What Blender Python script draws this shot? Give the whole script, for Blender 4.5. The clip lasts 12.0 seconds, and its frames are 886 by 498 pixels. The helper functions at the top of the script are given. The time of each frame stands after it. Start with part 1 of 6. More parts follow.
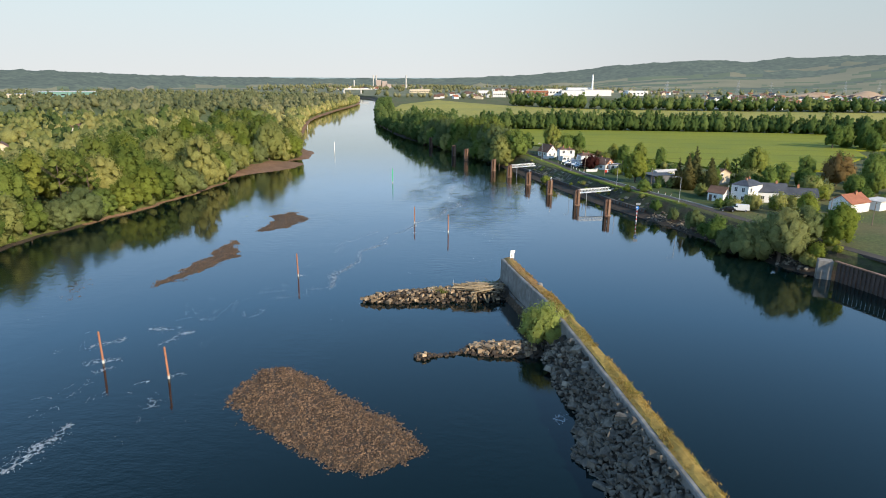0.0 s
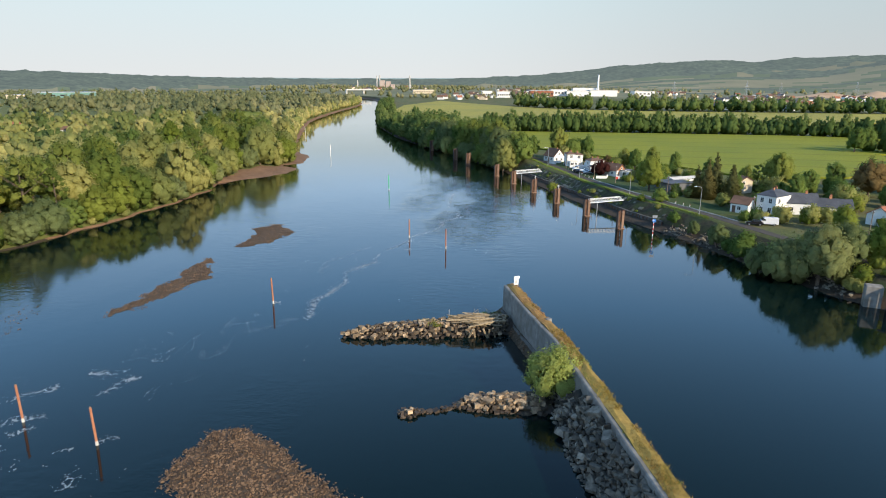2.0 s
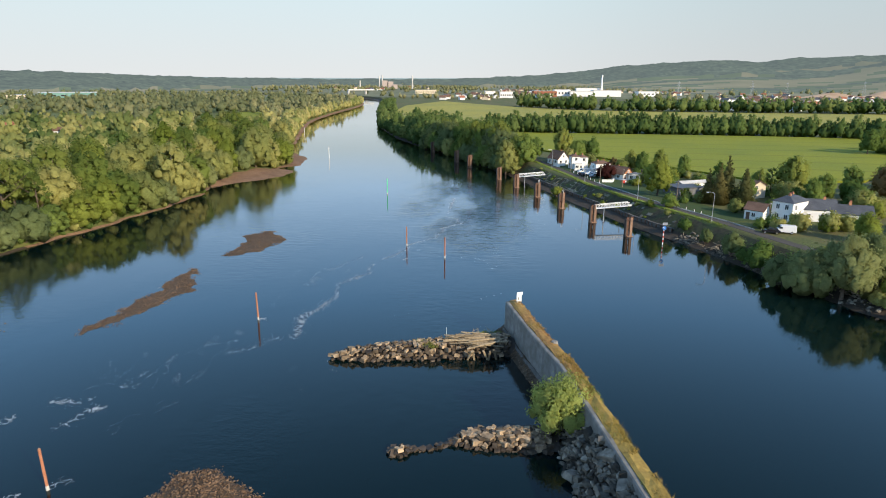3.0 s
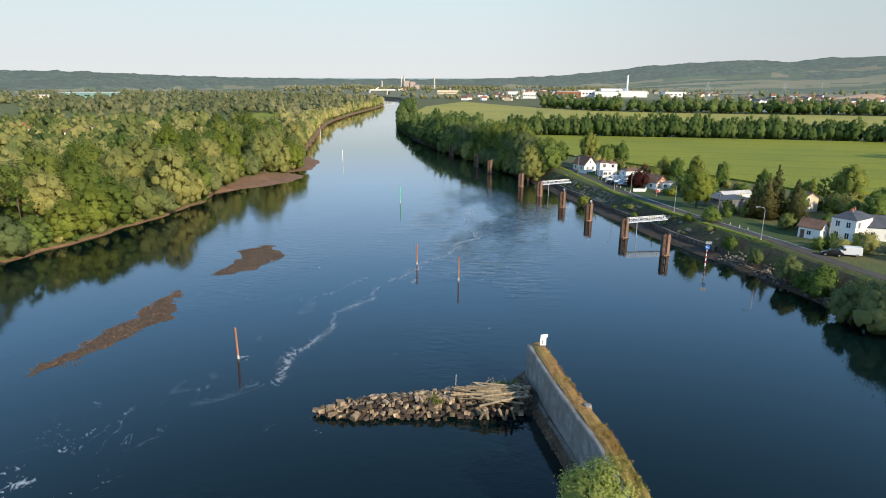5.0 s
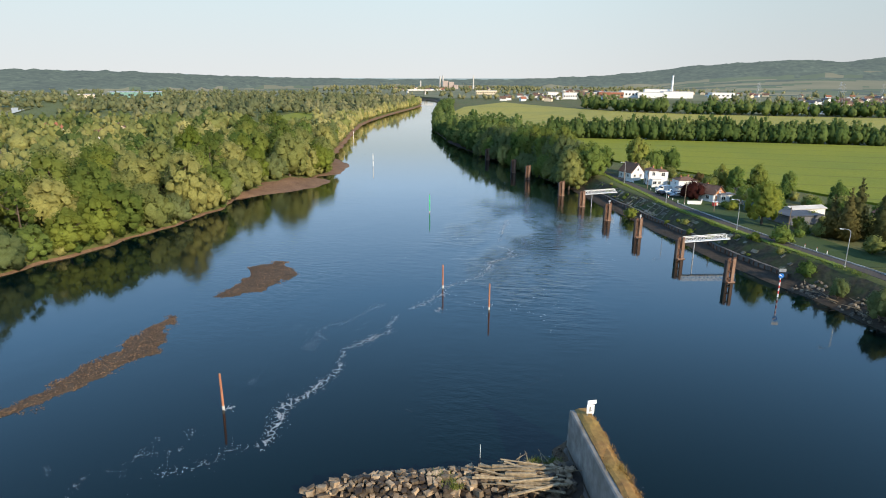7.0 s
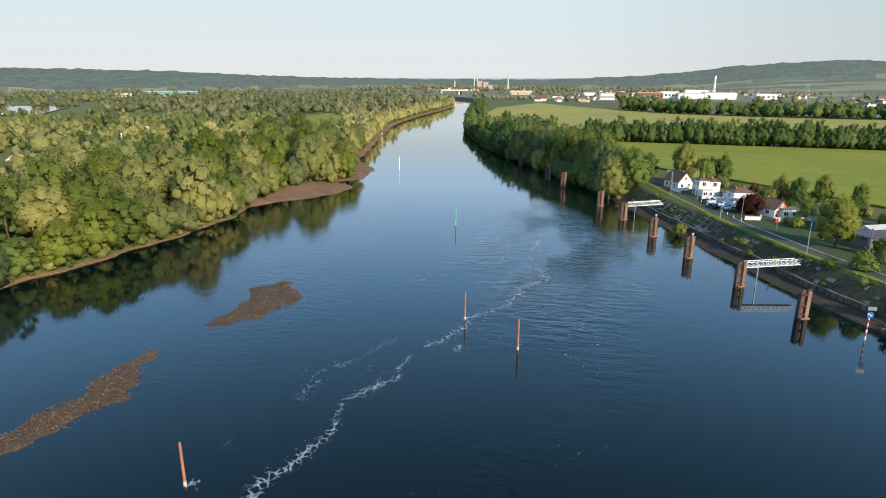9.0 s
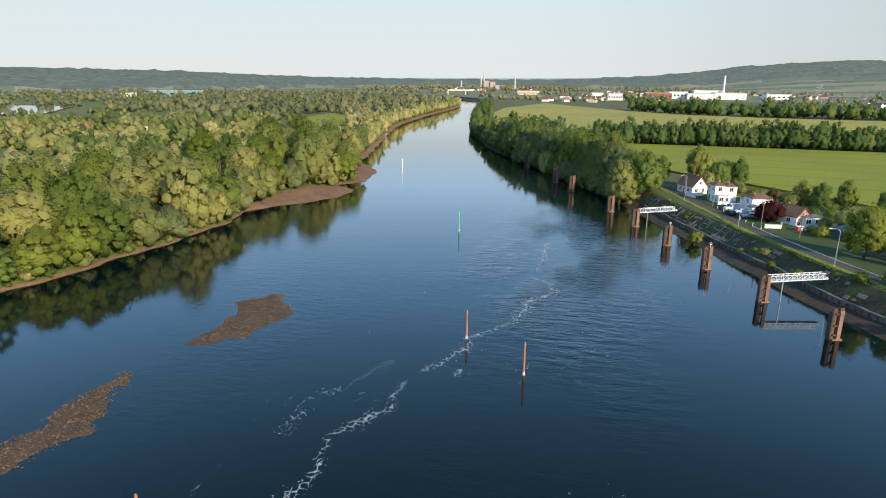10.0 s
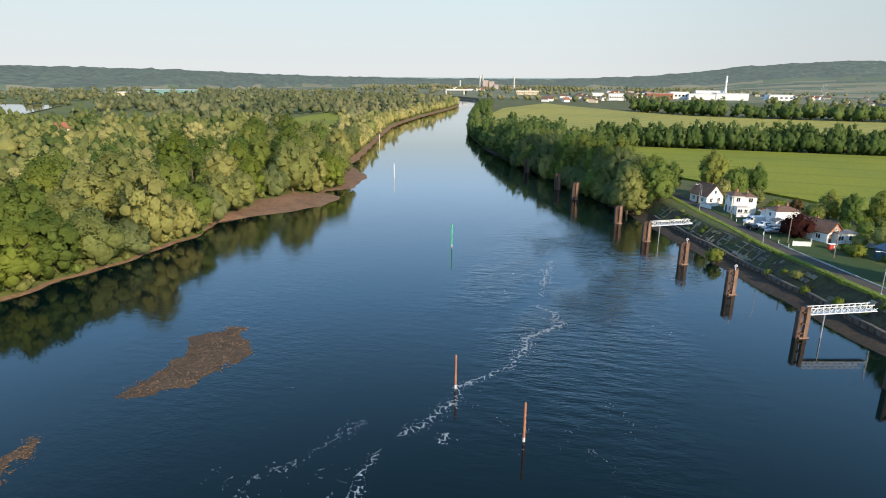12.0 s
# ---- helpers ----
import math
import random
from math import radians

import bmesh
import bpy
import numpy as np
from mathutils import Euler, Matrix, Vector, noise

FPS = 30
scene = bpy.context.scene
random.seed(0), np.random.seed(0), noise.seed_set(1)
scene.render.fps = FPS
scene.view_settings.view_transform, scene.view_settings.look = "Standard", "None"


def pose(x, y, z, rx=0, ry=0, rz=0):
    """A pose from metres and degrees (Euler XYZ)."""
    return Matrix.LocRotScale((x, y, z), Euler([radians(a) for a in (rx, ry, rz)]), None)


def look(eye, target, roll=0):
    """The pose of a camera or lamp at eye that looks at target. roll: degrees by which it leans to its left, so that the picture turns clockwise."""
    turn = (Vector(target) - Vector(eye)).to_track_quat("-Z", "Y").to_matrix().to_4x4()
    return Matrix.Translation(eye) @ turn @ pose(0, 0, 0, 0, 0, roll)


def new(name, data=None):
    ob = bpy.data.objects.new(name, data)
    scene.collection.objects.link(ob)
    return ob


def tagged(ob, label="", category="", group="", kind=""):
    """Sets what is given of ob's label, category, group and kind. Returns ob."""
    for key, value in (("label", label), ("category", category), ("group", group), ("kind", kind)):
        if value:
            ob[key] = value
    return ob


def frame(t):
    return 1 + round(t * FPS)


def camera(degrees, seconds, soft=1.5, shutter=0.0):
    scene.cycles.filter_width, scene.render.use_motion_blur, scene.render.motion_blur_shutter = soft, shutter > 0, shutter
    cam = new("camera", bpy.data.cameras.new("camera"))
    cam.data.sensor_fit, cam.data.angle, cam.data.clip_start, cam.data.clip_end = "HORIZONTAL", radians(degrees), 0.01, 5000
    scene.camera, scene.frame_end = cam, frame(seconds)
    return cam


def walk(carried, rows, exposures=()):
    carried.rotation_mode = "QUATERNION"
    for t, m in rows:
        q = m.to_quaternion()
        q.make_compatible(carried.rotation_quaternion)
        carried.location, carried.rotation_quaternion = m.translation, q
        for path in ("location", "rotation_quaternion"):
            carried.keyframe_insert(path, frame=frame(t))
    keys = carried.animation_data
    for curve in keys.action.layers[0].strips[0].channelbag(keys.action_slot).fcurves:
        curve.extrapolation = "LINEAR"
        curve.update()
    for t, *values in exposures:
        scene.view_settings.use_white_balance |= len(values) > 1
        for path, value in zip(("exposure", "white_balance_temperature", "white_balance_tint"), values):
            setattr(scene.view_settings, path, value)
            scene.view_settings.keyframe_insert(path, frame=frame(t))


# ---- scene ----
cam = camera(71.2, 12.0, soft=1.0)
PATH = [
    (0, pose(-0.812, -0.015, 42.780, 74.524, 0, 2.140) @ pose(0, 0, 0, 0, 0, 0.38)),
    (0.5, pose(-0.522, 4.279, 42.776, 74.532, 0, 2.200) @ pose(0, 0, 0, 0, 0, 0.37)),
    (1, pose(-0.212, 8.587, 42.771, 74.540, 0, 2.319) @ pose(0, 0, 0, 0, 0, 0.35)),
    (1.5, pose(0.106, 12.909, 42.765, 74.546, 0, 2.468) @ pose(0, 0, 0, 0, 0, 0.35)),
    (2, pose(0.419, 17.242, 42.758, 74.551, 0, 2.557) @ pose(0, 0, 0, 0, 0, 0.34)),
    (2.5, pose(0.716, 21.587, 42.750, 74.556, 0, 2.675) @ pose(0, 0, 0, 0, 0, 0.34)),
    (3.1, pose(1.041, 26.816, 42.739, 74.560, 0, 2.862) @ pose(0, 0, 0, 0, 0, 0.34)),
    (3.8, pose(1.356, 32.935, 42.724, 74.563, 0, 3.220) @ pose(0, 0, 0, 0, 0, 0.34)),
    (4.5, pose(1.586, 39.073, 42.707, 74.565, 0, 3.986) @ pose(0, 0, 0, 0, 0, 0.35)),
    (5, pose(1.691, 43.467, 42.694, 74.565, 0, 4.850) @ pose(0, 0, 0, 0, 0, 0.36)),
    (5.5, pose(1.741, 47.869, 42.680, 74.564, 0, 5.714) @ pose(0, 0, 0, 0, 0, 0.37)),
    (6, pose(1.735, 52.278, 42.665, 74.562, 0, 6.675) @ pose(0, 0, 0, 0, 0, 0.38)),
    (6.5, pose(1.672, 56.693, 42.649, 74.560, 0, 7.483) @ pose(0, 0, 0, 0, 0, 0.40)),
    (7, pose(1.551, 61.115, 42.631, 74.556, 0, 8.353) @ pose(0, 0, 0, 0, 0, 0.41)),
    (7.7, pose(1.288, 67.313, 42.605, 74.550, 0, 9.566) @ pose(0, 0, 0, 0, 0, 0.44)),
    (8.3, pose(0.979, 72.633, 42.582, 74.543, 0, 10.543) @ pose(0, 0, 0, 0, 0, 0.47)),
    (9, pose(0.532, 78.846, 42.552, 74.533, 0, 11.432) @ pose(0, 0, 0, 0, 0, 0.51)),
    (9.5, pose(0.163, 83.286, 42.530, 74.525, 0, 11.858) @ pose(0, 0, 0, 0, 0, 0.54)),
    (10, pose(-0.239, 87.729, 42.507, 74.516, 0, 12.033) @ pose(0, 0, 0, 0, 0, 0.58)),
    (10.5, pose(-0.666, 92.173, 42.482, 74.506, 0, 11.981) @ pose(0, 0, 0, 0, 0, 0.61)),
    (11, pose(-1.109, 96.618, 42.457, 74.496, 0, 11.951) @ pose(0, 0, 0, 0, 0, 0.65)),
    (11.5, pose(-1.557, 101.063, 42.431, 74.484, 0, 11.916) @ pose(0, 0, 0, 0, 0, 0.69)),
    (12, pose(-1.999, 105.507, 42.403, 74.472, 0, 11.922) @ pose(0, 0, 0, 0, 0, 0.73)),
]
walk(cam, PATH)

# ---- world, sun, exposure ----
SUN_EL, SUN_AZ = radians(25), radians(132)          # azimuth clockwise from +y
sun_dir = Vector((math.sin(SUN_AZ) * math.cos(SUN_EL), math.cos(SUN_AZ) * math.cos(SUN_EL), math.sin(SUN_EL)))
world = bpy.data.worlds.new("world")
scene.world = world
world.use_nodes = True
wn = world.node_tree.nodes
sky = wn.new("ShaderNodeTexSky")
sky.sky_type = "NISHITA"
sky.sun_disc = False
sky.sun_elevation, sky.sun_rotation = SUN_EL, SUN_AZ
sky.altitude, sky.air_density, sky.dust_density, sky.ozone_density = 50, 1.0, 0.6, 3.0
wl = world.node_tree.links
coord, sep = wn.new("ShaderNodeTexCoord"), wn.new("ShaderNodeSeparateXYZ")        # pale haze low over the horizon
wl.new(coord.outputs["Generated"], sep.inputs[0])
low = wn.new("ShaderNodeMapRange")
low.interpolation_type = "SMOOTHSTEP"
low.inputs["From Min"].default_value, low.inputs["From Max"].default_value = 0.3, 1.0
low.inputs["To Min"].default_value, low.inputs["To Max"].default_value = 1.0, 0.0
wl.new(sep.outputs["Z"], low.inputs[0])
veil = wn.new("ShaderNodeValToRGB")
stops = veil.color_ramp.elements
stops[0].position, stops[0].color = 0.0, (0.92, 0.945, 0.95, 1)
stops[1].position, stops[1].color = 0.6, (0.24, 0.57, 1.02, 1)
stops.new(0.11).color = (0.82, 0.97, 1.02, 1)
stops.new(0.17).color = (0.88, 1.27, 1.72, 1)
stops.new(0.34).color = (0.50, 1.07, 1.86, 1)
wl.new(sep.outputs["Z"], veil.inputs[0])
gain = wn.new("ShaderNodeVectorMath")
gain.operation = "SCALE"
wl.new(veil.outputs[0], gain.inputs[0])
across = wn.new("ShaderNodeMapRange")                       # the sky is deeper at a right angle to the sun
across.interpolation_type = "SMOOTHSTEP"
across.inputs["From Min"].default_value, across.inputs["From Max"].default_value = -0.15, 0.6
across.inputs["To Min"].default_value, across.inputs["To Max"].default_value = 2.5, 1.95
wl.new(sep.outputs["X"], across.inputs[0])
wl.new(across.outputs[0], gain.inputs["Scale"])
hazy = wn.new("ShaderNodeMix")
hazy.data_type = "RGBA"
wl.new(low.outputs[0], hazy.inputs[0])
wl.new(sky.outputs[0], hazy.inputs[6])
wl.new(gain.outputs[0], hazy.inputs[7])
wl.new(hazy.outputs[2], wn["Background"].inputs[0])
wn["Background"].inputs[1].default_value = 0.19
sun = new("sun", bpy.data.lights.new("sun", "SUN"))
sun.data.energy, sun.data.angle, sun.data.color = 3.6, radians(0.53), (1.0, 0.84, 0.63)
sun.matrix_basis = look(sun_dir * 100, (0, 0, 0))
scene.view_settings.exposure = 0.85


# ---- materials ----
def mat(name, a, b, fine=2.0, coarse=0.12, rough=0.85, bump=0.3, rnd=0.0, metal=0.0, dirt=None, dirt_amount=0.5, spec=0.3, island=False):
    """Two colours by a fine noise, a third by a coarse one, with relief. Scales in 1/m."""
    m = bpy.data.materials.new(name)
    m.use_nodes = True
    n, l = m.node_tree.nodes, m.node_tree.links
    p = n["Principled BSDF"]
    geo = n.new("ShaderNodeNewGeometry")
    f = n.new("ShaderNodeTexNoise")
    f.inputs["Scale"].default_value, f.inputs["Detail"].default_value = fine, 6
    l.new(geo.outputs["Position"], f.inputs["Vector"])
    ramp = n.new("ShaderNodeMapRange")
    ramp.inputs["From Min"].default_value, ramp.inputs["From Max"].default_value = 0.3, 0.7
    l.new(f.outputs[0], ramp.inputs[0])
    mix = n.new("ShaderNodeMix")
    mix.data_type = "RGBA"
    mix.inputs[6].default_value, mix.inputs[7].default_value = (*a, 1), (*b, 1)
    l.new(ramp.outputs[0], mix.inputs[0])
    col = mix.outputs[2]
    c = n.new("ShaderNodeTexNoise")
    c.inputs["Scale"].default_value, c.inputs["Detail"].default_value = coarse, 4
    l.new(geo.outputs["Position"], c.inputs["Vector"])
    r2 = n.new("ShaderNodeMapRange")
    r2.inputs["From Min"].default_value, r2.inputs["From Max"].default_value = 0.42, 0.68
    r2.inputs["To Max"].default_value = dirt_amount
    l.new(c.outputs[0], r2.inputs[0])
    mix2 = n.new("ShaderNodeMix")
    mix2.data_type = "RGBA"
    d = dirt or tuple(0.6 * v for v in a)
    mix2.inputs[7].default_value = (*d, 1)
    l.new(r2.outputs[0], mix2.inputs[0])
    l.new(col, mix2.inputs[6])
    col = mix2.outputs[2]
    if rnd:
        oi = geo if island else n.new("ShaderNodeObjectInfo")
        r3 = n.new("ShaderNodeMapRange")
        r3.inputs["To Min"].default_value, r3.inputs["To Max"].default_value = 1 - rnd, 1 + rnd
        l.new(oi.outputs["Random Per Island" if island else "Random"], r3.inputs[0])
        hsv = n.new("ShaderNodeHueSaturation")
        l.new(r3.outputs[0], hsv.inputs["Value"])
        l.new(col, hsv.inputs["Color"])
        col = hsv.outputs[0]
    l.new(col, p.inputs["Base Color"])
    p.inputs["Roughness"].default_value, p.inputs["Metallic"].default_value = rough, metal
    p.inputs["Specular IOR Level"].default_value = spec
    if bump:
        bp = n.new("ShaderNodeBump")
        bp.inputs["Strength"].default_value, bp.inputs["Distance"].default_value = bump, 0.25 / fine
        l.new(f.outputs[0], bp.inputs["Height"])
        l.new(bp.outputs[0], p.inputs["Normal"])
    return m


def leaf_mat(name, a, b, c, tone=""):
    """Foliage between three greens: tree by tree (Object Info, or the mesh's own tone), and leaf by leaf."""
    m = bpy.data.materials.new(name)
    m.use_nodes = True
    n, l = m.node_tree.nodes, m.node_tree.links
    n.remove(n["Principled BSDF"])
    out = n["Material Output"]
    if tone:
        src = n.new("ShaderNodeAttribute")
        src.attribute_name = tone
        value = src.outputs["Fac"]
    else:
        value = n.new("ShaderNodeObjectInfo").outputs["Random"]
    ramp = n.new("ShaderNodeValToRGB")
    e = ramp.color_ramp.elements
    e[0].color, e[1].color = (*a, 1), (*c, 1)
    mid = e.new(0.5)
    mid.color = (*b, 1)
    l.new(value, ramp.inputs[0])
    geo = n.new("ShaderNodeNewGeometry")
    r = n.new("ShaderNodeMapRange")
    r.inputs["To Min"].default_value, r.inputs["To Max"].default_value = 0.88, 1.12
    l.new(geo.outputs["Random Per Island"], r.inputs[0])
    sprig = n.new("ShaderNodeTexNoise")                       # sprays of leaves, lighter and darker
    sprig.inputs["Scale"].default_value, sprig.inputs["Detail"].default_value, sprig.inputs["Roughness"].default_value = 1.5, 6, 0.75
    l.new(geo.outputs["Position"], sprig.inputs["Vector"])
    r2 = n.new("ShaderNodeMapRange")
    r2.inputs["From Min"].default_value, r2.inputs["From Max"].default_value = 0.33, 0.67
    r2.inputs["To Min"].default_value, r2.inputs["To Max"].default_value = 0.78, 1.2
    l.new(sprig.outputs[0], r2.inputs[0])
    both = n.new("ShaderNodeMath")
    both.operation = "MULTIPLY"
    l.new(r.outputs[0], both.inputs[0])
    l.new(r2.outputs[0], both.inputs[1])
    hsv = n.new("ShaderNodeHueSaturation")
    l.new(both.outputs[0], hsv.inputs["Value"])
    l.new(ramp.outputs[0], hsv.inputs["Color"])
    dif, tra = n.new("ShaderNodeBsdfDiffuse"), n.new("ShaderNodeBsdfTranslucent")
    l.new(hsv.outputs[0], dif.inputs[0])
    l.new(hsv.outputs[0], tra.inputs[0])
    grain = n.new("ShaderNodeTexNoise")
    grain.inputs["Scale"].default_value, grain.inputs["Detail"].default_value = 1.8, 5
    l.new(geo.outputs["Position"], grain.inputs["Vector"])
    bp = n.new("ShaderNodeBump")
    bp.inputs["Strength"].default_value, bp.inputs["Distance"].default_value = 0.25, 0.3
    l.new(grain.outputs[0], bp.inputs["Height"])
    l.new(bp.outputs[0], dif.inputs["Normal"])
    mix = n.new("ShaderNodeMixShader")
    mix.inputs[0].default_value = 0.5
    l.new(dif.outputs[0], mix.inputs[1])
    l.new(tra.outputs[0], mix.inputs[2])
    l.new(mix.outputs[0], out.inputs[0])
    return m


def water_mat():
    m = bpy.data.materials.new("river_water")
    m.use_nodes = True
    n, l = m.node_tree.nodes, m.node_tree.links
    n.remove(n["Principled BSDF"])
    geo = n.new("ShaderNodeNewGeometry")
    deep, gloss, mix, fres, gain_f = n.new("ShaderNodeBsdfDiffuse"), n.new("ShaderNodeBsdfGlossy"), n.new("ShaderNodeMixShader"), n.new("ShaderNodeFresnel"), n.new("ShaderNodeMapRange")
    deep.inputs["Color"].default_value = (0.0009, 0.0066, 0.0072, 1)
    gloss.inputs["Roughness"].default_value = 0.06
    fres.inputs["IOR"].default_value = 1.45
    gain_f.inputs["To Min"].default_value, gain_f.inputs["To Max"].default_value = -0.045, 1.5
    l.new(fres.outputs[0], gain_f.inputs[0])
    l.new(gain_f.outputs[0], mix.inputs[0])
    l.new(deep.outputs[0], mix.inputs[1])
    l.new(gloss.outputs[0], mix.inputs[2])
    l.new(mix.outputs[0], n["Material Output"].inputs[0])
    # wind and current ripples, stronger in the patches where the current breaks the surface
    def noise_of(scale, detail, stretch, rough=0.5):
        mp, tx = n.new("ShaderNodeMapping"), n.new("ShaderNodeTexNoise")
        mp.inputs["Scale"].default_value = stretch
        l.new(geo.outputs["Position"], mp.inputs["Vector"])
        tx.inputs["Scale"].default_value, tx.inputs["Detail"].default_value, tx.inputs["Roughness"].default_value = scale, detail, rough
        l.new(mp.outputs[0], tx.inputs["Vector"])
        return tx.outputs[0]

    def ramp(src, a, b, lo, hi):
        mr = n.new("ShaderNodeMapRange")
        for key, v in (("From Min", a), ("From Max", b), ("To Min", lo), ("To Max", hi)):
            mr.inputs[key].default_value = v
        l.new(src, mr.inputs[0])
        return mr.outputs[0]

    def calc(op, a, b):
        mt = n.new("ShaderNodeMath")
        mt.operation = op
        for i, v in enumerate((a, b)):
            if isinstance(v, float):
                mt.inputs[i].default_value = v
            else:
                l.new(v, mt.inputs[i])
        return mt.outputs[0]

    patches = ramp(noise_of(0.022, 5, (1, 0.6, 1)), 0.46, 0.66, 0.008, 0.16)
    along = n.new("ShaderNodeSeparateXYZ")                     # the reach upstream lies calm
    l.new(geo.outputs["Position"], along.inputs[0])
    patches = calc("MULTIPLY", calc("MULTIPLY", patches, ramp(along.outputs["Y"], 200.0, 380.0, 1.0, 0.02)), ramp(along.outputs["X"], -8.0, 20.0, 1.0, 0.07))
    place = n.new("ShaderNodeMapping")                         # the race of the current off the bank
    place.inputs["Location"].default_value, place.inputs["Scale"].default_value = (-0.036, -3.13, 0), (0.036, 0.0135, 0)
    l.new(geo.outputs["Position"], place.inputs["Vector"])
    reach = n.new("ShaderNodeVectorMath")
    reach.operation = "LENGTH"
    l.new(place.outputs[0], reach.inputs[0])
    race = calc("MULTIPLY", ramp(reach.outputs["Value"], 0.3, 1.15, 0.95, 0.0), ramp(noise_of(0.07, 4, (1, 0.5, 1)), 0.38, 0.62, 0.15, 1.0))
    chop = calc("ADD", noise_of(0.55, 3, (0.75, 1.25, 1)), calc("MULTIPLY", noise_of(1.9, 2, (0.7, 1.3, 1)), 0.4))
    height = calc("ADD", calc("MULTIPLY", chop, patches), calc("MULTIPLY", noise_of(0.5, 4, (0.4, 1.1, 1), 0.6), race))
    bp = n.new("ShaderNodeBump")
    bp.inputs["Strength"].default_value, bp.inputs["Distance"].default_value = 1.0, 0.4
    l.new(height, bp.inputs["Height"])
    l.new(bp.outputs[0], gloss.inputs["Normal"])
    l.new(bp.outputs[0], fres.inputs["Normal"])
    return m


def haze_glow_mat(name, a, b, glow, strength, fine):
    """Wooded hills of a far backdrop; blue-grey emission stands in for haze."""
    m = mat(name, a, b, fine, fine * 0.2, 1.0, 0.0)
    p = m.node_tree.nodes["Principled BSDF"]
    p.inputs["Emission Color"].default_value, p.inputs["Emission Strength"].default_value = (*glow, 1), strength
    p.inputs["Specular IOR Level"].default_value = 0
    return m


WATER = water_mat()
MUD = mat("river_mud", (0.16, 0.095, 0.06), (0.24, 0.155, 0.10), 1.2, 0.1, 0.8, 0.4)
SHORE = mat("wet_shore", (0.028, 0.021, 0.014), (0.065, 0.047, 0.031), 1.5, 0.2, 0.85, 0.6, dirt=(0.03, 0.026, 0.017))
LOW_WALL = mat("dark_old_concrete", (0.09, 0.08, 0.07), (0.15, 0.135, 0.12), 1.5, 0.3, 0.9, 0.4, dirt=(0.05, 0.05, 0.035))
BANK = mat("bank_soil", (0.14, 0.078, 0.044), (0.23, 0.142, 0.084), 1.5, 0.2, 0.9, 0.6)
GRASS = mat("rough_grass", (0.048, 0.064, 0.018), (0.10, 0.115, 0.032), 1.3, 0.06, 0.95, 0.6, dirt=(0.125, 0.10, 0.042), dirt_amount=0.8)
SLOPE = mat("overgrown_slope", (0.028, 0.026, 0.014), (0.068, 0.056, 0.034), 1.1, 0.3, 0.95, 0.8, dirt=(0.055, 0.075, 0.02), dirt_amount=0.8)
VERGE = mat("bright_verge", (0.12, 0.17, 0.025), (0.19, 0.23, 0.04), 1.6, 0.1, 0.95, 0.6)
LAWN = mat("lawn", (0.024, 0.05, 0.012), (0.045, 0.075, 0.018), 2.5, 0.08, 0.95, 0.4, dirt=(0.06, 0.07, 0.025))
FLOOR = mat("woodland_floor", (0.08, 0.10, 0.024), (0.14, 0.15, 0.04), 0.6, 0.05, 0.95, 0.5)
PLAIN = mat("far_plain", (0.10, 0.115, 0.06), (0.20, 0.185, 0.10), 0.012, 0.004, 0.95, 0.0, dirt=(0.085, 0.11, 0.05))
WHEAT = mat("green_wheat", (0.158, 0.178, 0.009), (0.218, 0.226, 0.013), 0.7, 0.02, 0.95, 0.5, dirt=(0.105, 0.145, 0.016))
BARLEY = mat("pale_barley", (0.265, 0.240, 0.040), (0.33, 0.29, 0.056), 0.5, 0.01, 0.95, 0.3, dirt=(0.19, 0.20, 0.05))


def tramlines(m, degrees, spacing, curve, depth):
    """Sprayer tracks across a crop, as thin darker lines."""
    n, l = m.node_tree.nodes, m.node_tree.links
    base = n["Principled BSDF"].inputs["Base Color"]
    src = base.links[0].from_socket
    geo, turn, wave = n.new("ShaderNodeNewGeometry"), n.new("ShaderNodeMapping"), n.new("ShaderNodeTexWave")
    turn.inputs["Rotation"].default_value[2] = radians(degrees)
    l.new(geo.outputs["Position"], turn.inputs["Vector"])
    l.new(turn.outputs[0], wave.inputs["Vector"])
    wave.bands_direction = "Y"
    wave.inputs["Scale"].default_value = 0.314 / spacing
    wave.inputs["Distortion"].default_value, wave.inputs["Detail"].default_value, wave.inputs["Detail Scale"].default_value = curve, 0.0, 0.12
    thin = n.new("ShaderNodeMapRange")
    thin.inputs["From Min"].default_value, thin.inputs["From Max"].default_value = 0.0, 0.06
    thin.inputs["To Min"].default_value, thin.inputs["To Max"].default_value = depth, 1.0
    l.new(wave.outputs["Fac"], thin.inputs[0])
    hsv = n.new("ShaderNodeHueSaturation")
    l.new(src, hsv.inputs["Color"])
    l.new(thin.outputs[0], hsv.inputs["Value"])
    l.new(hsv.outputs[0], base)


tramlines(WHEAT, 7, 26, 0.6, 0.8)
tramlines(BARLEY, 28, 22, 4.0, 0.55)
HAY = mat("dry_grass", (0.22, 0.145, 0.036), (0.36, 0.24, 0.058), 1.5, 0.16, 0.95, 0.6, dirt=(0.20, 0.17, 0.04), dirt_amount=0.7)
RUST_GRASS = mat("russet_growth", (0.21, 0.105, 0.036), (0.34, 0.20, 0.062), 1.5, 0.2, 0.95, 0.6, dirt=(0.22, 0.17, 0.045), dirt_amount=0.6)
CONCRETE = mat("old_concrete", (0.15, 0.142, 0.125), (0.27, 0.255, 0.23), 0.9, 0.35, 0.9, 0.3, dirt=(0.13, 0.12, 0.10), dirt_amount=0.8)
PALE_CONCRETE = mat("pale_concrete", (0.48, 0.46, 0.42), (0.60, 0.58, 0.54), 1.2, 0.2, 0.9, 0.2)
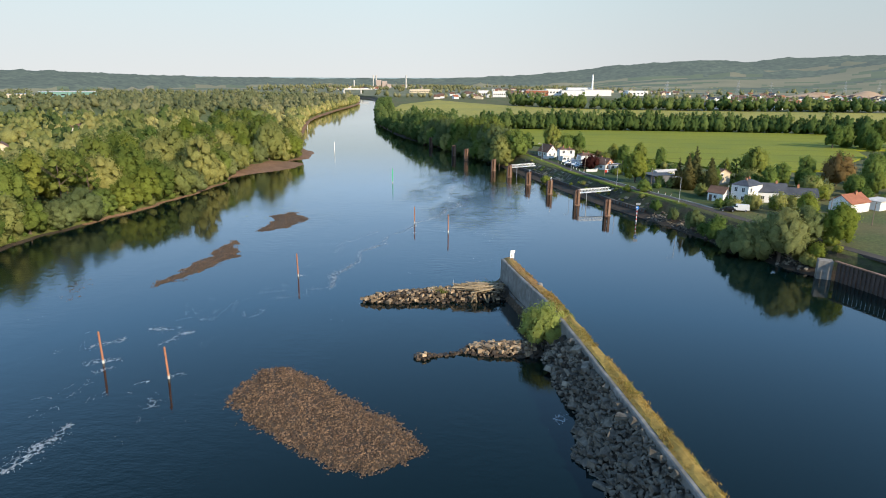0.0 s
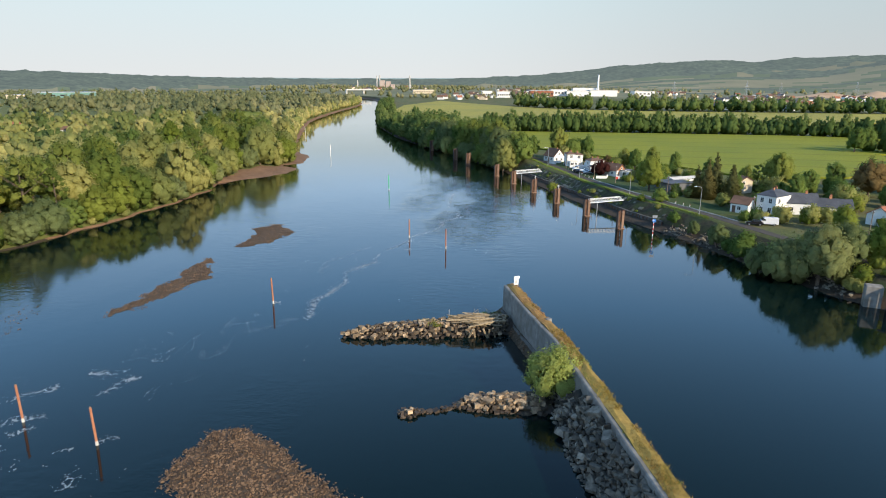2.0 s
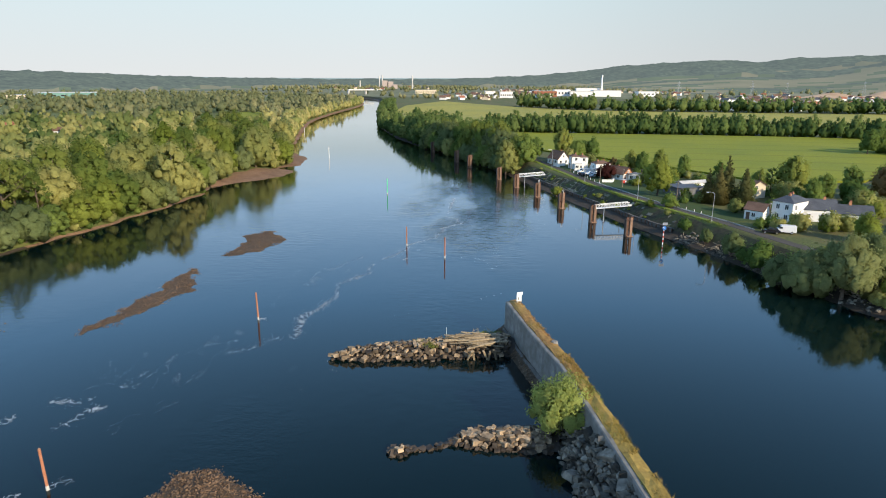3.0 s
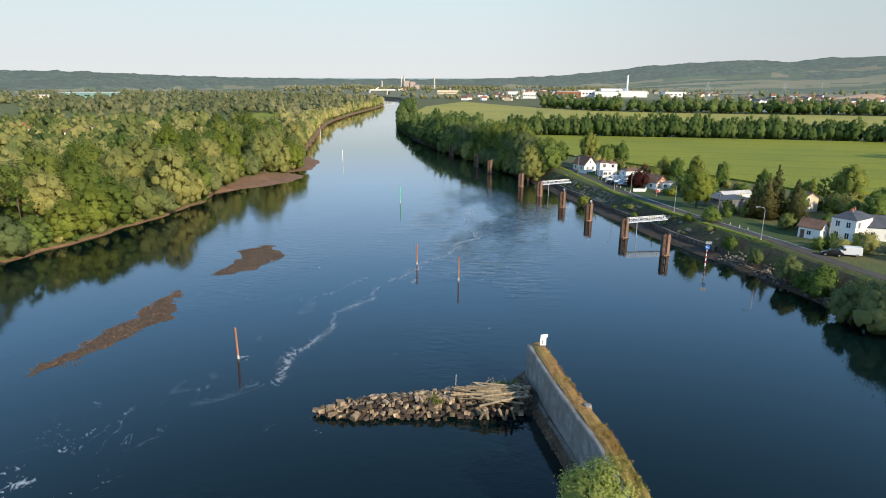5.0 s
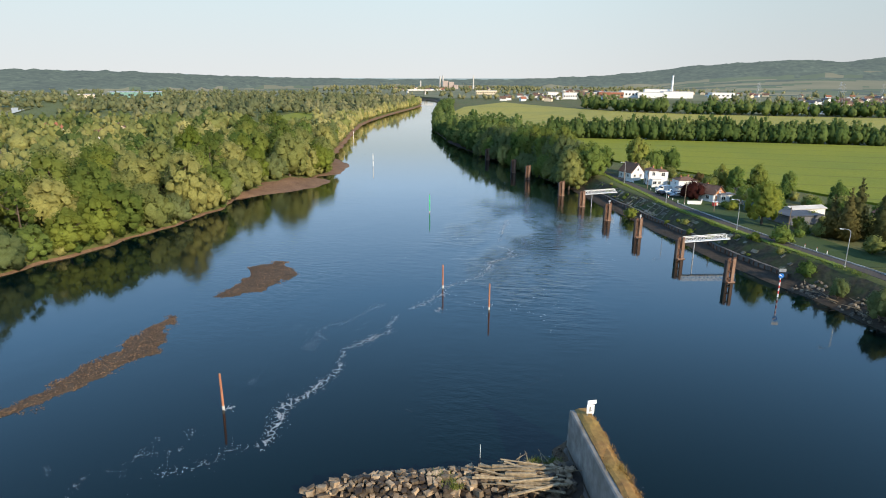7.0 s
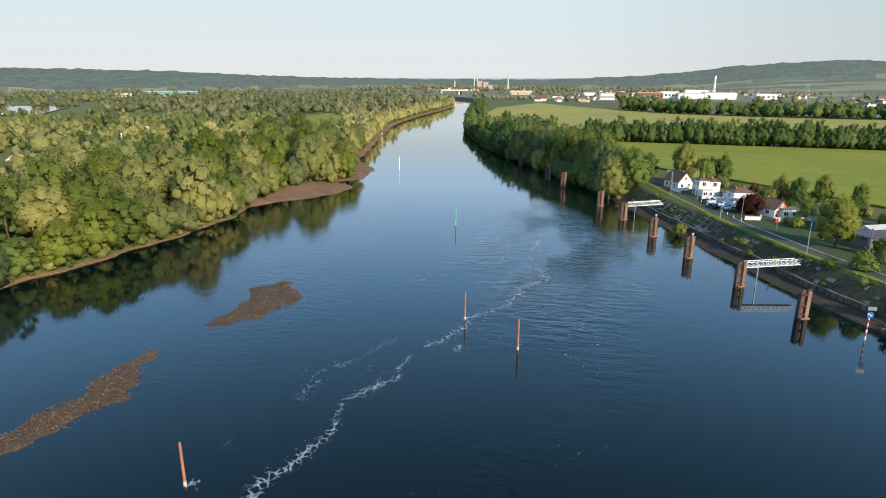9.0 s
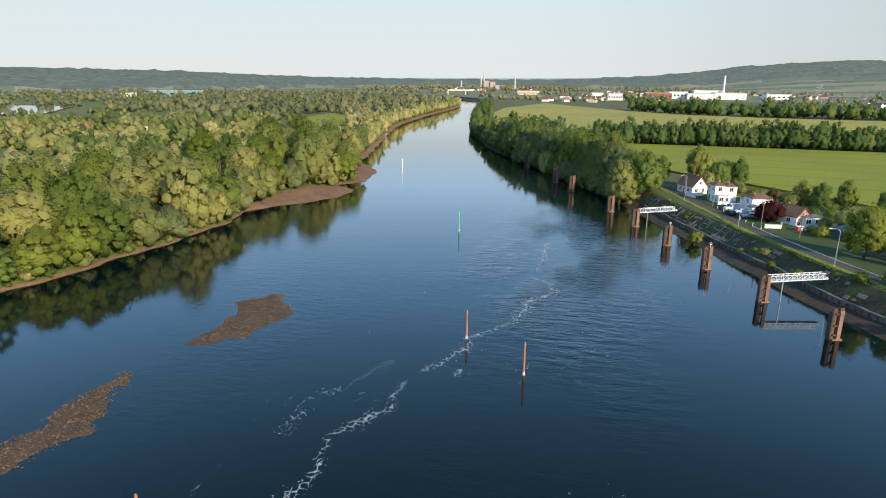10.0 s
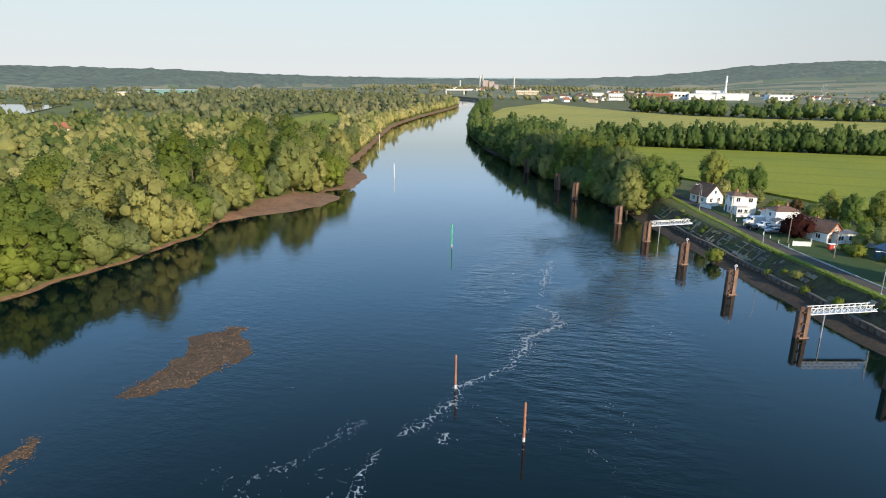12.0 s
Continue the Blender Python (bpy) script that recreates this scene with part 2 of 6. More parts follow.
CONCRETE_PALE_OLD = mat("stained_concrete", (0.34, 0.33, 0.30), (0.46, 0.45, 0.41), 0.9, 0.4, 0.9, 0.3, dirt=(0.20, 0.19, 0.17), dirt_amount=0.8)
STONE = mat("groyne_stone", (0.13, 0.09, 0.054), (0.40, 0.295, 0.185), 1.6, 0.5, 0.9, 0.5, rnd=0.6, dirt=(0.08, 0.06, 0.04), dirt_amount=0.6)
RUBBLE = mat("grey_rubble", (0.070, 0.058, 0.042), (0.215, 0.185, 0.142), 1.6, 0.5, 0.92, 0.5, rnd=0.75, dirt=(0.07, 0.065, 0.055), dirt_amount=0.6)
COBBLE = mat("river_gravel", (0.075, 0.045, 0.026), (0.185, 0.115, 0.065), 0.9, 0.25, 0.85, 0.4, rnd=0.55, island=True, dirt=(0.10, 0.066, 0.036))
# dark muddy gravel; on the bars its darkness imitates shade between cobbles
GRAVEL_BED = mat("gravel_bed", (0.05, 0.034, 0.02), (0.10, 0.068, 0.04), 2.5, 0.3, 0.85, 0.8)
WET_GRAVEL = mat("wet_gravel", (0.075, 0.045, 0.025), (0.16, 0.10, 0.056), 0.9, 0.25, 0.6, 0.4, rnd=0.5, island=True, dirt=(0.05, 0.033, 0.02))
# wet and odd dark stones, and the heap cores' painted gap shade
WET_AND_GAP_STONE = mat("wet_and_gap_stone", (0.035, 0.026, 0.018), (0.09, 0.066, 0.045), 1.6, 0.5, 0.6, 0.5, rnd=0.4)
DRIFTWOOD = mat("bleached_timber", (0.17, 0.13, 0.08), (0.36, 0.285, 0.18), 3.0, 0.5, 0.85, 0.3, rnd=0.3)
RUST = mat("rusty_steel", (0.07, 0.036, 0.023), (0.155, 0.082, 0.05), 1.6, 0.5, 0.75, 0.4, dirt=(0.12, 0.06, 0.04), rnd=0.15)
PALE_RUST = mat("weathered_steel", (0.18, 0.105, 0.068), (0.27, 0.17, 0.115), 1.8, 0.6, 0.75, 0.3, rnd=0.15)
DARK_STEEL = mat("dark_fender", (0.05, 0.04, 0.035), (0.10, 0.07, 0.055), 2, 0.5, 0.8, 0.3)
ORANGE = mat("red_orange_paint", (0.31, 0.115, 0.06), (0.42, 0.18, 0.10), 3, 0.8, 0.6, 0.1, dirt=(0.22, 0.09, 0.05))
GREEN_PAINT = mat("bright_green_paint", (0.06, 0.50, 0.18), (0.08, 0.58, 0.24), 3, 0.8, 0.5, 0.05)
WHITE_PAINT = mat("white_paint", (0.76, 0.76, 0.73), (0.82, 0.82, 0.79), 2, 0.5, 0.5, 0.05, dirt=(0.62, 0.60, 0.55), dirt_amount=0.35)
RED_PAINT = mat("red_paint", (0.55, 0.05, 0.04), (0.62, 0.08, 0.05), 2, 0.5, 0.5, 0.05)
BLUE_PAINT = mat("blue_paint", (0.03, 0.16, 0.50), (0.04, 0.20, 0.56), 2, 0.5, 0.5, 0.05)
BLACK_PAINT = mat("black_paint", (0.02, 0.02, 0.022), (0.03, 0.03, 0.032), 3, 0.5, 0.5, 0.0)
RENDER_WHITE = mat("white_render", (0.70, 0.69, 0.66), (0.78, 0.77, 0.74), 1.2, 0.3, 0.9, 0.1, dirt=(0.60, 0.58, 0.54), dirt_amount=0.4)
RENDER_CREAM = mat("cream_render", (0.60, 0.50, 0.36), (0.68, 0.58, 0.43), 1.2, 0.3, 0.9, 0.1)
PINK_RENDER = mat("pink_concrete", (0.42, 0.33, 0.28), (0.50, 0.41, 0.36), 0.2, 0.05, 0.9, 0.0)
BRICK = mat("orange_brick", (0.42, 0.18, 0.09), (0.52, 0.26, 0.14), 5, 0.5, 0.9, 0.3)
SLATE = mat("dark_slate", (0.055, 0.06, 0.07), (0.09, 0.095, 0.105), 3, 0.4, 0.6, 0.2)
ROOF_BROWN = mat("brown_tiles", (0.13, 0.075, 0.05), (0.19, 0.115, 0.08), 4, 0.4, 0.85, 0.4)
ROOF_RED = mat("red_tiles", (0.26, 0.095, 0.055), (0.36, 0.15, 0.085), 4, 0.4, 0.85, 0.4)
ROOF_GREY = mat("grey_felt_roof", (0.13, 0.14, 0.15), (0.19, 0.19, 0.20), 2, 0.4, 0.85, 0.2)
ROOF_BLUE = mat("blue_grey_sheet", (0.06, 0.11, 0.16), (0.09, 0.15, 0.21), 2, 0.4, 0.5, 0.1)
TEAL = mat("teal_cladding", (0.12, 0.24, 0.21), (0.16, 0.29, 0.26), 0.2, 0.05, 0.5, 0.0)
ASPHALT = mat("worn_asphalt", (0.066, 0.058, 0.05), (0.098, 0.088, 0.078), 4, 0.25, 0.95, 0.2, dirt=(0.055, 0.052, 0.05), spec=0.1)
BARK = mat("bark", (0.09, 0.065, 0.045), (0.15, 0.115, 0.085), 4, 0.6, 0.95, 0.5)
SAND = mat("quarry_sand", (0.38, 0.25, 0.15), (0.48, 0.34, 0.22), 0.03, 0.01, 0.95, 0.0)
FOAM = mat("river_foam", (0.50, 0.54, 0.56), (0.66, 0.70, 0.71), 4, 0.5, 0.7, 0.2)
GLASS = mat("window_glass", (0.03, 0.035, 0.04), (0.04, 0.045, 0.05), 1, 0.3, 0.06, 0.0, spec=0.6)
RUBBER = mat("tyre_rubber", (0.02, 0.02, 0.02), (0.03, 0.03, 0.03), 8, 1, 0.85, 0.1)
STEEL_GREY = mat("galvanised_steel", (0.42, 0.43, 0.44), (0.52, 0.53, 0.54), 3, 0.6, 0.45, 0.05, metal=0.6)
WOOD_POLE = mat("creosoted_pole", (0.20, 0.15, 0.11), (0.28, 0.22, 0.17), 5, 0.5, 0.9, 0.3)
# hills, their fields and the ridge glow blue-grey: haze put into emission
HILL = haze_glow_mat("far_wooded_hill", (0.005, 0.015, 0.008), (0.072, 0.092, 0.050), (0.35, 0.42, 0.45), 0.19, 0.045)
HILL_FIELD = haze_glow_mat("far_hill_field", (0.105, 0.108, 0.055), (0.185, 0.160, 0.090), (0.36, 0.41, 0.43), 0.17, 0.006)
HILL_GREEN = haze_glow_mat("far_hill_meadow", (0.045, 0.072, 0.032), (0.075, 0.100, 0.045), (0.36, 0.41, 0.43), 0.17, 0.006)
FAR_RIDGE = haze_glow_mat("far_ridge", (0.04, 0.06, 0.03), (0.06, 0.08, 0.04), (0.42, 0.53, 0.60), 0.42, 0.004)
WILLOW = leaf_mat("willow_leaves", (0.212, 0.242, 0.079), (0.290, 0.306, 0.099), (0.370, 0.360, 0.122))
GREY_WILLOW = leaf_mat("grey_willow_leaves", (0.151, 0.195, 0.078), (0.197, 0.238, 0.096), (0.251, 0.277, 0.111))
# distant leaves: paler, bluer base colours imitate haze
HAZED_WOODS = leaf_mat("far_hazed_leaves", (0.174, 0.201, 0.100), (0.247, 0.263, 0.129), (0.348, 0.333, 0.170), "tone")
BROAD = leaf_mat("broad_leaves", (0.136, 0.188, 0.044), (0.206, 0.252, 0.058), (0.300, 0.318, 0.078))
FRESH = leaf_mat("fresh_leaves", (0.173, 0.224, 0.040), (0.229, 0.272, 0.053), (0.282, 0.306, 0.065))
FRESH_GREY = leaf_mat("grey_yellow_leaves", (0.343, 0.390, 0.109), (0.389, 0.421, 0.122), (0.437, 0.451, 0.137))
DEEP = leaf_mat("deep_green_leaves", (0.102, 0.162, 0.043), (0.150, 0.218, 0.055), (0.213, 0.278, 0.070))
NEEDLE = leaf_mat("conifer_needles", (0.085, 0.10, 0.04), (0.125, 0.13, 0.05), (0.16, 0.145, 0.055))
PURPLE = leaf_mat("copper_leaves", (0.045, 0.014, 0.016), (0.06, 0.02, 0.02), (0.07, 0.028, 0.022))
RUSSET = leaf_mat("russet_leaves", (0.16, 0.11, 0.05), (0.20, 0.14, 0.06), (0.24, 0.17, 0.07))
WOODS = leaf_mat("mixed_wood_leaves", (0.140, 0.192, 0.061), (0.311, 0.328, 0.112), (0.539, 0.482, 0.191), "tone")
DARK_WOODS = leaf_mat("dark_wood_leaves", (0.096, 0.153, 0.047), (0.146, 0.206, 0.063), (0.239, 0.281, 0.092), "tone")
CAR_WHITE = mat("white_car_paint", (0.72, 0.72, 0.72), (0.76, 0.76, 0.76), 1, 0.3, 0.25, 0.0, spec=0.6)
CAR_BLACK = mat("black_car_paint", (0.015, 0.015, 0.018), (0.02, 0.02, 0.024), 1, 0.3, 0.2, 0.0, spec=0.6)
CAR_SILVER = mat("silver_car_paint", (0.36, 0.38, 0.40), (0.40, 0.42, 0.44), 1, 0.3, 0.3, 0.0, metal=0.4)


# ---- mesh helpers ----
def mesh_ob(name, verts, faces, material, smooth=False):
    me = bpy.data.meshes.new(name)
    me.from_pydata([tuple(v) for v in verts], [], [tuple(f) for f in faces])
    me.materials.append(material)
    if smooth:
        me.polygons.foreach_set("use_smooth", [True] * len(me.polygons))
    me.update()
    return new(name, me)


def part(name, bm, material, parent=None, label="", smooth=False):
    me = bpy.data.meshes.new(name)
    bm.to_mesh(me)
    bm.free()
    me.materials.append(material)
    if smooth:
        me.polygons.foreach_set("use_smooth", [True] * len(me.polygons))
    ob = new(name, me)
    ob.parent = parent
    return tagged(ob, label)


def thing(name, m, label, category, group="", kind=""):
    ob = new(name)
    ob.matrix_basis = m
    return tagged(ob, label, category, group, kind)


def box(bm, c, s, rz=0.0, rx=0.0, ry=0.0, bevel=0.0):
    r = bmesh.ops.create_cube(bm, size=1.0, matrix=pose(*c, rx, ry, rz) @ Matrix.Diagonal((*s, 1)))
    if bevel:
        edges = list({e for v in r["verts"] for e in v.link_edges})
        bmesh.ops.bevel(bm, geom=edges, offset=bevel, segments=1, affect="EDGES")


def rod(bm, a, b, r1, r2=None, seg=10):
    a, b = Vector(a), Vector(b)
    m = Matrix.Translation((a + b) / 2) @ (b - a).to_track_quat("Z", "Y").to_matrix().to_4x4()
    bmesh.ops.create_cone(bm, cap_ends=True, segments=seg, radius1=r1, radius2=r1 if r2 is None else r2, depth=(b - a).length, matrix=m)


def box_part(name, c, s, material, parent, rz=0.0, rx=0.0, ry=0.0, bevel=0.0, label=""):
    bm = bmesh.new()
    box(bm, c, s, rz, rx, ry, bevel)
    return part(name, bm, material, parent, label)


def rod_part(name, a, b, r1, material, parent, r2=None, seg=10, label=""):
    bm = bmesh.new()
    rod(bm, a, b, r1, r2, seg)
    return part(name, bm, material, parent, label)


def smoothstep(a, b, x):
    t = np.clip((x - a) / (b - a), 0, 1)
    return t * t * (3 - 2 * t)


# ---- the river's two banks, as x at each y ----
LEFT = np.array([(-300, -132), (100, -119), (146, -118), (164, -116), (188, -109.5), (203, -106.5), (219, -103.5), (247, -100.5), (266, -103.5), (276, -99.5), (288, -88.7), (297, -83.8),
                 (316, -83.7), (320, -92), (323, -94), (327, -89.5), (333, -86.6), (350, -87.5), (364, -91), (379.5, -99.8), (390, -108), (421, -114.7), (481, -127.4), (566, -146), (623, -158), (705, -166), (804, -171), (1000, -176), (1100, -186),
                 (1300, -250), (1420, -330), (1700, -700), (5200, -700)], float)
RIGHT = np.array([(-300, 238), (0, 129), (110, 90), (124, 85.2), (134, 80.5), (140, 75), (160, 67.5), (181, 61), (199, 53.5), (209, 48.7), (224, 43.4), (236, 40.2), (242, 37.2), (262, 31.3),
                  (283, 24.3), (313, 15), (335, 6), (376, -10), (417, -30), (477, -55), (579, -83), (727, -107), (884, -128), (1037, -147), (1309, -203), (1420, -270), (1700, -690), (5200, -690)], float)


def left_x(y):
    return np.interp(y, LEFT[:, 0], LEFT[:, 1]) + 0.7 * np.sin(np.asarray(y) * 0.23) + 0.5 * np.sin(np.asarray(y) * 0.53 + 1)


def right_x(y):
    return np.interp(y, RIGHT[:, 0], RIGHT[:, 1]) + 0.25 * np.sin(np.asarray(y) * 0.31) + 0.15 * np.sin(np.asarray(y) * 0.83 + 2)


ROAD_Z = 5.2


def setback(y):
    """How far the left bank's trees stand back from the water."""
    return float(np.interp(y, [120, 268, 278, 291, 307, 318, 324, 350, 378, 424, 600], [1.0, 1.5, 9, 18, 19, 6, 3, 13, 10, 5, 4]))




def land_z(x, y):
    """Height of the land, of the bank slopes and of the river bed."""
    x, y = np.asarray(x, float), np.asarray(y, float)
    dl, dr = left_x(y) - x, x - right_x(y)
    beach = smoothstep(262, 285, y) * (1 - smoothstep(400, 430, y))
    zl = (1 - beach) * np.interp(dl, [-8, 0, 1.5, 4, 7, 15, 60], [-2.5, -0.05, 0.5, 1.5, 2.4, 3.0, 3.5]) + beach * np.interp(dl, [-8, 0, 4, 9, 13, 22, 60], [-1.5, -0.05, 0.35, 0.8, 1.5, 2.8, 3.5])
    built = smoothstep(194, 200, y) * (1 - smoothstep(300, 306, y))
    zr = built * np.interp(dr, [-8, 0, 1, 4.9, 5.1, 9.6, 10.6], [-2.5, -0.05, 0.25, 0.8, 1.5, 4.9, ROAD_Z]) + (1 - built) * np.interp(dr, [-8, 0, 2, 5, 7.5, 10.6], [-2.5, -0.05, 0.35, 1.3, 3.4, ROAD_Z])
    bed = np.full_like(x, -2.5)
    return np.where(dl > -8, zl, np.where(dr > -8, zr, bed))


# ---- ground: one sheet, with the bed of the river ----
def ground():
    ys = list(np.arange(-300, 90, 15.0)) + list(np.arange(90, 440, 3.0))
    step = 4.0
    while ys[-1] < 4700:
        ys.append(ys[-1] + step)
        step *= 1.045
    off = [0, 0.6, 1.2, 2, 3, 4, 4.9, 5.1, 6, 7, 8, 9.6, 10.6, 12, 14, 17, 20, 24, 30]
    while off[-1] < 4700:
        off.append(off[-1] * 1.17)
    off = np.array(off)
    cols = len(off) * 2 + 5
    V, F, M = [], [], []
    for y in ys:
        l, r = float(left_x(y)), float(right_x(y))
        w = r - l
        inner = [l + min(4, w * 0.15), l + min(8, w * 0.3), (l + r) / 2, r - min(8, w * 0.3), r - min(4, w * 0.15)]
        xs = np.concatenate([l - off[::-1], inner, r + off])
        zs = land_z(xs, np.full_like(xs, y))
        for x, z in zip(xs, zs):
            wob = 0.25 * noise.noise((x * 0.13, y * 0.13, 0.0)) if z > 0.15 and z < ROAD_Z - 0.3 else 0.0
            V.append((x, y, z + wob))
    for i in range(len(ys) - 1):
        ym = (ys[i] + ys[i + 1]) / 2
        for j in range(cols - 1):
            F.append((i * cols + j, i * cols + j + 1, (i + 1) * cols + j + 1, (i + 1) * cols + j))
            n = len(off)
            if j < n - 1:
                d = off[n - 1 - j]
                wide = 1.3 if ym < 262 else max(2.0, setback(ym) + 0.6) if ym < 440 else 3.0
                M.append((1 if 175 < ym < 1300 else 6) if d <= wide else (2 if d < 900 and ym < 1300 else 4))
            elif j < n + 5:
                M.append(0)
            else:
                d = off[j - n - 5 + 1]
                M.append(6 if d <= 5.1 else 5 if d <= 10.0 else (3 if d < 600 and ym < 1300 else 4))
    me = bpy.data.meshes.new("ground")
    me.from_pydata(V, [], F)
    for m in (MUD, BANK, FLOOR, GRASS, PLAIN, SLOPE, SHORE):
        me.materials.append(m)
    me.polygons.foreach_set("material_index", M)
    me.polygons.foreach_set("use_smooth", [True] * len(F))
    ob = new("ground", me)
    tagged(ob, "earth banks, meadow and woodland floor of the river valley", "ground", kind="structure")


ground()
wv = [(-160, -300), (260, -300), (260, 60), (110, 120), (90, 200), (60, 260), (40, 340), (0, 420), (-60, 620), (-110, 1000), (-170, 1320), (-260, 1460), (-680, 1700), (-720, 1700), (-360, 1440), (-240, 1200), (-200, 1000), (-190, 700), (-160, 500), (-130, 380), (-125, 250), (-135, 100)]
water = mesh_ob("water", [(x, y, 0.0) for x, y in wv], [list(range(len(wv)))], WATER)
tagged(water, "dark blue river water with wind ripples and reflections", "river", kind="structure")

# ---- shaped stones, shared between all heaps ----
def rock_mesh(name, seed, material, blocky):
    rng = random.Random(seed)
    bm = bmesh.new()
    for i in range(16 if blocky else 10):
        if blocky:
            p = [(1 if i & k else -1) * rng.uniform(0.36, 0.52) for k in (1, 2, 4)] if i < 8 else [rng.uniform(-0.5, 0.5) for _ in range(3)]
        else:
            p = Vector([rng.gauss(0, 1) for _ in range(3)]).normalized() * rng.uniform(0.42, 0.55)
        bm.verts.new(p)
    bmesh.ops.convex_hull(bm, input=bm.verts)
    loose = [v for v in bm.verts if not v.link_faces]
    bmesh.ops.delete(bm, geom=loose, context="VERTS")
    me = bpy.data.meshes.new(name)
    bm.to_mesh(me)
    bm.free()
    me.materials.append(material)
    return me


def heap(parent, name, spots, meshes, rng, limit=300, tilt=40, long=1.35):
    """Stones lying at the spots (x, y, z, size): the first ones parts of their own, the rest joined."""
    V, F, nv = [], [], 0
    shapes = [(np.array([v.co[:] for v in me.vertices]), [tuple(p.vertices) for p in me.polygons]) for me in meshes]
    for i, (x, y, z, s) in enumerate(spots):
        k = rng.randrange(len(meshes))
        m = pose(x, y, z, rng.uniform(-tilt, tilt), rng.uniform(-tilt, tilt), rng.uniform(0, 360)) @ Matrix.Diagonal((s * rng.uniform(0.8, long), s * rng.uniform(0.7, 1.1), s * rng.uniform(0.55, 0.95), 1))
        if i < limit:
            ob = new(name, meshes[k])
            ob.parent = parent
            ob.matrix_basis = m
        else:
            co, fs = shapes[k]
            co = co @ np.array(m.to_3x3()).T + np.array(m.translation)
            V.extend(map(tuple, co))
            F.extend(tuple(a + nv for a in f) for f in fs)
            nv += len(co)
    if V:
        ob = mesh_ob(name + "_rest", V, F, meshes[0].materials[0])
        ob.parent = parent
        tagged(ob, kind="stuff")


def mound(name, top, nx, ny, x0, x1, y0, y1, material, parent=None):
    """A low heap as a grid over a rectangle; top(x, y) is its height."""
    V = [(x, y, top(x, y)) for y in np.linspace(y0, y1, ny) for x in np.linspace(x0, x1, nx)]
    F = [(j * nx + i, j * nx + i + 1, (j + 1) * nx + i + 1, (j + 1) * nx + i) for j in range(ny - 1) for i in range(nx - 1)]
    F = [f for f in F if max(V[k][2] for k in f) > -0.6]
    ob = mesh_ob(name, V, F, material, True)
    ob.parent = parent
    return ob


STONES = [rock_mesh("stone", 10 + i, STONE, True) for i in range(6)]
BLOCKS = [rock_mesh("block", 30 + i, RUBBLE, True) for i in range(6)]
WET_STONES = [rock_mesh("stone", 90 + i, WET_AND_GAP_STONE, True) for i in range(4)]
WET_PEBBLES = [rock_mesh("cobble", 70 + i, WET_GRAVEL, False) for i in range(5)]
PEBBLES = [rock_mesh("cobble", 50 + i, COBBLE, False) for i in range(5)]

# ---- the long training wall with its grassy top ----
WALL = np.array([(126.6, 7.8), (117.6, 9.8), (108.5, 12.1), (102.3, 13.8), (87, 16.3), (68.4, 19.2), (49.4, 22.1), (10, 28.5), (-60, 40.0)])[::-1]


def wall_x(y):
    return float(np.interp(y, WALL[:, 0], WALL[:, 1]))


def strip(name, section, ys, material, parent, wob=0.0, seed=0):
    """A cross-section (u, z), drawn along the wall's line and closed at both ends."""
    V, F, n = [], [], len(section)
    for y in ys:
        for k, (u, z) in enumerate(section):
            dz = wob * noise.noise((u * 1.3 + seed, y * 0.45, z * 0.9))
            V.append((wall_x(y) + u + dz * 0.5, y + 0.19 * u, z + dz))
    for i in range(len(ys) - 1):
        for k in range(n):
            F.append((i * n + k, i * n + (k + 1) % n, (i + 1) * n + (k + 1) % n, (i + 1) * n + k))
    F.append(tuple(range(n))[::-1])
    F.append(tuple((len(ys) - 1) * n + k for k in range(n)))
    ob = mesh_ob(name, V, F, material)
    ob.parent = parent
    return ob


training_wall = thing("training_wall", pose(0, 0, 0), "long weathered concrete river wall with a dry grassy top", "river wall", kind="structure")
YS = list(np.arange(-60, 126.8, 1.2)) + [126.6]
strip("concrete_wall", [(-1.05, 1.0), (-0.95, 5.75), (-0.8, 5.85), (-0.35, 5.85), (-0.35, 5.5), (1.3, 5.5), (1.75, -2.5), (-1.15, -2.5)], YS, CONCRETE, training_wall, 0.05)
strip("footing", [(-1.6, -1.0), (-1.5, 0.85), (-1.25, 1.2), (-1.06, 1.2), (-1.06, -1.0)], list(np.arange(92, 126, 1.0)) + [126.2], LOW_WALL, training_wall, 0.18, 7)
TURN = min(v for v in YS if v > 99)                           # dry turf gives way to russet growth
strip("turf", [(-0.42, 5.6), (-0.38, 5.9), (0.05, 6.05), (0.7, 6.1), (1.35, 5.95), (1.5, 5.5), (1.4, 5.4)], [v for v in YS if v <= TURN], HAY, training_wall, 0.22, 3)
strip("russet_turf", [(-0.42, 5.6), (-0.38, 5.9), (0.05, 6.05), (0.7, 6.1), (1.35, 5.95), (1.5, 5.5), (1.4, 5.4)], [v for v in YS if v >= TURN], RUST_GRASS, training_wall, 0.22, 3)


def tufts(name, spots, material, rng, parent, h0, h1, n):
    V, F = [], []
    for x, y, z in spots:
        for _ in range(n):
            a, h = rng.uniform(0, 6.283), rng.uniform(h0, h1)
            px, py = x + rng.gauss(0, 0.16), y + rng.gauss(0, 0.16)
            w = rng.uniform(0.02, 0.06)
            lx, ly = rng.gauss(0, 0.35) * h, rng.gauss(0, 0.35) * h
            k = len(V)
            V += [(px - w * math.cos(a), py - w * math.sin(a), z), (px + w * math.cos(a), py + w * math.sin(a), z), (px + lx, py + ly, z + h)]
            F.append((k, k + 1, k + 2))
    ob = mesh_ob(name, V, F, material)
    ob.parent = parent
    return tagged(ob, kind="stuff")


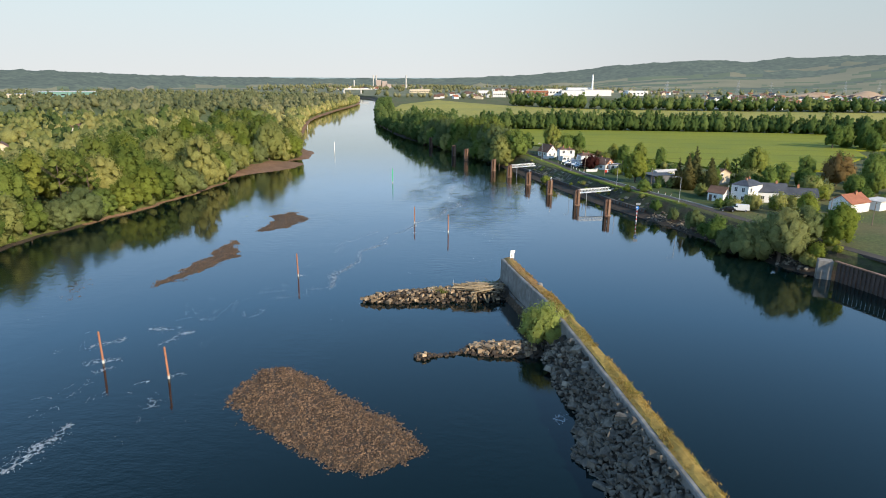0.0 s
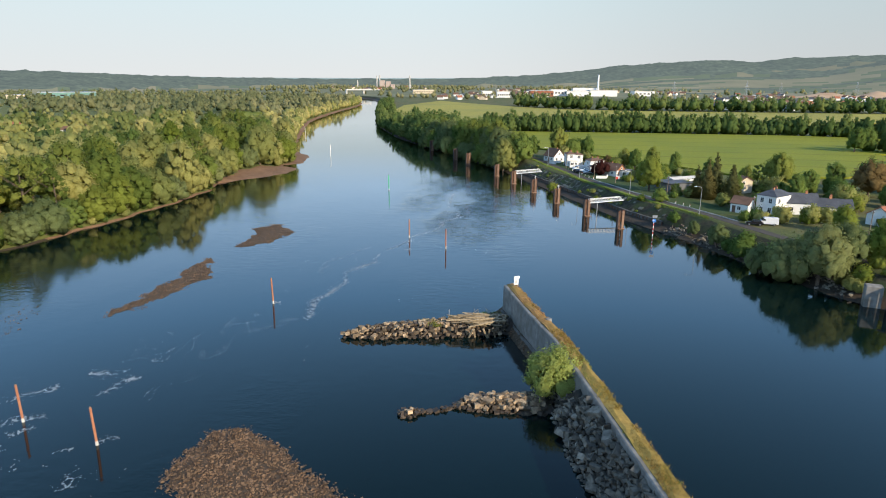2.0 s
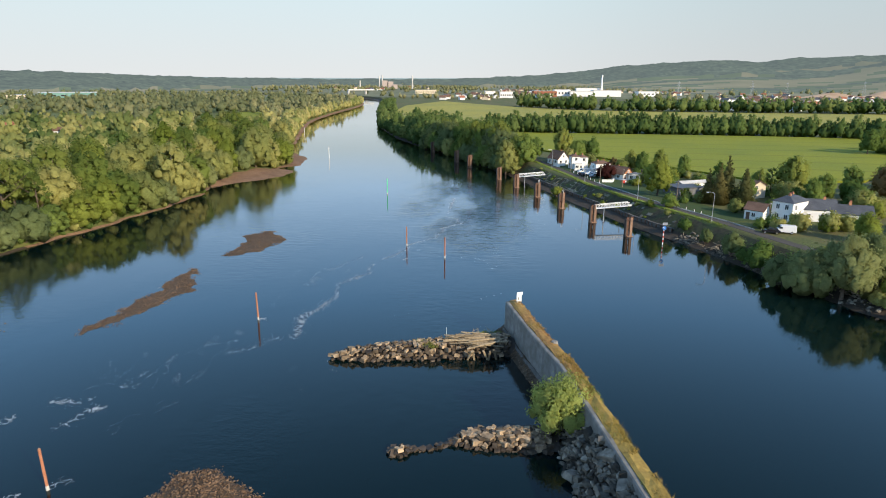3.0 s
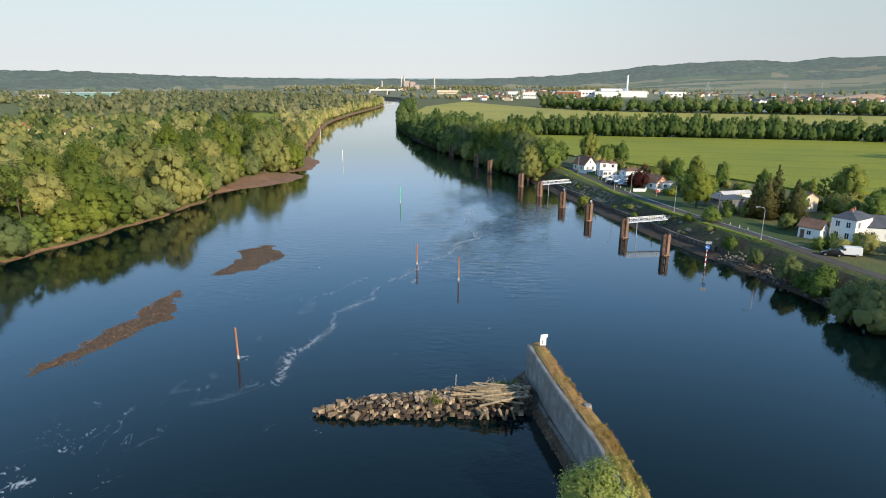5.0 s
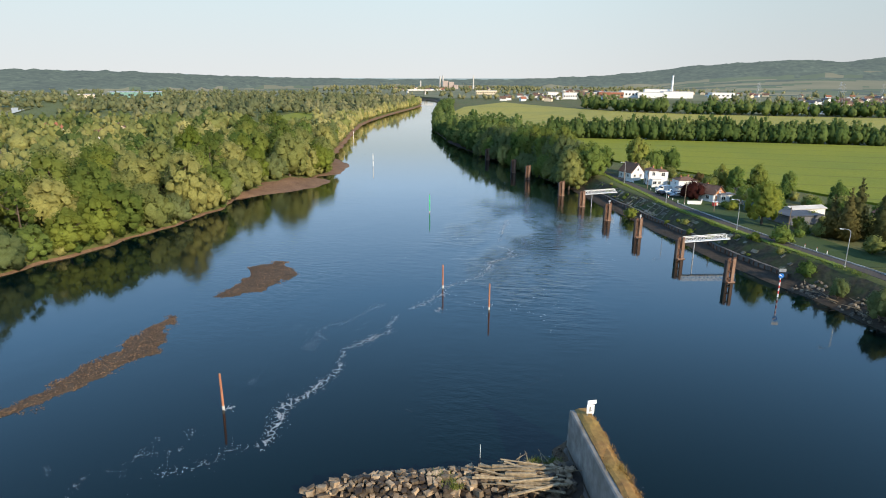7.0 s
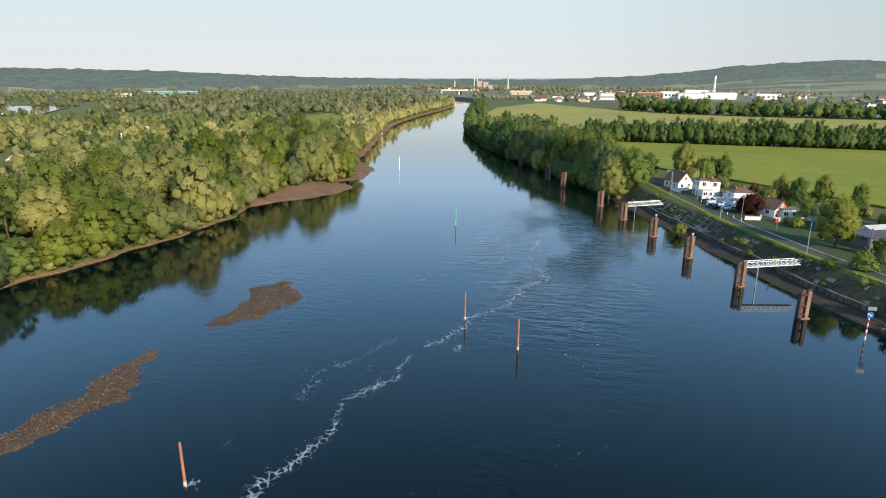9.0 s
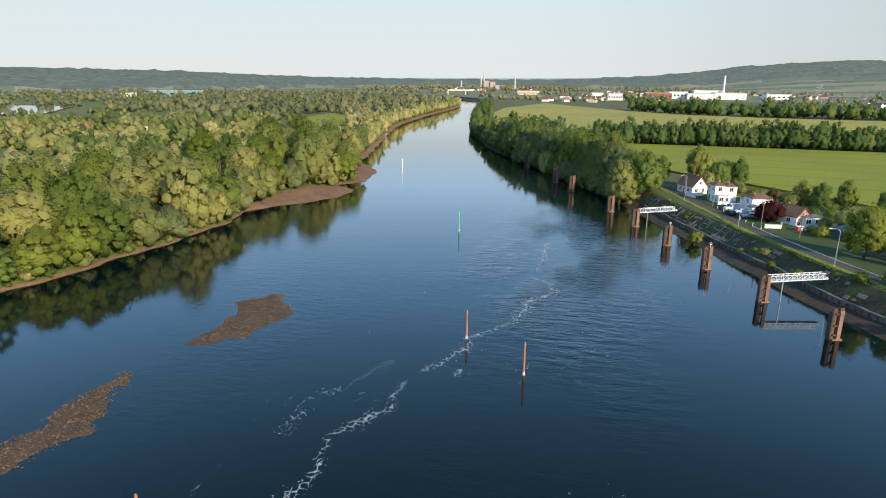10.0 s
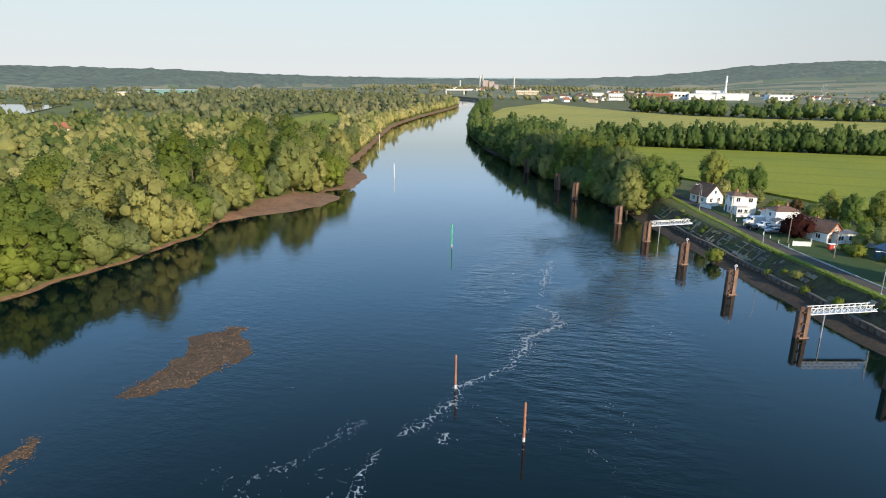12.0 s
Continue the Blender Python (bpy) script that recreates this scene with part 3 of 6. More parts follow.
rng = random.Random(5)
spots = []
for i in range(2600):
    y = rng.uniform(30, 126)
    u = rng.triangular(-0.35, 1.5, 1.0)
    spots.append((wall_x(y) + u, y + 0.19 * u, 5.85))
tufts("dry_grass", [s for s in spots if noise.noise((s[0] * .4, s[1] * .12, 2)) > (-0.2 if s[1] < 100 else 0.05)], HAY, rng, training_wall, 0.14, 0.46, 8)
tufts("russet_grass", [s for s in spots if noise.noise((s[0] * .4, s[1] * .1, 9)) > (0.1 if s[1] < 100 else -0.5) + (0.25 if s[0] > wall_x(s[1]) + 0.4 else 0)], RUST_GRASS, rng, training_wall, 0.12, 0.34, 8)
GREEN_TUFT = mat("green_tufts", (0.14, 0.17, 0.03), (0.22, 0.22, 0.05), 2, 0.4, 0.95, 0.3)
tufts("green_grass", [s for s in spots if noise.noise((s[0] * .4, s[1] * .15, 5)) > (0.12 if s[1] < 104 else 0.32)], GREEN_TUFT, rng, training_wall, 0.12, 0.4, 8)

# mud and small stones at the wall's foot
toe = mound("wall_foot", lambda x, y: 0.9 - (wall_x(y) - 1.5 - x) * 0.85 + 0.2 * noise.noise((x, y, 0)) if x < wall_x(y) - 0.6 else -3.0, 24, 44, 3.5, 15, 95, 127.2, GRAVEL_BED)
tagged(toe, "dark muddy gravel slope at the foot of the wall", "bank", kind="structure")
rng = random.Random(11)
spots = []
for i in range(700):
    y = rng.uniform(96, 126.8)
    d = rng.uniform(1.6, 2.8)
    spots.append((wall_x(min(y, 126.6)) - d, y, 0.9 - (d - 1.5) * 0.85, rng.uniform(0.15, 0.4)))
heap(toe, "cobble", spots, WET_PEBBLES, rng, 0)

# ---- rubble slope against the wall ----
rubble = thing("rubble_slope", pose(0, 0, 0), "slope of loose grey quarry blocks piled against the concrete wall", "rubble")
EDGE = np.array([(-30, 30), (20, 22.5), (45, 17.0), (56.7, 14.6), (60, 14.2), (64, 11.9), (70, 13.3), (73, 14.1), (80, 12.4), (90, 11.6), (96, 11.5)])


def rubble_z(x, y):
    a, b = float(np.interp(y, EDGE[:, 0], EDGE[:, 1])), wall_x(y) - 1.0
    t = (x - a) / max(b - a, 0.5)
    top = 5.6 - 3.4 * max(0.0, min(1.0, (y - 86) / 9))
    return -0.3 + top * min(max(t, -0.4), 1.0) ** 1 if t > -0.4 else -1.5


# core coloured dark so that gaps between blocks look shaded
bed = mound("core", lambda x, y: rubble_z(x, y) - 0.45 if x < wall_x(y) - 0.6 else -3.0, 70, 120, 9, 42, -30, 97, WET_AND_GAP_STONE, rubble)
rng = random.Random(3)
spots = []
cells = {}
for k in range(16000):
    y = rng.uniform(5, 97)
    a, b = float(np.interp(y, EDGE[:, 0], EDGE[:, 1])), wall_x(y) - 1.1
    x = a + rng.random() ** 0.9 * (b - a)
    s = rng.choice((0.34, 0.42, 0.5, 0.6, 0.7, 0.85, 1.15)) * rng.uniform(0.8, 1.2)
    i, j = int(x // 1.2), int(y // 1.2)
    if all((x - q[0]) ** 2 + (y - q[1]) ** 2 > (0.34 * (s + q[3])) ** 2 for u in (-1, 0, 1) for v in (-1, 0, 1) for q in cells.get((i + u, j + v), ())):
        q = (x, y, rubble_z(x, y) + rng.uniform(-0.2, 0.22), s)
        cells.setdefault((i, j), []).append(q)
        spots.append(q)
spots.sort(key=lambda q: -q[1])
heap(rubble, "block", spots, BLOCKS, rng, 300, 32, 1.7)

# ---- two groynes of pale stone ----
def groyne(name, label, outline_near, outline_far, height, sizes, count, seed):
    g = thing(name, pose(0, 0, 0), label, "groyne")
    near, far = np.array(outline_near), np.array(outline_far)
    x0, x1 = near[0, 0], near[-1, 0]

    def top(x, y):
        a, b = float(np.interp(x, near[:, 0], near[:, 1])), float(np.interp(x, far[:, 0], far[:, 1]))
        t = (y - a) / max(b - a, 0.3)
        h = float(np.interp(x, height[0], height[1]))
        return h * max(0.0, 1 - abs(2 * t - 1) ** 2.2) if 0 <= t <= 1 else -1.0
    # dark core colour stands in for shade between the stones
    mound("core", lambda x, y: top(x, y) - 0.45, 60, 22, x0 - 1, x1 + 1, near[:, 1].min() - 1, far[:, 1].max() + 1, WET_AND_GAP_STONE, g)
    rng = random.Random(seed)
    spots = []
    for k in range(count * 40):
        x = rng.uniform(x0, x1)
        a, b = float(np.interp(x, near[:, 0], near[:, 1])), float(np.interp(x, far[:, 0], far[:, 1]))
        y = rng.uniform(a, b)
        s = rng.uniform(*sizes) * (1.25 if rng.random() < 0.15 else 1)
        if float(np.interp(x, height[0], height[1])) < 0.25 and rng.random() < 0.9:
            continue
        if all((x - q[0]) ** 2 + (y - q[1]) ** 2 > (0.33 * (s + q[3])) ** 2 for q in spots):
            spots.append((x, y, top(x, y) + rng.uniform(-0.12, 0.2), s))
        if len(spots) >= count:
            break
    heap(g, "stone", [q for i, q in enumerate(spots) if q[2] > 0.35 and i % 3], STONES, rng, 300, 16, 1.8)
    heap(g, "wet_stone", [(q[0], q[1], q[2] - 0.05, q[3] * 0.9) for i, q in enumerate(spots) if q[2] <= 0.35 or i % 3 == 0], WET_STONES, rng, 300, 20, 1.7)
    return g


groyne_a = groyne("stone_groyne", "low groyne of sunlit beige stones with stranded timber", [(-20.8, 113.9), (-17, 113.4), (-7, 114.4), (7.2, 116.8)], [(-20.5, 115.2), (-15, 118.4), (-5, 121), (7.2, 123.8)],
                  ([-21, -18, -8, 6], [0.5, 1.3, 1.7, 2.0]), (0.38, 0.85), 520, 21)
groyne("stone_groyne", "broken groyne of stacked pale stone blocks", [(-8.4, 89.4), (-6.8, 88.6), (-5.5, 89.8), (-2.2, 91.0), (-0.3, 91.6), (2.1, 90.8), (10.8, 90.6)],
                  [(-8.4, 90.2), (-6.8, 90.8), (-5.5, 90.7), (-2.2, 91.7), (-0.3, 93.6), (2, 95.0), (10.8, 95.6)], ([-8.4, -7, -5.5, -2, 0, 2, 11], [0.4, 0.6, 0.1, 0.0, 0.55, 0.95, 1.4]), (0.45, 0.95), 290, 22)

rng = random.Random(13)
tufts("weeds", [(cx + rng.gauss(0, 0.5), cy + rng.gauss(0, 0.35), 1.6) for cx, cy in ((3.2, 121.6), (4.2, 121.2), (5.2, 121.9), (-6.5, 117.4), (-5.2, 116.2)) for _ in range(26)], GREEN_TUFT, rng, groyne_a, 0.3, 0.8, 8)

# stranded timber on the first groyne
rng = random.Random(8)
timber = thing("timber_pile", pose(0, 0, 0), "bleached planks and beams stranded on the groyne stones", "timber")
for i in range(36):
    x0 = rng.uniform(-3.5, 1.5)
    ln = rng.uniform(3.0, 7.0)
    y = rng.uniform(116.2, 120.5)
    z = 1.9 + rng.uniform(0, 0.5) + (0.25 if 117 < y < 119 else 0)
    box_part("beam", (x0 + ln / 2, y, z), (ln, rng.uniform(0.12, 0.30), rng.uniform(0.10, 0.24)), DRIFTWOOD, timber, rz=rng.gauss(2, 8), ry=rng.gauss(0, 4), bevel=0.03)
for i, (x, y, lean) in enumerate([(0.8, 115.9, 20), (1.5, 116.0, -8), (3.4, 116.2, -22), (3.9, 116.0, 5), (4.9, 116.4, -14)]):
    box_part("post", (x, y - 0.9, 0.7), (0.32, 0.32, 2.6), DRIFTWOOD, timber, rx=rng.uniform(10, 24), ry=lean, bevel=0.04)
for i in range(26):
    x, y = rng.uniform(1, 6.5), rng.uniform(117.2, 121.5)
    a = rng.uniform(0, 6.28)
    ln = rng.uniform(0.9, 2.0)
    rod_part("branch", (x, y, 2.0), (x + ln * math.cos(a), y + ln * math.sin(a), 2.0 + rng.uniform(0.1, 0.9)), 0.06, DRIFTWOOD, timber, 0.02, 5)
stick = thing("marker_stick", pose(-3.2, 124.2, 0), "thin white marker stick standing in shallow water", "marker")
rod_part("stick", (0, 0, -0.8), (0.05, 0, 1.7), 0.03, WHITE_PAINT, stick)

# ---- notice board and mooring lumps on the wall ----
board = thing("notice_board", pose(9.0, 125.0, 5.95, 0, 0, 8), "white double notice board on two short posts at the wall head", "sign")
for dx in (-0.3, 0.3):
    rod_part("post", (dx, 0, -0.3), (dx, 0, 1.2), 0.04, STEEL_GREY, board)
box_part("panel", (0, -0.06, 1.05), (0.85, 0.05, 1.1), WHITE_PAINT, board, bevel=0.01, label="white panel with black mark")
box_part("mark", (-0.05, -0.092, 1.05), (0.12, 0.01, 0.6), BLACK_PAINT, board)
box_part("mark", (0.16, -0.092, 0.9), (0.1, 0.01, 0.12), BLACK_PAINT, board)
box_part("upper_panel", (0.12, -0.06, 1.9), (1.05, 0.06, 0.5), WHITE_PAINT, board, rz=12, bevel=0.01)
for x, y, s in ((12.6, 109.2, 1.0), (13.9, 104.2, 0.5)):
    b = thing("mooring_block", pose(x + 0.5, y, 5.65), "round pale stone mooring block in the grass", "bollard")
    bm = bmesh.new()
    rod(bm, (0, 0, 0), (0, 0, 0.55 * s), 0.55 * s, 0.48 * s, 14)
    rod(bm, (0, 0, 0.55 * s), (0, 0, 0.65 * s), 0.48 * s, 0.35 * s, 14)
    part("drum", bm, CONCRETE, b)


# ---- gravel bars ----
SHOAL = [(-80.4, 113.0), (-83.8, 119.5), (-84.8, 125.6), (-82.6, 124.0), (-80.6, 119.0), (-78.4, 113.6)]


def gravel_bar(label, pts, height, cobbles, size, seed, material=COBBLE, ragged=0.9):
    P = np.array(pts)
    c = P.mean(0)

    def inside(x, y):
        hit, best = False, 1e9
        for (xa, ya), (xb, yb) in zip(P, np.roll(P, -1, 0)):
            if (ya > y) != (yb > y) and x < (xb - xa) * (y - ya) / (yb - ya) + xa:
                hit = not hit
            t = min(1, max(0, ((x - xa) * (xb - xa) + (y - ya) * (yb - ya)) / ((xb - xa) ** 2 + (yb - ya) ** 2)))
            best = min(best, math.hypot(x - xa - t * (xb - xa), y - ya - t * (yb - ya)))
        return best if hit else -best

    def top(x, y):
        d = inside(x, y) + ragged * noise.noise((x * 0.35, y * 0.35, seed)) + 0.7 * noise.noise((x * 1.7, y * 1.7, seed))
        return min(d * 0.16, height) if d > 0 else max(d * 0.12, -1.0)
    lo, hi = P.min(0) - 3, P.max(0) + 3
    # bed darker than its cobbles: gap shade put into the colour
    ob = mound("gravel_bar", top, int((hi[0] - lo[0]) / 0.45), int((hi[1] - lo[1]) / 0.45), lo[0], hi[0], lo[1], hi[1], GRAVEL_BED)
    tagged(ob, label, "gravel bar", kind="stuff")
    rng = random.Random(seed)
    spots = []
    while len(spots) < cobbles:
        x, y = rng.uniform(lo[0], hi[0]), rng.uniform(lo[1], hi[1])
        z = top(x, y)
        if z > -0.08 or (z > -0.3 and rng.random() < 0.15):
            spots.append((x, y, z + 0.02, size * rng.choice((0.6, 0.8, 1, 1, 1.5))))
    heap(ob, "cobble", [q for q in spots if q[2] > 0.12], PEBBLES if material is COBBLE else WET_PEBBLES, rng, 0)
    heap(ob, "wet_cobble", [q for q in spots if q[2] <= 0.12], WET_PEBBLES, rng, 0)
    return ob


gravel_bar("brown gravel bar of river cobbles above the dark water", [(-32.7, 75.5), (-31.2, 83.3), (-28.3, 84.9), (-23.9, 82.7), (-18.1, 77.1), (-10.3, 71.5), (-5.8, 65.3), (-6.0, 63.6), (-11.9, 59.3), (-15.4, 60.9), (-20.0, 63.4), (-28.4, 69.9)], 0.4, 8500, 0.28, 1)
gravel_bar("long low bar of dark wet gravel", [(-66.5, 121), (-65.0, 132.4), (-63.6, 145.7), (-64.0, 156.0), (-62.6, 159.4), (-59.3, 150.4), (-57.3, 145.9), (-59.8, 136.3), (-62.8, 126.7)], 0.16, 2900, 0.21, 2, WET_GRAVEL, 2.2)
gravel_bar("low muddy gravel bar in midstream", [(-61.0, 170.2), (-59.2, 180.6), (-60.5, 185.1), (-62.1, 191.1), (-57.0, 196.0), (-50.8, 188.8), (-51.8, 179.5), (-56.0, 171.4)], 0.16, 2000, 0.21, 4, WET_GRAVEL, 2.2)

gravel_bar("scatter of dark stones breaking the water over a shoal", SHOAL, -0.05, 150, 0.24, 6, WET_GRAVEL, 2.4)

# ---- foam lines on the current ----
FOAM_MAIN = [[(-28.9, 121.4), (-29.3, 126.7), (-30.3, 131.6), (-28.2, 135.6), (-27.4, 138.7), (-26.6, 142.0), (-26.3, 144.3), (-27.5, 147.6), (-27.2, 150.9), (-25.0, 154.4), (-23.0, 157.4), (-22.6, 161.9), (-22.0, 167.0), (-20.0, 171.5), (-17.5, 175.5)],
             [(-17.2, 175.8), (-16.3, 177.5), (-15.4, 181.1), (-16.3, 183.6)], [(-15.7, 169.6), (-14.6, 171.7)], [(-16.0, 183.8), (-12.7, 187.8), (-9.8, 192.5), (-8.3, 195.7), (-8.2, 203.4), (-2.4, 210.0), (-4.4, 217.0), (-7.4, 219.0), (-7.0, 230.0), (-6.1, 250.8)]]
FOAM_SIDE = [[(-33.3, 149.3), (-33.7, 153.3), (-34.1, 157.6), (-32.0, 160.5), (-28.8, 165.6), (-28.4, 169.5), (-25.5, 171.8)], [(-47.0, 103.0), (-46.4, 106.5), (-46.5, 108.6), (-45.8, 111.5), (-45.2, 114.4)], [(-52.2, 103.8), (-50.2, 104.5), (-48.1, 106.1)],
             [(-38.8, 115.5), (-36.7, 115.7), (-34.9, 117.9), (-32.5, 121.0), (-30.6, 121.9)], [(-42.9, 118.6), (-40.9, 119.2), (-39.1, 119.4)], [(-39.4, 123.0), (-37.5, 124.0)]]
FOAM_NEAR = [[(-55.7, 98.0), (-52.5, 99.1), (-50.5, 100.2)], [(-51.4, 92.3), (-49.6, 94.1), (-49.8, 96.6), (-48.3, 98.5)], [(-48.5, 103.2), (-47.5, 108.5)], [(-58.5, 84.0), (-56.9, 86.4)], [(-56.0, 81.9), (-54.2, 84.2)], [(-51.1, 76.1), (-48.9, 75.7), (-47.0, 76.3)],
             [(-47.6, 78.5), (-46.3, 79.9)], [(-42.6, 72.1), (-43.5, 74.5)], [(-62.0, 90.0), (-58.0, 95.0)], [(-52.0, 57.6), (-50.3, 68.2)], [(-56.2, 85.4), (-54.6, 87.0)], [(-43.8, 80.9), (-42.3, 82.5)], [(-37.7, 129.8), (-36.2, 131.4)], [(12.5, 72.0), (11.4, 72.8)]]


def foam():
    rng = random.Random(17)
    V, F = [], []

    def fleck(x, y, r, tx, ty, long):
        k, n = len(V), rng.randrange(5, 8)
        for i in range(n):
            a = 6.283 * i / n
            q = r * rng.uniform(0.6, 1.3)
            u, v = long * q * math.cos(a), q * math.sin(a)
            V.append((x + u * tx - v * ty, y + u * ty + v * tx, 0.012))
        F.append(tuple(range(k, k + n)))

    def lace(x, y, cell):
        d = noise.voronoi((x / cell + 0.6 * noise.noise((x * 0.5, y * 0.5, 1)), y / cell * 0.8 + 0.6 * noise.noise((x * 0.5, y * 0.5, 6)), 0.5))[0]
        return d[1] - d[0]

    for path, thick in [(p, 1.0) for p in FOAM_MAIN] + [(p, 0.1) for p in FOAM_SIDE] + [(p, 0.7) for p in FOAM_NEAR]:
        for (xa, ya), (xb, yb) in zip(path, path[1:]):
            ln = math.hypot(xb - xa, yb - ya)
            ux, uy = (xb - xa) / ln, (yb - ya) / ln
            for _ in range(int(ln * 480 * thick)):
                t = rng.random()
                x, y = xa + t * (xb - xa), ya + t * (yb - ya)
                wob = 0.9 * noise.noise((x * 0.45, y * 0.3, 4))
                dense = 0.34 + 1.2 * noise.noise((x * 0.2, y * 0.14, 8))            # the line breaks up and gathers
                wide = (0.15 + 0.38 * max(0.0, dense)) * (1.0 if rng.random() < 0.75 else 2.4)
                off = rng.gauss(0, wide)
                x, y = x + (wob + off) * uy + rng.gauss(0, 0.1), y - (wob + off) * ux + rng.gauss(0, 0.1)
                if lace(x, y, 0.85) > 0.07 + 0.16 * max(0.0, dense) * math.exp(-abs(off) * 1.5) or rng.random() > 0.2 + dense:
                    continue
                a = rng.uniform(0, 6.283)
                fleck(x, y, rng.choice((0.018, 0.024, 0.032, 0.042)), math.cos(a), math.sin(a), 1.8)
    # torn streaks over the race and in the shallows
    for n, cx, cy, rx, ry, cell in ((60000, -2, 222, 10, 42, 2.4), (26000, -54, 84, 9, 16, 1.8), (14000, -42, 116, 8, 10, 2.0), (14000, -29, 150, 6, 20, 2.2)):
        for _ in range(n):
            x, y = cx + rng.gauss(0, rx), cy + rng.gauss(0, ry)
            if noise.noise((x * 0.11, y * 0.06, 12)) < 0.2 or noise.noise((x * 0.5, y * 0.22, 5)) < 0.12 or lace(x, y, cell) > 0.06:
                continue
            if x < float(left_x(y)) + 3 or x > float(right_x(y)) - 6:
                continue
            a = 1.2 + rng.gauss(0, 0.8)
            fleck(x, y, rng.choice((0.014, 0.02, 0.03)), math.cos(a), math.sin(a), 2.6)
    tagged(mesh_ob("foam", V, F, FOAM), "broken white foam drifting in lines on the current", "foam", kind="stuff")


foam()


# ---- marker poles ----
def marker_pole(x, y, h, paint, label, lean=0.0, collar=True, group="marker poles"):
    p = thing("marker_pole", pose(x, y, 0, 0, lean, 0), label, "marker pole", group)
    rod_part("shaft", (0, 0, -2.4), (0, 0, h), 0.17, paint, p, 0.15, 12)
    rod_part("cap", (0, 0, h), (0, 0, h + 0.12), 0.155, PALE_RUST, p, 0.06, 12)
    if collar:
        rod_part("collar", (0, 0, 0.0), (0, 0, 0.55), 0.19, PALE_CONCRETE, p, 0.18, 12, label="pale waterline collar")
    return p


for x, y, h, lean in ((-56.3, 85.2, 5.2, -1), (-43.9, 80.7, 5.0, -1.5), (-37.8, 129.6, 5.2, -1), (-16.4, 183.4, 5.0, 0), (-5.8, 172.2, 5.2, 0)):
    marker_pole(x, y, h, ORANGE, "rusty red-orange steel marker pole standing in the river", lean)
marker_pole(-31.8, 257.5, 6.0, GREEN_PAINT, "bright green and white channel marker pole", 0, True, "channel poles")
for x, y, h in ((-78.5, 363, 6.2), (-129, 500, 5.6)):
    marker_pole(x, y, h, WHITE_PAINT, "thin white channel marker pole near the far bank", 0, False, "channel poles")


# ---- mooring dolphins ----
def prism(bm, pts, z0, z1):
    lo = [bm.verts.new((x, y, z0)) for x, y in pts]
    up = [bm.verts.new((x, y, z1)) for x, y in pts]
    bm.faces.new(lo[::-1])
    bm.faces.new(up)
    for i in range(len(pts)):
        j = (i + 1) % len(pts)
        bm.faces.new((lo[i], lo[j], up[j], up[i]))


def dolphin(x, y, rz, h=5.3, ring=False, far=False):
    d = thing("mooring_dolphin", pose(x, y, 0, 0, 0, rz) @ Matrix.Diagonal((1.15, 1.2, 1, 1)), "cluster of rusty steel piles with dark fender, standing in the river", "mooring dolphin", "mooring dolphins")
    for k, (u, v, dh) in enumerate(((-0.6, 0.0, 0.0), (0.25, -0.35, 0.15), (0.75, 0.35, 0.3), (-0.1, 0.6, 0.1))):
        bm = bmesh.new()
        prism(bm, [(u + a, v + b) for a, b in ((-0.3, 0.36), (-0.3, -0.05), (0.3, -0.05), (0.3, 0.36), (0.22, 0.36), (0.22, 0.05), (-0.22, 0.05), (-0.22, 0.36))], -2.4, h + dh)
        part("steel_column", bm, PALE_RUST if k == 1 else RUST, d)
    for z in (0.9, 2.6, h - 0.5):
        box_part("waler", (0.1, 0.12, z), (1.25, 0.8, 0.22), RUST, d)
    box_part("fender", (-1.0, 0.1, h / 2 - 0.4), (0.35, 0.8, h + 0.4), DARK_STEEL, d, bevel=0.06)
    box_part("footing_block", (0.1, 0.05, 0.05), (1.6, 1.1, 0.35), PALE_RUST, d, bevel=0.06)
    if ring:
        bm = bmesh.new()
        rod(bm, (0.2, 0, h), (0.2, 0, h + 0.7), 0.05)
        for a in range(10):
            a0, a1 = a * 0.628, (a + 1) * 0.628
            rod(bm, (0.2 + 0.24 * math.cos(a0), 0, h + 0.95 + 0.24 * math.sin(a0)), (0.2 + 0.24 * math.cos(a1), 0, h + 0.95 + 0.24 * math.sin(a1)), 0.06, seg=6)
        part("mooring_ring", bm, WHITE_PAINT, d, "white ring on a short post")
    return d


for i, (x, y) in enumerate(((44.9, 197.6), (38.1, 214.8), (31.2, 235.6), (25.0, 256.0), (18.5, 276.5), (12.2, 297.0), (-1.0, 333), (-8.0, 353), (-23.6, 397), (-29.5, 414))):
    dolphin(x, y, 17, 5.2 if i < 6 else 6.0, i in (2, 3))


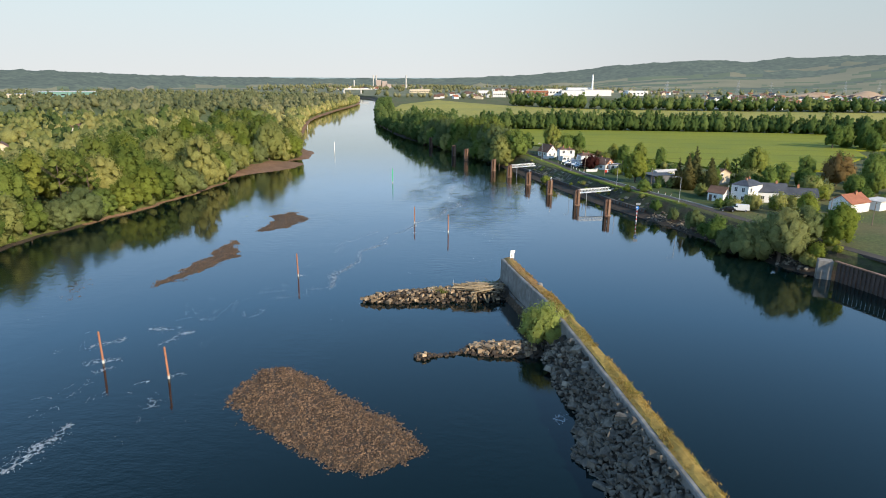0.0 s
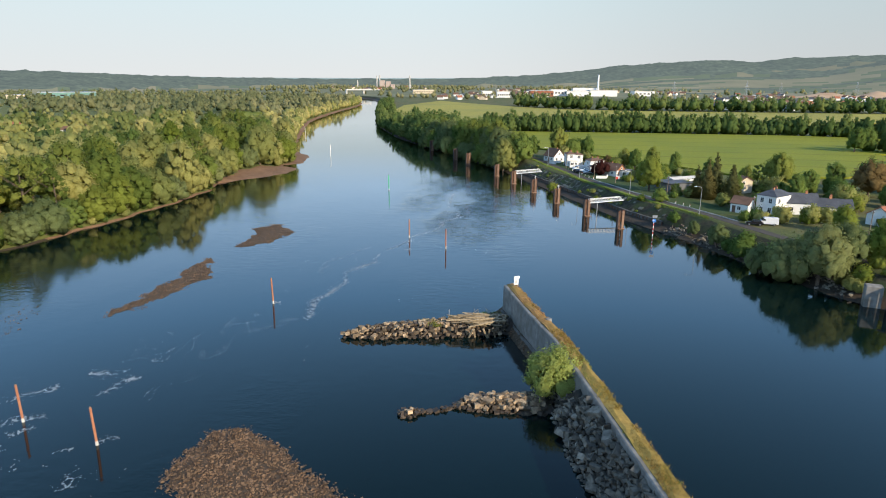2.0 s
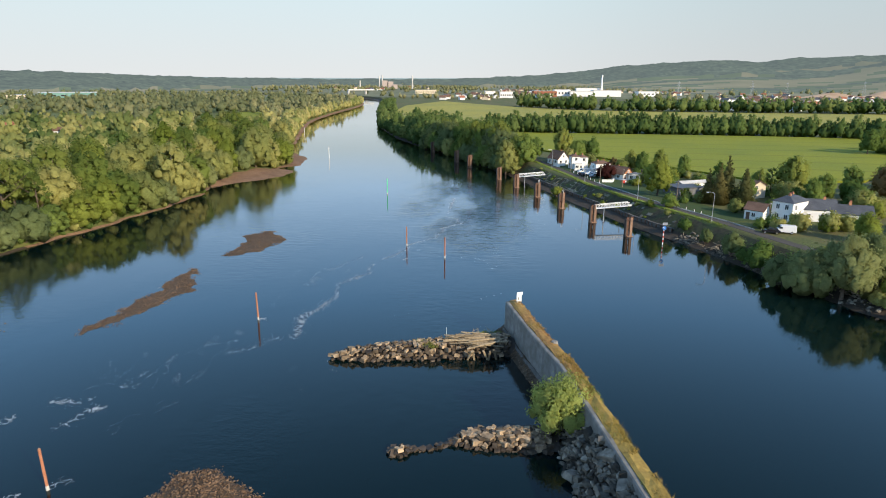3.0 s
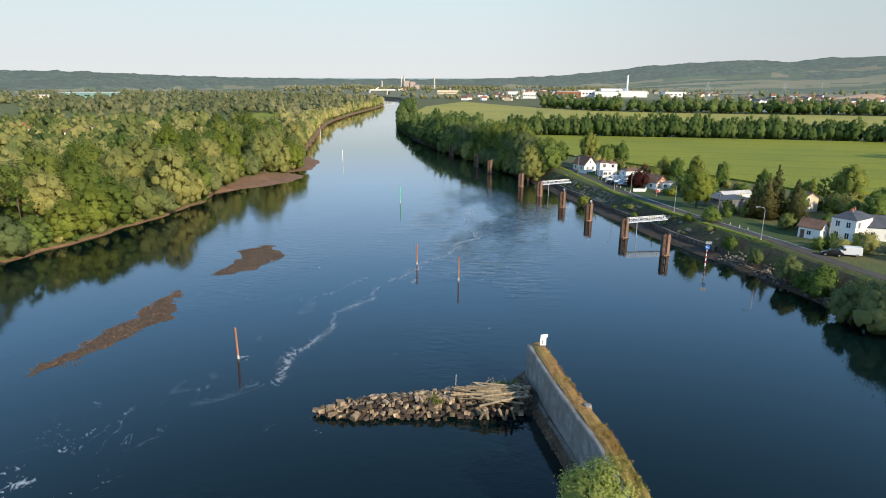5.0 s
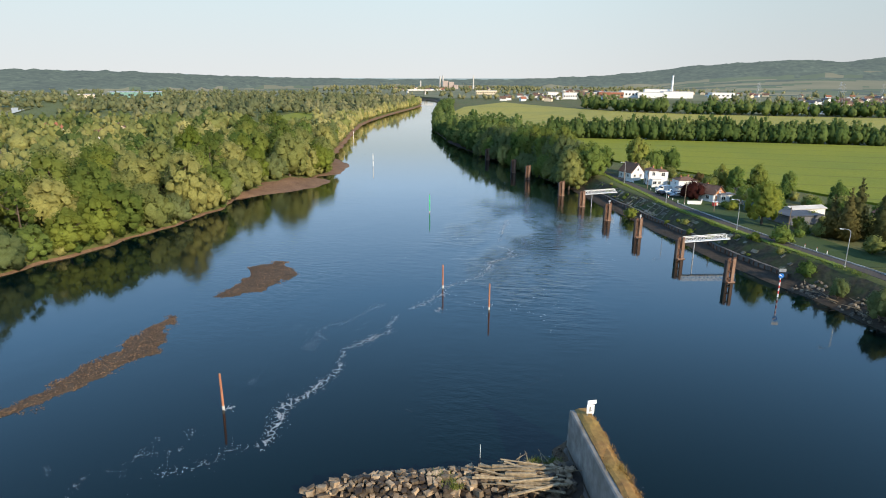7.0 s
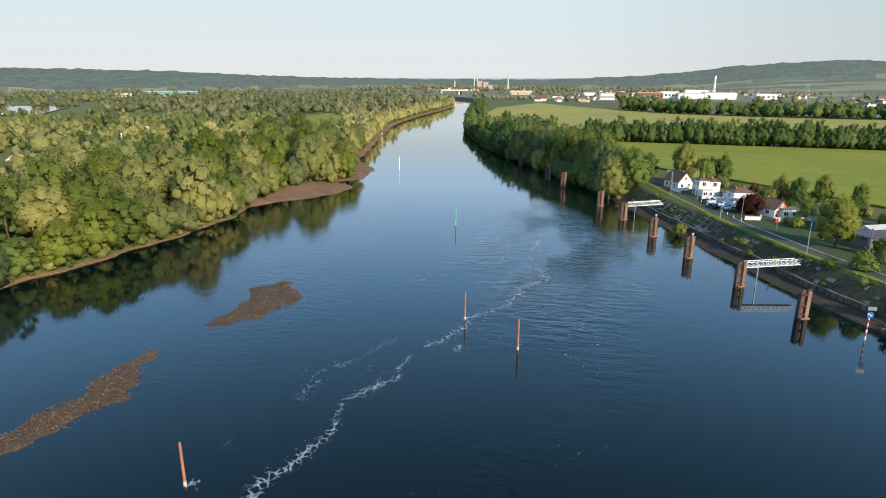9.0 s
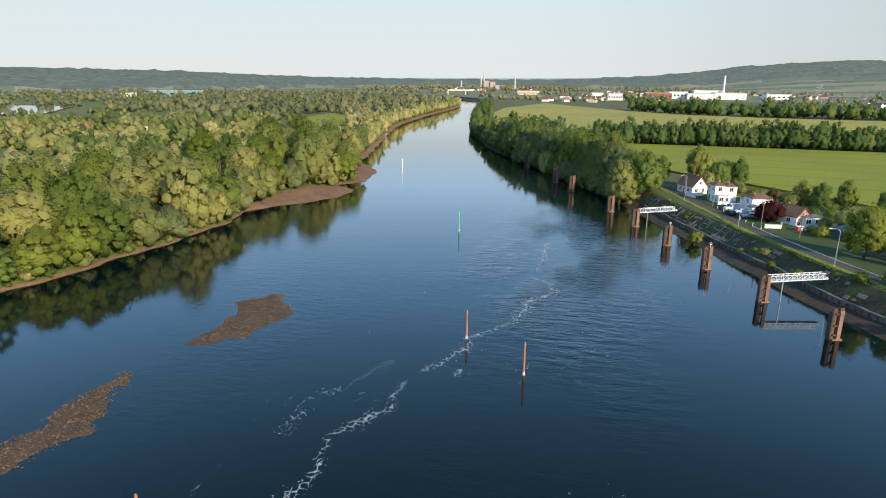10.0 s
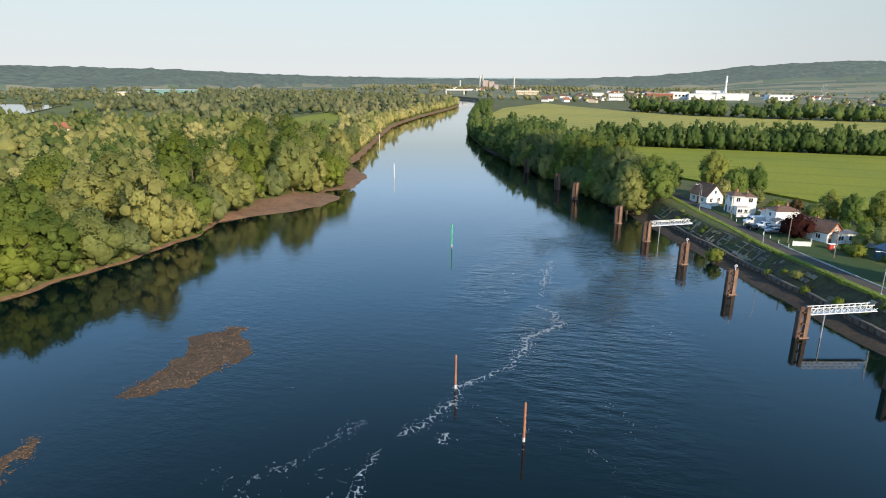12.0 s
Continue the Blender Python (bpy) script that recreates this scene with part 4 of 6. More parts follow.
# ---- white truss gangways from two dolphins to the bank ----
def gangway(a, b):
    a, b = Vector(a), Vector(b)
    ln = (b - a).length
    g = thing("gangway", Matrix.Translation(a) @ Vector((b.x - a.x, b.y - a.y, b.z - a.z)).to_track_quat("X", "Z").to_matrix().to_4x4(), "white painted steel truss gangway from dolphin to embankment", "gangway", "gangways")
    n = 11
    for s in (-0.55, 0.55):
        box_part("bottom_chord", (ln / 2, s, 0.0), (ln, 0.12, 0.14), WHITE_PAINT, g)
        box_part("top_chord", (ln / 2 - 0.35, s, 1.15), (ln - 0.7, 0.10, 0.12), WHITE_PAINT, g)
        for k in range(n + 1):
            x = k * ln / n
            h = 1.15 if k < n else 0.55
            rod_part("upright", (min(x, ln - 0.05), s, 0), (min(x, ln - 0.7) if k == n else x, s, h), 0.055, WHITE_PAINT, g, seg=6)
            if k < n:
                rod_part("diagonal", (x, s, 0), ((k + 1) * ln / n, s, 1.1 if k < n - 1 else 0.5), 0.04, WHITE_PAINT, g, seg=6)
    box_part("deck", (ln / 2, 0, 0.04), (ln, 1.0, 0.06), STEEL_GREY, g)
    return g


gangway((38.6, 215.0, 4.35), (50.1, 218.6, 4.75))
gangway((19.2, 276.6, 4.35), (30.2, 281.0, 4.75))
for x, y in ((41.3, 215.5), (21.7, 277.5)):
    p = thing("support_post", pose(x, y, 0), "slim grey post under the gangway", "post")
    rod_part("post", (0, 0, -2), (0, 0, 4.3), 0.12, STEEL_GREY, p)

# ---- banded beacon ----
beacon = thing("beacon", pose(51.9, 189.2, 0), "red and white banded beacon pole with blue sign", "beacon")
for k in range(8):
    rod_part("band", (0, 0, 0.1 + k * 0.6 - (1.5 if k == 0 else 0)), (0, 0, 0.7 + k * 0.6), 0.13, RED_PAINT if k % 2 else WHITE_PAINT, beacon, seg=12)
bm = bmesh.new()
rod(bm, (0, -0.24, 4.6), (0, -0.30, 4.6), 0.52, seg=20)
part("round_sign", bm, BLUE_PAINT, beacon, "round blue sign with white arrow")
box_part("arrow", (-0.1, -0.32, 4.65), (0.55, 0.02, 0.13), WHITE_PAINT, beacon, ry=25)
box_part("arrow_head", (-0.35, -0.32, 4.8), (0.24, 0.02, 0.24), WHITE_PAINT, beacon, ry=45)
box_part("panel", (0.15, -0.2, 5.75), (1.3, 0.08, 0.65), STEEL_GREY, beacon, label="weathered white panel")

# ---- quay block and sheet piling ----
quay = thing("quay_wall", pose(0, 0, 0), "dark corrugated sheet-pile quay with a pale concrete end block", "quay", kind="structure")
box_part("end_block", (79.4, 135.4, 1.3), (3.0, 2.2, 6.0), CONCRETE, quay, rz=-22, bevel=0.12)
QA, QB = Vector((80.9, 133.4, 0)), Vector((129, 0, 0))
qd = (QB - QA).normalized()
for k in range(280):
    c = QA + qd * (0.3 + k * 0.5)
    n = Vector((qd.y, -qd.x, 0))
    bm = bmesh.new()
    c2 = c + n * (0.13 if k % 2 else -0.11)
    box(bm, (c2.x, c2.y, 1.0), (0.54, 0.12, 6.6), rz=math.degrees(math.atan2(qd.y, qd.x)))
    part("sheet_panel", bm, DARK_STEEL, quay)
bm = bmesh.new()
mid = QA + qd * 70
box(bm, (mid.x, mid.y, 4.4), (141, 0.7, 0.25), rz=math.degrees(math.atan2(qd.y, qd.x)))
part("capping", bm, PALE_RUST, quay)

# ---- trees ----
def ico(sub):
    bm = bmesh.new()
    bmesh.ops.create_icosphere(bm, subdivisions=sub, radius=1.0)
    v = np.array([x.co[:] for x in bm.verts])
    f = np.array([[x.index for x in p.verts] for p in bm.faces])
    bm.free()
    return v, f


ICO = {1: ico(1), 2: ico(2)}


def soft_normals(co, c, q, heart, r):
    """Normals that point out of a crown's lobe and out of the crown, so that leaf clusters shade as masses."""
    return 0.42 * (co - c) / q + 0.95 * (co - heart) / r


def crown_arrays(seed, h, r, base, lobes, leaves, leaf, sub=2, shape="round", core=0.72, dome=0.74):
    """Vertices and faces of a crown: lumpy lobes set about the trunk, and many small pointed leaf clusters on them."""
    rg = np.random.default_rng(seed)
    mid, half = (h + base) / 2, (h - base) / 2
    C, R = [], []
    for k in range(lobes):
        u = (k + 0.5) / lobes
        if shape == "cone":
            z = base + (h - base) * (u ** 1.15)
            rr = r * (1 - 0.93 * u) + 0.15
            a = k * 2.4
            C.append((rr * 0.45 * math.cos(a), rr * 0.45 * math.sin(a), z))
            R.append(max(rr * 0.72, 0.35))
        else:
            zz = 1 - 1.75 * u + rg.uniform(-0.08, 0.08)
            a = k * 2.39996 + rg.uniform(-0.4, 0.4)
            q = math.sqrt(max(0, 1 - zz * zz if zz > 0 else 1 - 0.35 * zz * zz))
            k2 = rg.uniform(0.56, 0.84)
            C.append((r * k2 * q * math.cos(a), r * k2 * q * math.sin(a), mid + half * (0.66 + 0.22 * rg.random()) * zz))
            R.append(r * rg.uniform(0.17, 0.34))
    if dome and shape == "round":                              # the inner mass of the crown
        C.insert(0, (0, 0, base + 0.45 * (h - base)))
        R.insert(0, r * dome)
    C, R = np.array(C), np.array(R)
    tall = rg.uniform(1.05, 1.65, len(R)) if shape == "round" else rg.uniform(0.9, 1.3, len(R))     # plumes of foliage
    V, N, F3, F4, nv = [], [], [], [], 0
    heart = np.array((0, 0, base + 0.4 * (h - base)))
    for i, (c, q) in enumerate(zip(C, R)):
        iv, fi = ICO[2 if i == 0 and lobes >= 12 else sub]
        co = iv * (q * core * (1 + rg.normal(0, 0.16, (len(iv), 1)))) * np.array((1, 1, tall[i])) + c
        V.append(co)
        N.append(soft_normals(co, c, q, heart, r))
        F3.append(fi + nv)
        nv += len(co)
    w = R ** 2 / (R ** 2).sum()
    n = int(leaves * 2.6)
    k = rg.choice(len(R), n, p=w)
    d = rg.normal(0, 1, (n, 3))
    d /= np.linalg.norm(d, axis=1)[:, None]
    d[:, 2] = np.where(d[:, 2] < -0.45, -d[:, 2], d[:, 2])
    p = C[k] + d * (R[k] * np.clip(rg.normal(0.95, 0.2, n), 0.7, 1.5))[:, None] * np.stack([np.ones(n), np.ones(n), tall[k]], 1)
    ins = (np.linalg.norm(p[:, None] - C[None], axis=2) < R[None] * 0.7).any(1)
    p, d, k = p[~ins][:leaves], d[~ins][:leaves], k[~ins][:leaves]
    n = len(p)
    nn = d + rg.normal(0, 0.5, (n, 3))
    nn /= np.linalg.norm(nn, axis=1)[:, None]
    t = np.cross(nn, rg.normal(0, 1, (n, 3)))
    t /= np.linalg.norm(t, axis=1)[:, None]
    b = np.cross(nn, t)
    s = leaf * rg.uniform(0.6, 1.3, n)[:, None]
    q = np.stack([p - t * s, p - b * s * 0.5, p + t * s + nn * s * 0.3, p + b * s * 0.5], 1).reshape(-1, 3)
    V.append(q)
    kk = np.repeat(k, 4)
    N.append(soft_normals(q, C[kk], R[kk][:, None], heart, r) + 0.27 * np.repeat(nn, 4, axis=0))
    F4 = np.arange(n * 4).reshape(-1, 4) + nv
    N = np.concatenate(N)
    return np.concatenate(V), np.concatenate(F3), F4, N / np.linalg.norm(N, axis=1)[:, None]


def fill_mesh(name, V, F3, F4, N, material, tone=None):
    me = bpy.data.meshes.new(name)
    me.vertices.add(len(V))
    me.vertices.foreach_set("co", V.astype(np.float32).ravel())
    loops = np.concatenate([F3.ravel(), F4.ravel()])
    me.loops.add(len(loops))
    me.loops.foreach_set("vertex_index", loops.astype(np.int32))
    tot = np.concatenate([np.full(len(F3), 3), np.full(len(F4), 4)])
    me.polygons.add(len(tot))
    me.polygons.foreach_set("loop_start", np.concatenate([[0], np.cumsum(tot)[:-1]]).astype(np.int32))
    if tone is not None:
        at = me.attributes.new("tone", "FLOAT", "POINT")
        at.data.foreach_set("value", tone.astype(np.float32))
    me.materials.append(material)
    me.update(calc_edges=True)
    me.polygons.foreach_set("use_smooth", np.ones(len(tot), dtype=bool))
    me.normals_split_custom_set_from_vertices(N.astype(np.float32))
    return me


def trunk_mesh(name, h, r, lean, seed, limbs=5):
    rg = random.Random(seed)
    bm = bmesh.new()
    rod(bm, (0, 0, -0.6), (lean * 0.4, 0, h * 0.45), r, r * 0.65, 8)
    rod(bm, (lean * 0.4, 0, h * 0.45), (lean, 0, h * 0.8), r * 0.65, r * 0.25, 7)
    for k in range(limbs):
        a, z = k * 2.4 + rg.random(), h * rg.uniform(0.25, 0.55)
        ln = h * rg.uniform(0.2, 0.32)
        rod(bm, (lean * 0.4, 0, z), (lean * 0.4 + ln * math.cos(a), ln * math.sin(a), z + ln * 0.9), r * 0.4, r * 0.12, 5)
    me = bpy.data.meshes.new(name)
    bm.to_mesh(me)
    bm.free()
    me.materials.append(BARK)
    return me


TREES = {}


def tree_kind(kind, material, h, r, base, lobes, leaves, leaf, shape, label, category, variants=3, group="", core=0.72, dome=0.74):
    made = []
    for k in range(variants):
        f = 1 + 0.1 * (k - 1)
        V, F3, F4, N = crown_arrays(hash_of(kind) + k, h * f, r / f ** 0.5, base, lobes + k, leaves, leaf, 1, shape, core, dome)
        made.append((trunk_mesh("trunk", h * f, r * 0.06 + 0.08, 0.3 * (k - 1), k, 5 if shape != "cone" else 0), fill_mesh("crown", V, F3, F4, N, material)))
    TREES[kind] = (made, label, category, group)


def hash_of(s):
    return sum(ord(c) * (i + 3) for i, c in enumerate(s))


def plant(kind, x, y, size=1.0, z=None, rng=random.Random(2), tall=1.0):
    made, label, category, group = TREES[kind]
    z = float(land_z(x, y)) if z is None else z
    trunk, crown = made[rng.randrange(len(made))]
    t = thing("tree" if category == "tree" else category, pose(x, y, z - 0.1, 0, 0, rng.uniform(0, 360)) @ Matrix.Diagonal((size, size, size * tall, 1)), label, category, group)
    for n, me in (("trunk", trunk), ("crown", crown)):
        new(n, me).parent = t
    return t


tree_kind("willow", WILLOW, 14, 6.0, 0.0, 40, 1950, 0.32, "round", "rounded grey-green riverside willow in full leaf", "tree", 4, "riverside trees")
tree_kind("greywillow", GREY_WILLOW, 13, 6.0, 0.0, 44, 3600, 0.25, "round", "spreading grey-green willow leaning over the water", "tree", 3, "riverside trees")
tree_kind("broad", BROAD, 15, 5.7, 0.0, 38, 1950, 0.32, "round", "leafy mid-green broadleaf tree in full crown", "tree", 4, "broadleaf trees")
tree_kind("fresh", FRESH, 14, 5.4, 0.0, 38, 1950, 0.32, "round", "bright yellow-green tree in fresh spring leaf", "tree", 3, "broadleaf trees")
tree_kind("deep", DEEP, 14, 5.5, 0.0, 38, 1950, 0.32, "round", "dense dark green tree with a full crown", "tree", 3, "dark trees")
tree_kind("tall", BROAD, 17, 3.6, 0.8, 22, 1200, 0.29, "tall", "tall narrow broadleaf tree", "tree", 2, "broadleaf trees")
tree_kind("conifer", NEEDLE, 13.5, 3.2, 0.8, 24, 900, 0.33, "cone", "olive-brown garden conifer with drooping tiers", "tree", 2, "conifers")
tree_kind("purple", PURPLE, 6.5, 4.0, 0.5, 18, 800, 0.27, "round", "small copper-leaved garden tree", "tree", 1)
tree_kind("russet", RUSSET, 12, 5.5, 0.6, 26, 1500, 0.3, "round", "broad russet-brown tree beside the field", "tree", 1)
tree_kind("wallbush", FRESH_GREY, 6.4, 4.3, 0.0, 44, 5200, 0.17, "round", "rounded yellow-green willow bush growing beside the wall", "shrub", 1, core=0.66, dome=0.5)
tree_kind("shrub", WILLOW, 4.2, 2.7, 0.0, 13, 480, 0.24, "round", "low grey-green willow bush on the bank", "shrub", 3, "bank shrubs")
tree_kind("bush", FRESH, 3.0, 2.0, 0.0, 12, 420, 0.2, "round", "yellow-green leafy bush on the embankment", "shrub", 3, "bank shrubs")
tree_kind("hedge", DEEP, 2.6, 1.9, 0.0, 11, 330, 0.22, "round", "dark green leafy shrub on grassy ground", "shrub", 2, "garden shrubs")

# left bank: a dense belt of willows and mixed trees
rng = random.Random(31)
taken = []


def free(x, y, gap):
    for a, b in taken:
        if abs(a - x) < gap and abs(b - y) < gap and (a - x) ** 2 + (b - y) ** 2 < gap * gap:
            return False
    taken.append((x, y))
    return True


y = 132.0
while y < 440:                                                  # the front row, overhanging the water's edge
    k = rng.choice(("willow", "broad", "broad", "fresh", "deep", "greywillow") if y < 215 else ("willow", "willow", "willow", "broad", "fresh", "willow", "greywillow"))
    s = rng.uniform(0.85, 1.35)
    x = float(left_x(y)) - setback(y) + 0.9 - 2.4 * s
    if free(x, y, 5.0):
        plant(k, x, y, s, float(land_z(x, y)) - 1.2 * s, tall=rng.uniform(0.68, 0.9) if y < 230 else rng.uniform(0.78, 1.0))
    y += 3.4 + 5.2 * s
count = 0
for _ in range(6000):                                           # behind it
    if count >= 84:
        break
    y = rng.uniform(126, 420)
    d = setback(y) + 9 + 34 * rng.random()
    x = float(left_x(y)) - d
    if free(x, y, 8.2):
        n = noise.noise((x * 0.03, y * 0.03, 1.0))
        k = rng.choice(("willow", "willow", "broad", "broad", "fresh", "deep")) if n > -0.1 else rng.choice(("broad", "willow", "deep", "tall"))
        plant(k, x, y, rng.uniform(0.9, 1.4), tall=rng.uniform(0.78, 1.0))
        count += 1
for y in np.arange(136, 272, 3.6):                              # low growth along the bank's lip
    x = float(left_x(y)) - rng.uniform(1.2, 3.0)
    plant(rng.choice(("hedge", "hedge", "shrub")), x, float(y) + rng.uniform(-1, 1), rng.uniform(0.4, 0.9))
for y in np.arange(280, 420, 4.5):
    x = float(left_x(y)) - setback(y) + rng.uniform(-1.5, 0.5)
    plant(rng.choice(("shrub", "shrub", "bush")), x, float(y), rng.uniform(0.5, 1.0))

# right bank: the wood below the field; the far side of the field is joined below
hedge_row, right_belt = [], []
for y in np.arange(312, 480, 7.0):
    for row in range(3):
        x = float(right_x(y)) + 1.4 + row * 7.5 + rng.uniform(-1.2, 1.2)
        s = rng.uniform(0.7, 1.0) if row == 0 else rng.uniform(1.05, 1.4)
        if row < 2 and y < 420:
            plant(rng.choice(("willow", "willow", "greywillow")) if row == 0 and rng.random() < 0.7 else rng.choice(("deep", "broad", "greywillow")), x, float(y) + rng.uniform(-2, 2), s, float(land_z(x, y)) - 1.4, tall=0.92)
        elif y > 340:
            right_belt.append((x, float(y) + rng.uniform(-2, 2), 3.5, s, rng.random()))
for x in np.arange(12, 330, 4.4):
    for row in range(2):
        hedge_row.append((float(x) + rng.uniform(-2, 2), 483 - 0.06 * x - max(0, x - 200) * 0.35 + row * 7 + rng.uniform(-1.5, 1.5), ROAD_Z - 2.2, rng.uniform(0.75, 1.05), rng.random() * (0.9 if row else 0.6)))
for x, y, k, s in ((42.4, 322, "broad", 0.9), (49, 319, "deep", 0.8), (57, 326, "deep", 0.75), (54, 331, "deep", 0.7), (30.5, 326, "deep", 0.7), (22, 330, "deep", 0.85), (26, 338, "broad", 0.8), (15.5, 310, "willow", 1.0), (67, 290, "broad", 0.55),
                   (70, 284, "deep", 0.6), (78, 288, "broad", 0.6), (86, 281, "deep", 0.55), (62, 300, "russet", 0.4), (52.5, 268.5, "purple", 0.95), (62.5, 234, "fresh", 0.88), 
                   (77, 220, "conifer", 0.95), (80.5, 223, "conifer", 1.1), (84.4, 219, "conifer", 0.95), (88, 227, "conifer", 0.85), (74.5, 222, "conifer", 0.8), (102, 240, "tall", 0.65), (107, 236, "broad", 0.95), (97, 238, "tall", 0.55),
                   (133, 228, "russet", 1.05), (126, 236, "deep", 0.7), (140, 240, "deep", 0.8), (120, 226, "deep", 0.55), (148, 232, "deep", 0.8), (138, 214, "broad", 0.6), (128, 209, "deep", 0.6), (118, 214, "deep", 0.5), (150, 212, "deep", 0.7),
                   (95.2, 174.8, "fresh", 0.58), (87.4, 145.8, "fresh", 0.78), (92, 153, "hedge", 1.5), (97, 164, "hedge", 1.3), (89, 158, "hedge", 1.4), (70, 150.5, "greywillow", 0.82), (75, 146.8, "greywillow", 0.98), (67, 156.5, "greywillow", 0.55), (80.5, 147.5, "greywillow", 0.72),
                   (84, 151, "broad", 0.5), (67, 167.5, "hedge", 1.7), (72, 161.5, "hedge", 1.4), (64.8, 176.5, "greywillow", 0.47), (69.4, 170.5, "hedge", 1.7), (66.5, 173.2, "hedge", 1.2), (62.4, 187.5, "greywillow", 0.3), (60, 197.5, "hedge", 1.2), (60.4, 214, "hedge", 1.5), (81, 142, "bush", 1.2), (85, 144, "bush", 1.0), (76, 188, "hedge", 1.0), (79.5, 189, "hedge", 1.2),
                   (32.3, 258.8, "bush", 1.15), (55.5, 217, "bush", 0.7), (48, 228, "bush", 0.6), (45, 236, "bush", 0.55), (41, 247, "bush", 0.45),
                   (160, 250, "deep", 0.8), (172, 258, "deep", 0.9), (184, 266, "broad", 0.9), (196, 280, "deep", 0.9), (165, 238, "broad", 0.8), (180, 244, "deep", 0.8), (210, 300, "deep", 1.0), (205, 360, "deep", 0.9), (214, 366, "deep", 1.0),
                   (224, 362, "deep", 1.0), (235, 368, "broad", 1.0), (222, 352, "deep", 0.8), (245, 360, "deep", 1.0), (258, 366, "deep", 1.0)):
    plant(k, x, y, s)

for k in range(70):                                             # gardens between the houses and the field
    y = rng.uniform(200, 330)
    x = float(np.interp(y, [200, 260, 330], [92, 62, 36])) + rng.uniform(0, 1) * float(np.interp(y, [200, 330], [45, 16]))
    plant(rng.choice(("hedge", "hedge", "shrub", "bush")), x, y, rng.uniform(0.6, 1.5), ROAD_Z)
for k in range(26):                                             # growth on the embankment slope
    y = rng.uniform(201, 302)
    plant(rng.choice(("shrub", "hedge", "hedge", "bush")), float(right_x(y)) + rng.uniform(5.8, 9.8), y, rng.uniform(0.2, 0.55), tall=0.75)
for k in range(14):                                             # front gardens
    y = rng.uniform(205, 258)
    plant(rng.choice(("hedge", "hedge", "bush", "shrub")), float(np.interp(y, [205, 258], [72, 55])) + rng.uniform(0, 9), y, rng.uniform(0.4, 1.0), ROAD_Z)
for k in range(22):                                             # hedges round the white houses
    x = rng.uniform(76, 116)
    y = 192 - 0.12 * (x - 76) + rng.choice((-5.5, -4.5, 14, 17)) + rng.uniform(-1.5, 1.5)
    plant(rng.choice(("hedge", "hedge", "bush", "shrub")), x, y, rng.uniform(0.6, 1.2), ROAD_Z)
for k in range(11):
    y = rng.uniform(212, 262)
    x = float(np.interp(y, [205, 262], [100, 74])) + rng.uniform(0, 30)
    plant("deep" if rng.random() < 0.7 else "broad", x, y, rng.uniform(0.35, 0.65), ROAD_Z)
for k in range(12):
    y = rng.uniform(138, 160)
    plant(rng.choice(("shrub", "shrub", "bush", "hedge")), float(right_x(y)) + rng.uniform(4.5, 10), y, rng.uniform(0.6, 1.2))

# the bush at the wall
plant("wallbush", 12.4, 95.2, 0.98, 0.9)


# ---- woods too dense to count ----
def woods(name, label, spots, material, leaves, leaf, sub, seed, lobes=6, core=0.88, tall=(0.7, 0.95)):
    """Joined trees at the spots (x, y, z, size, tone)."""
    protos = [crown_arrays(seed + k, 13 + k, 5.0, 0.5, lobes, leaves, leaf, sub, "round", core, 0.8) for k in range(4)]
    rg = np.random.default_rng(seed)
    V, F3, F4, T, NN, nv = [], [], [], [], [], 0
    for x, y, z, s, tone in spots:
        v, a, b, nm = protos[rg.integers(4)]
        t = rg.uniform(0, 6.283)
        c, q = math.cos(t) * s, math.sin(t) * s
        V.append(np.stack([v[:, 0] * c - v[:, 1] * q + x, v[:, 0] * q + v[:, 1] * c + y, v[:, 2] * s * rg.uniform(*tall) + z], 1))
        NN.append(np.stack([(nm[:, 0] * c - nm[:, 1] * q) / s, (nm[:, 0] * q + nm[:, 1] * c) / s, nm[:, 2]], 1))
        F3.append(a + nv)
        F4.append(b + nv)
        T.append(np.full(len(v), tone))
        nv += len(v)
    ob = new(name, fill_mesh(name, np.concatenate(V), np.concatenate(F3), np.concatenate(F4), np.concatenate(NN), material, np.concatenate(T)))
    return tagged(ob, label, "woodland", kind="stuff")


def scatter(n, lo, hi, gap, keep, rg):
    out, grid = [], {}
    for _ in range(n):
        r, a = math.sqrt(rg.uniform(lo * lo, hi * hi)), radians(rg.uniform(-62, 45))
        x, y = r * math.sin(a), 60 + r * math.cos(a)
        if not keep(x, y):
            continue
        g = gap(r)
        key = (int(x // 12), int(y // 12))
        if any((x - p) ** 2 + (y - q) ** 2 < g * g for i in (-1, 0, 1) for j in (-1, 0, 1) for p, q in grid.get((key[0] + i, key[1] + j), ())):
            continue
        grid.setdefault(key, []).append((x, y))
        out.append((x, y))
    return out


def left_wood(x, y):
    d = float(left_x(y)) - x
    if d < 4 or (130 < y < 400 and d < setback(y) + 38) or (y < 445 and d < setback(y) + 6) or y < 90:
        return False
    if -690 < x < -470 and 560 < y < 760 and (x + 0.55 * y) < -120:      # lake
        return False
    if -810 < x < -690 and 1110 < y < 1215:                               # works yard
        return False
    if ((x + 200 + 0.3 * (y - 520)) / 34) ** 2 + ((y - 605) / 125) ** 2 < 1:                 # meadow
        return False
    return noise.noise((x * 0.008, y * 0.008, 3.0)) > (-0.4 if d < 120 else -0.2)


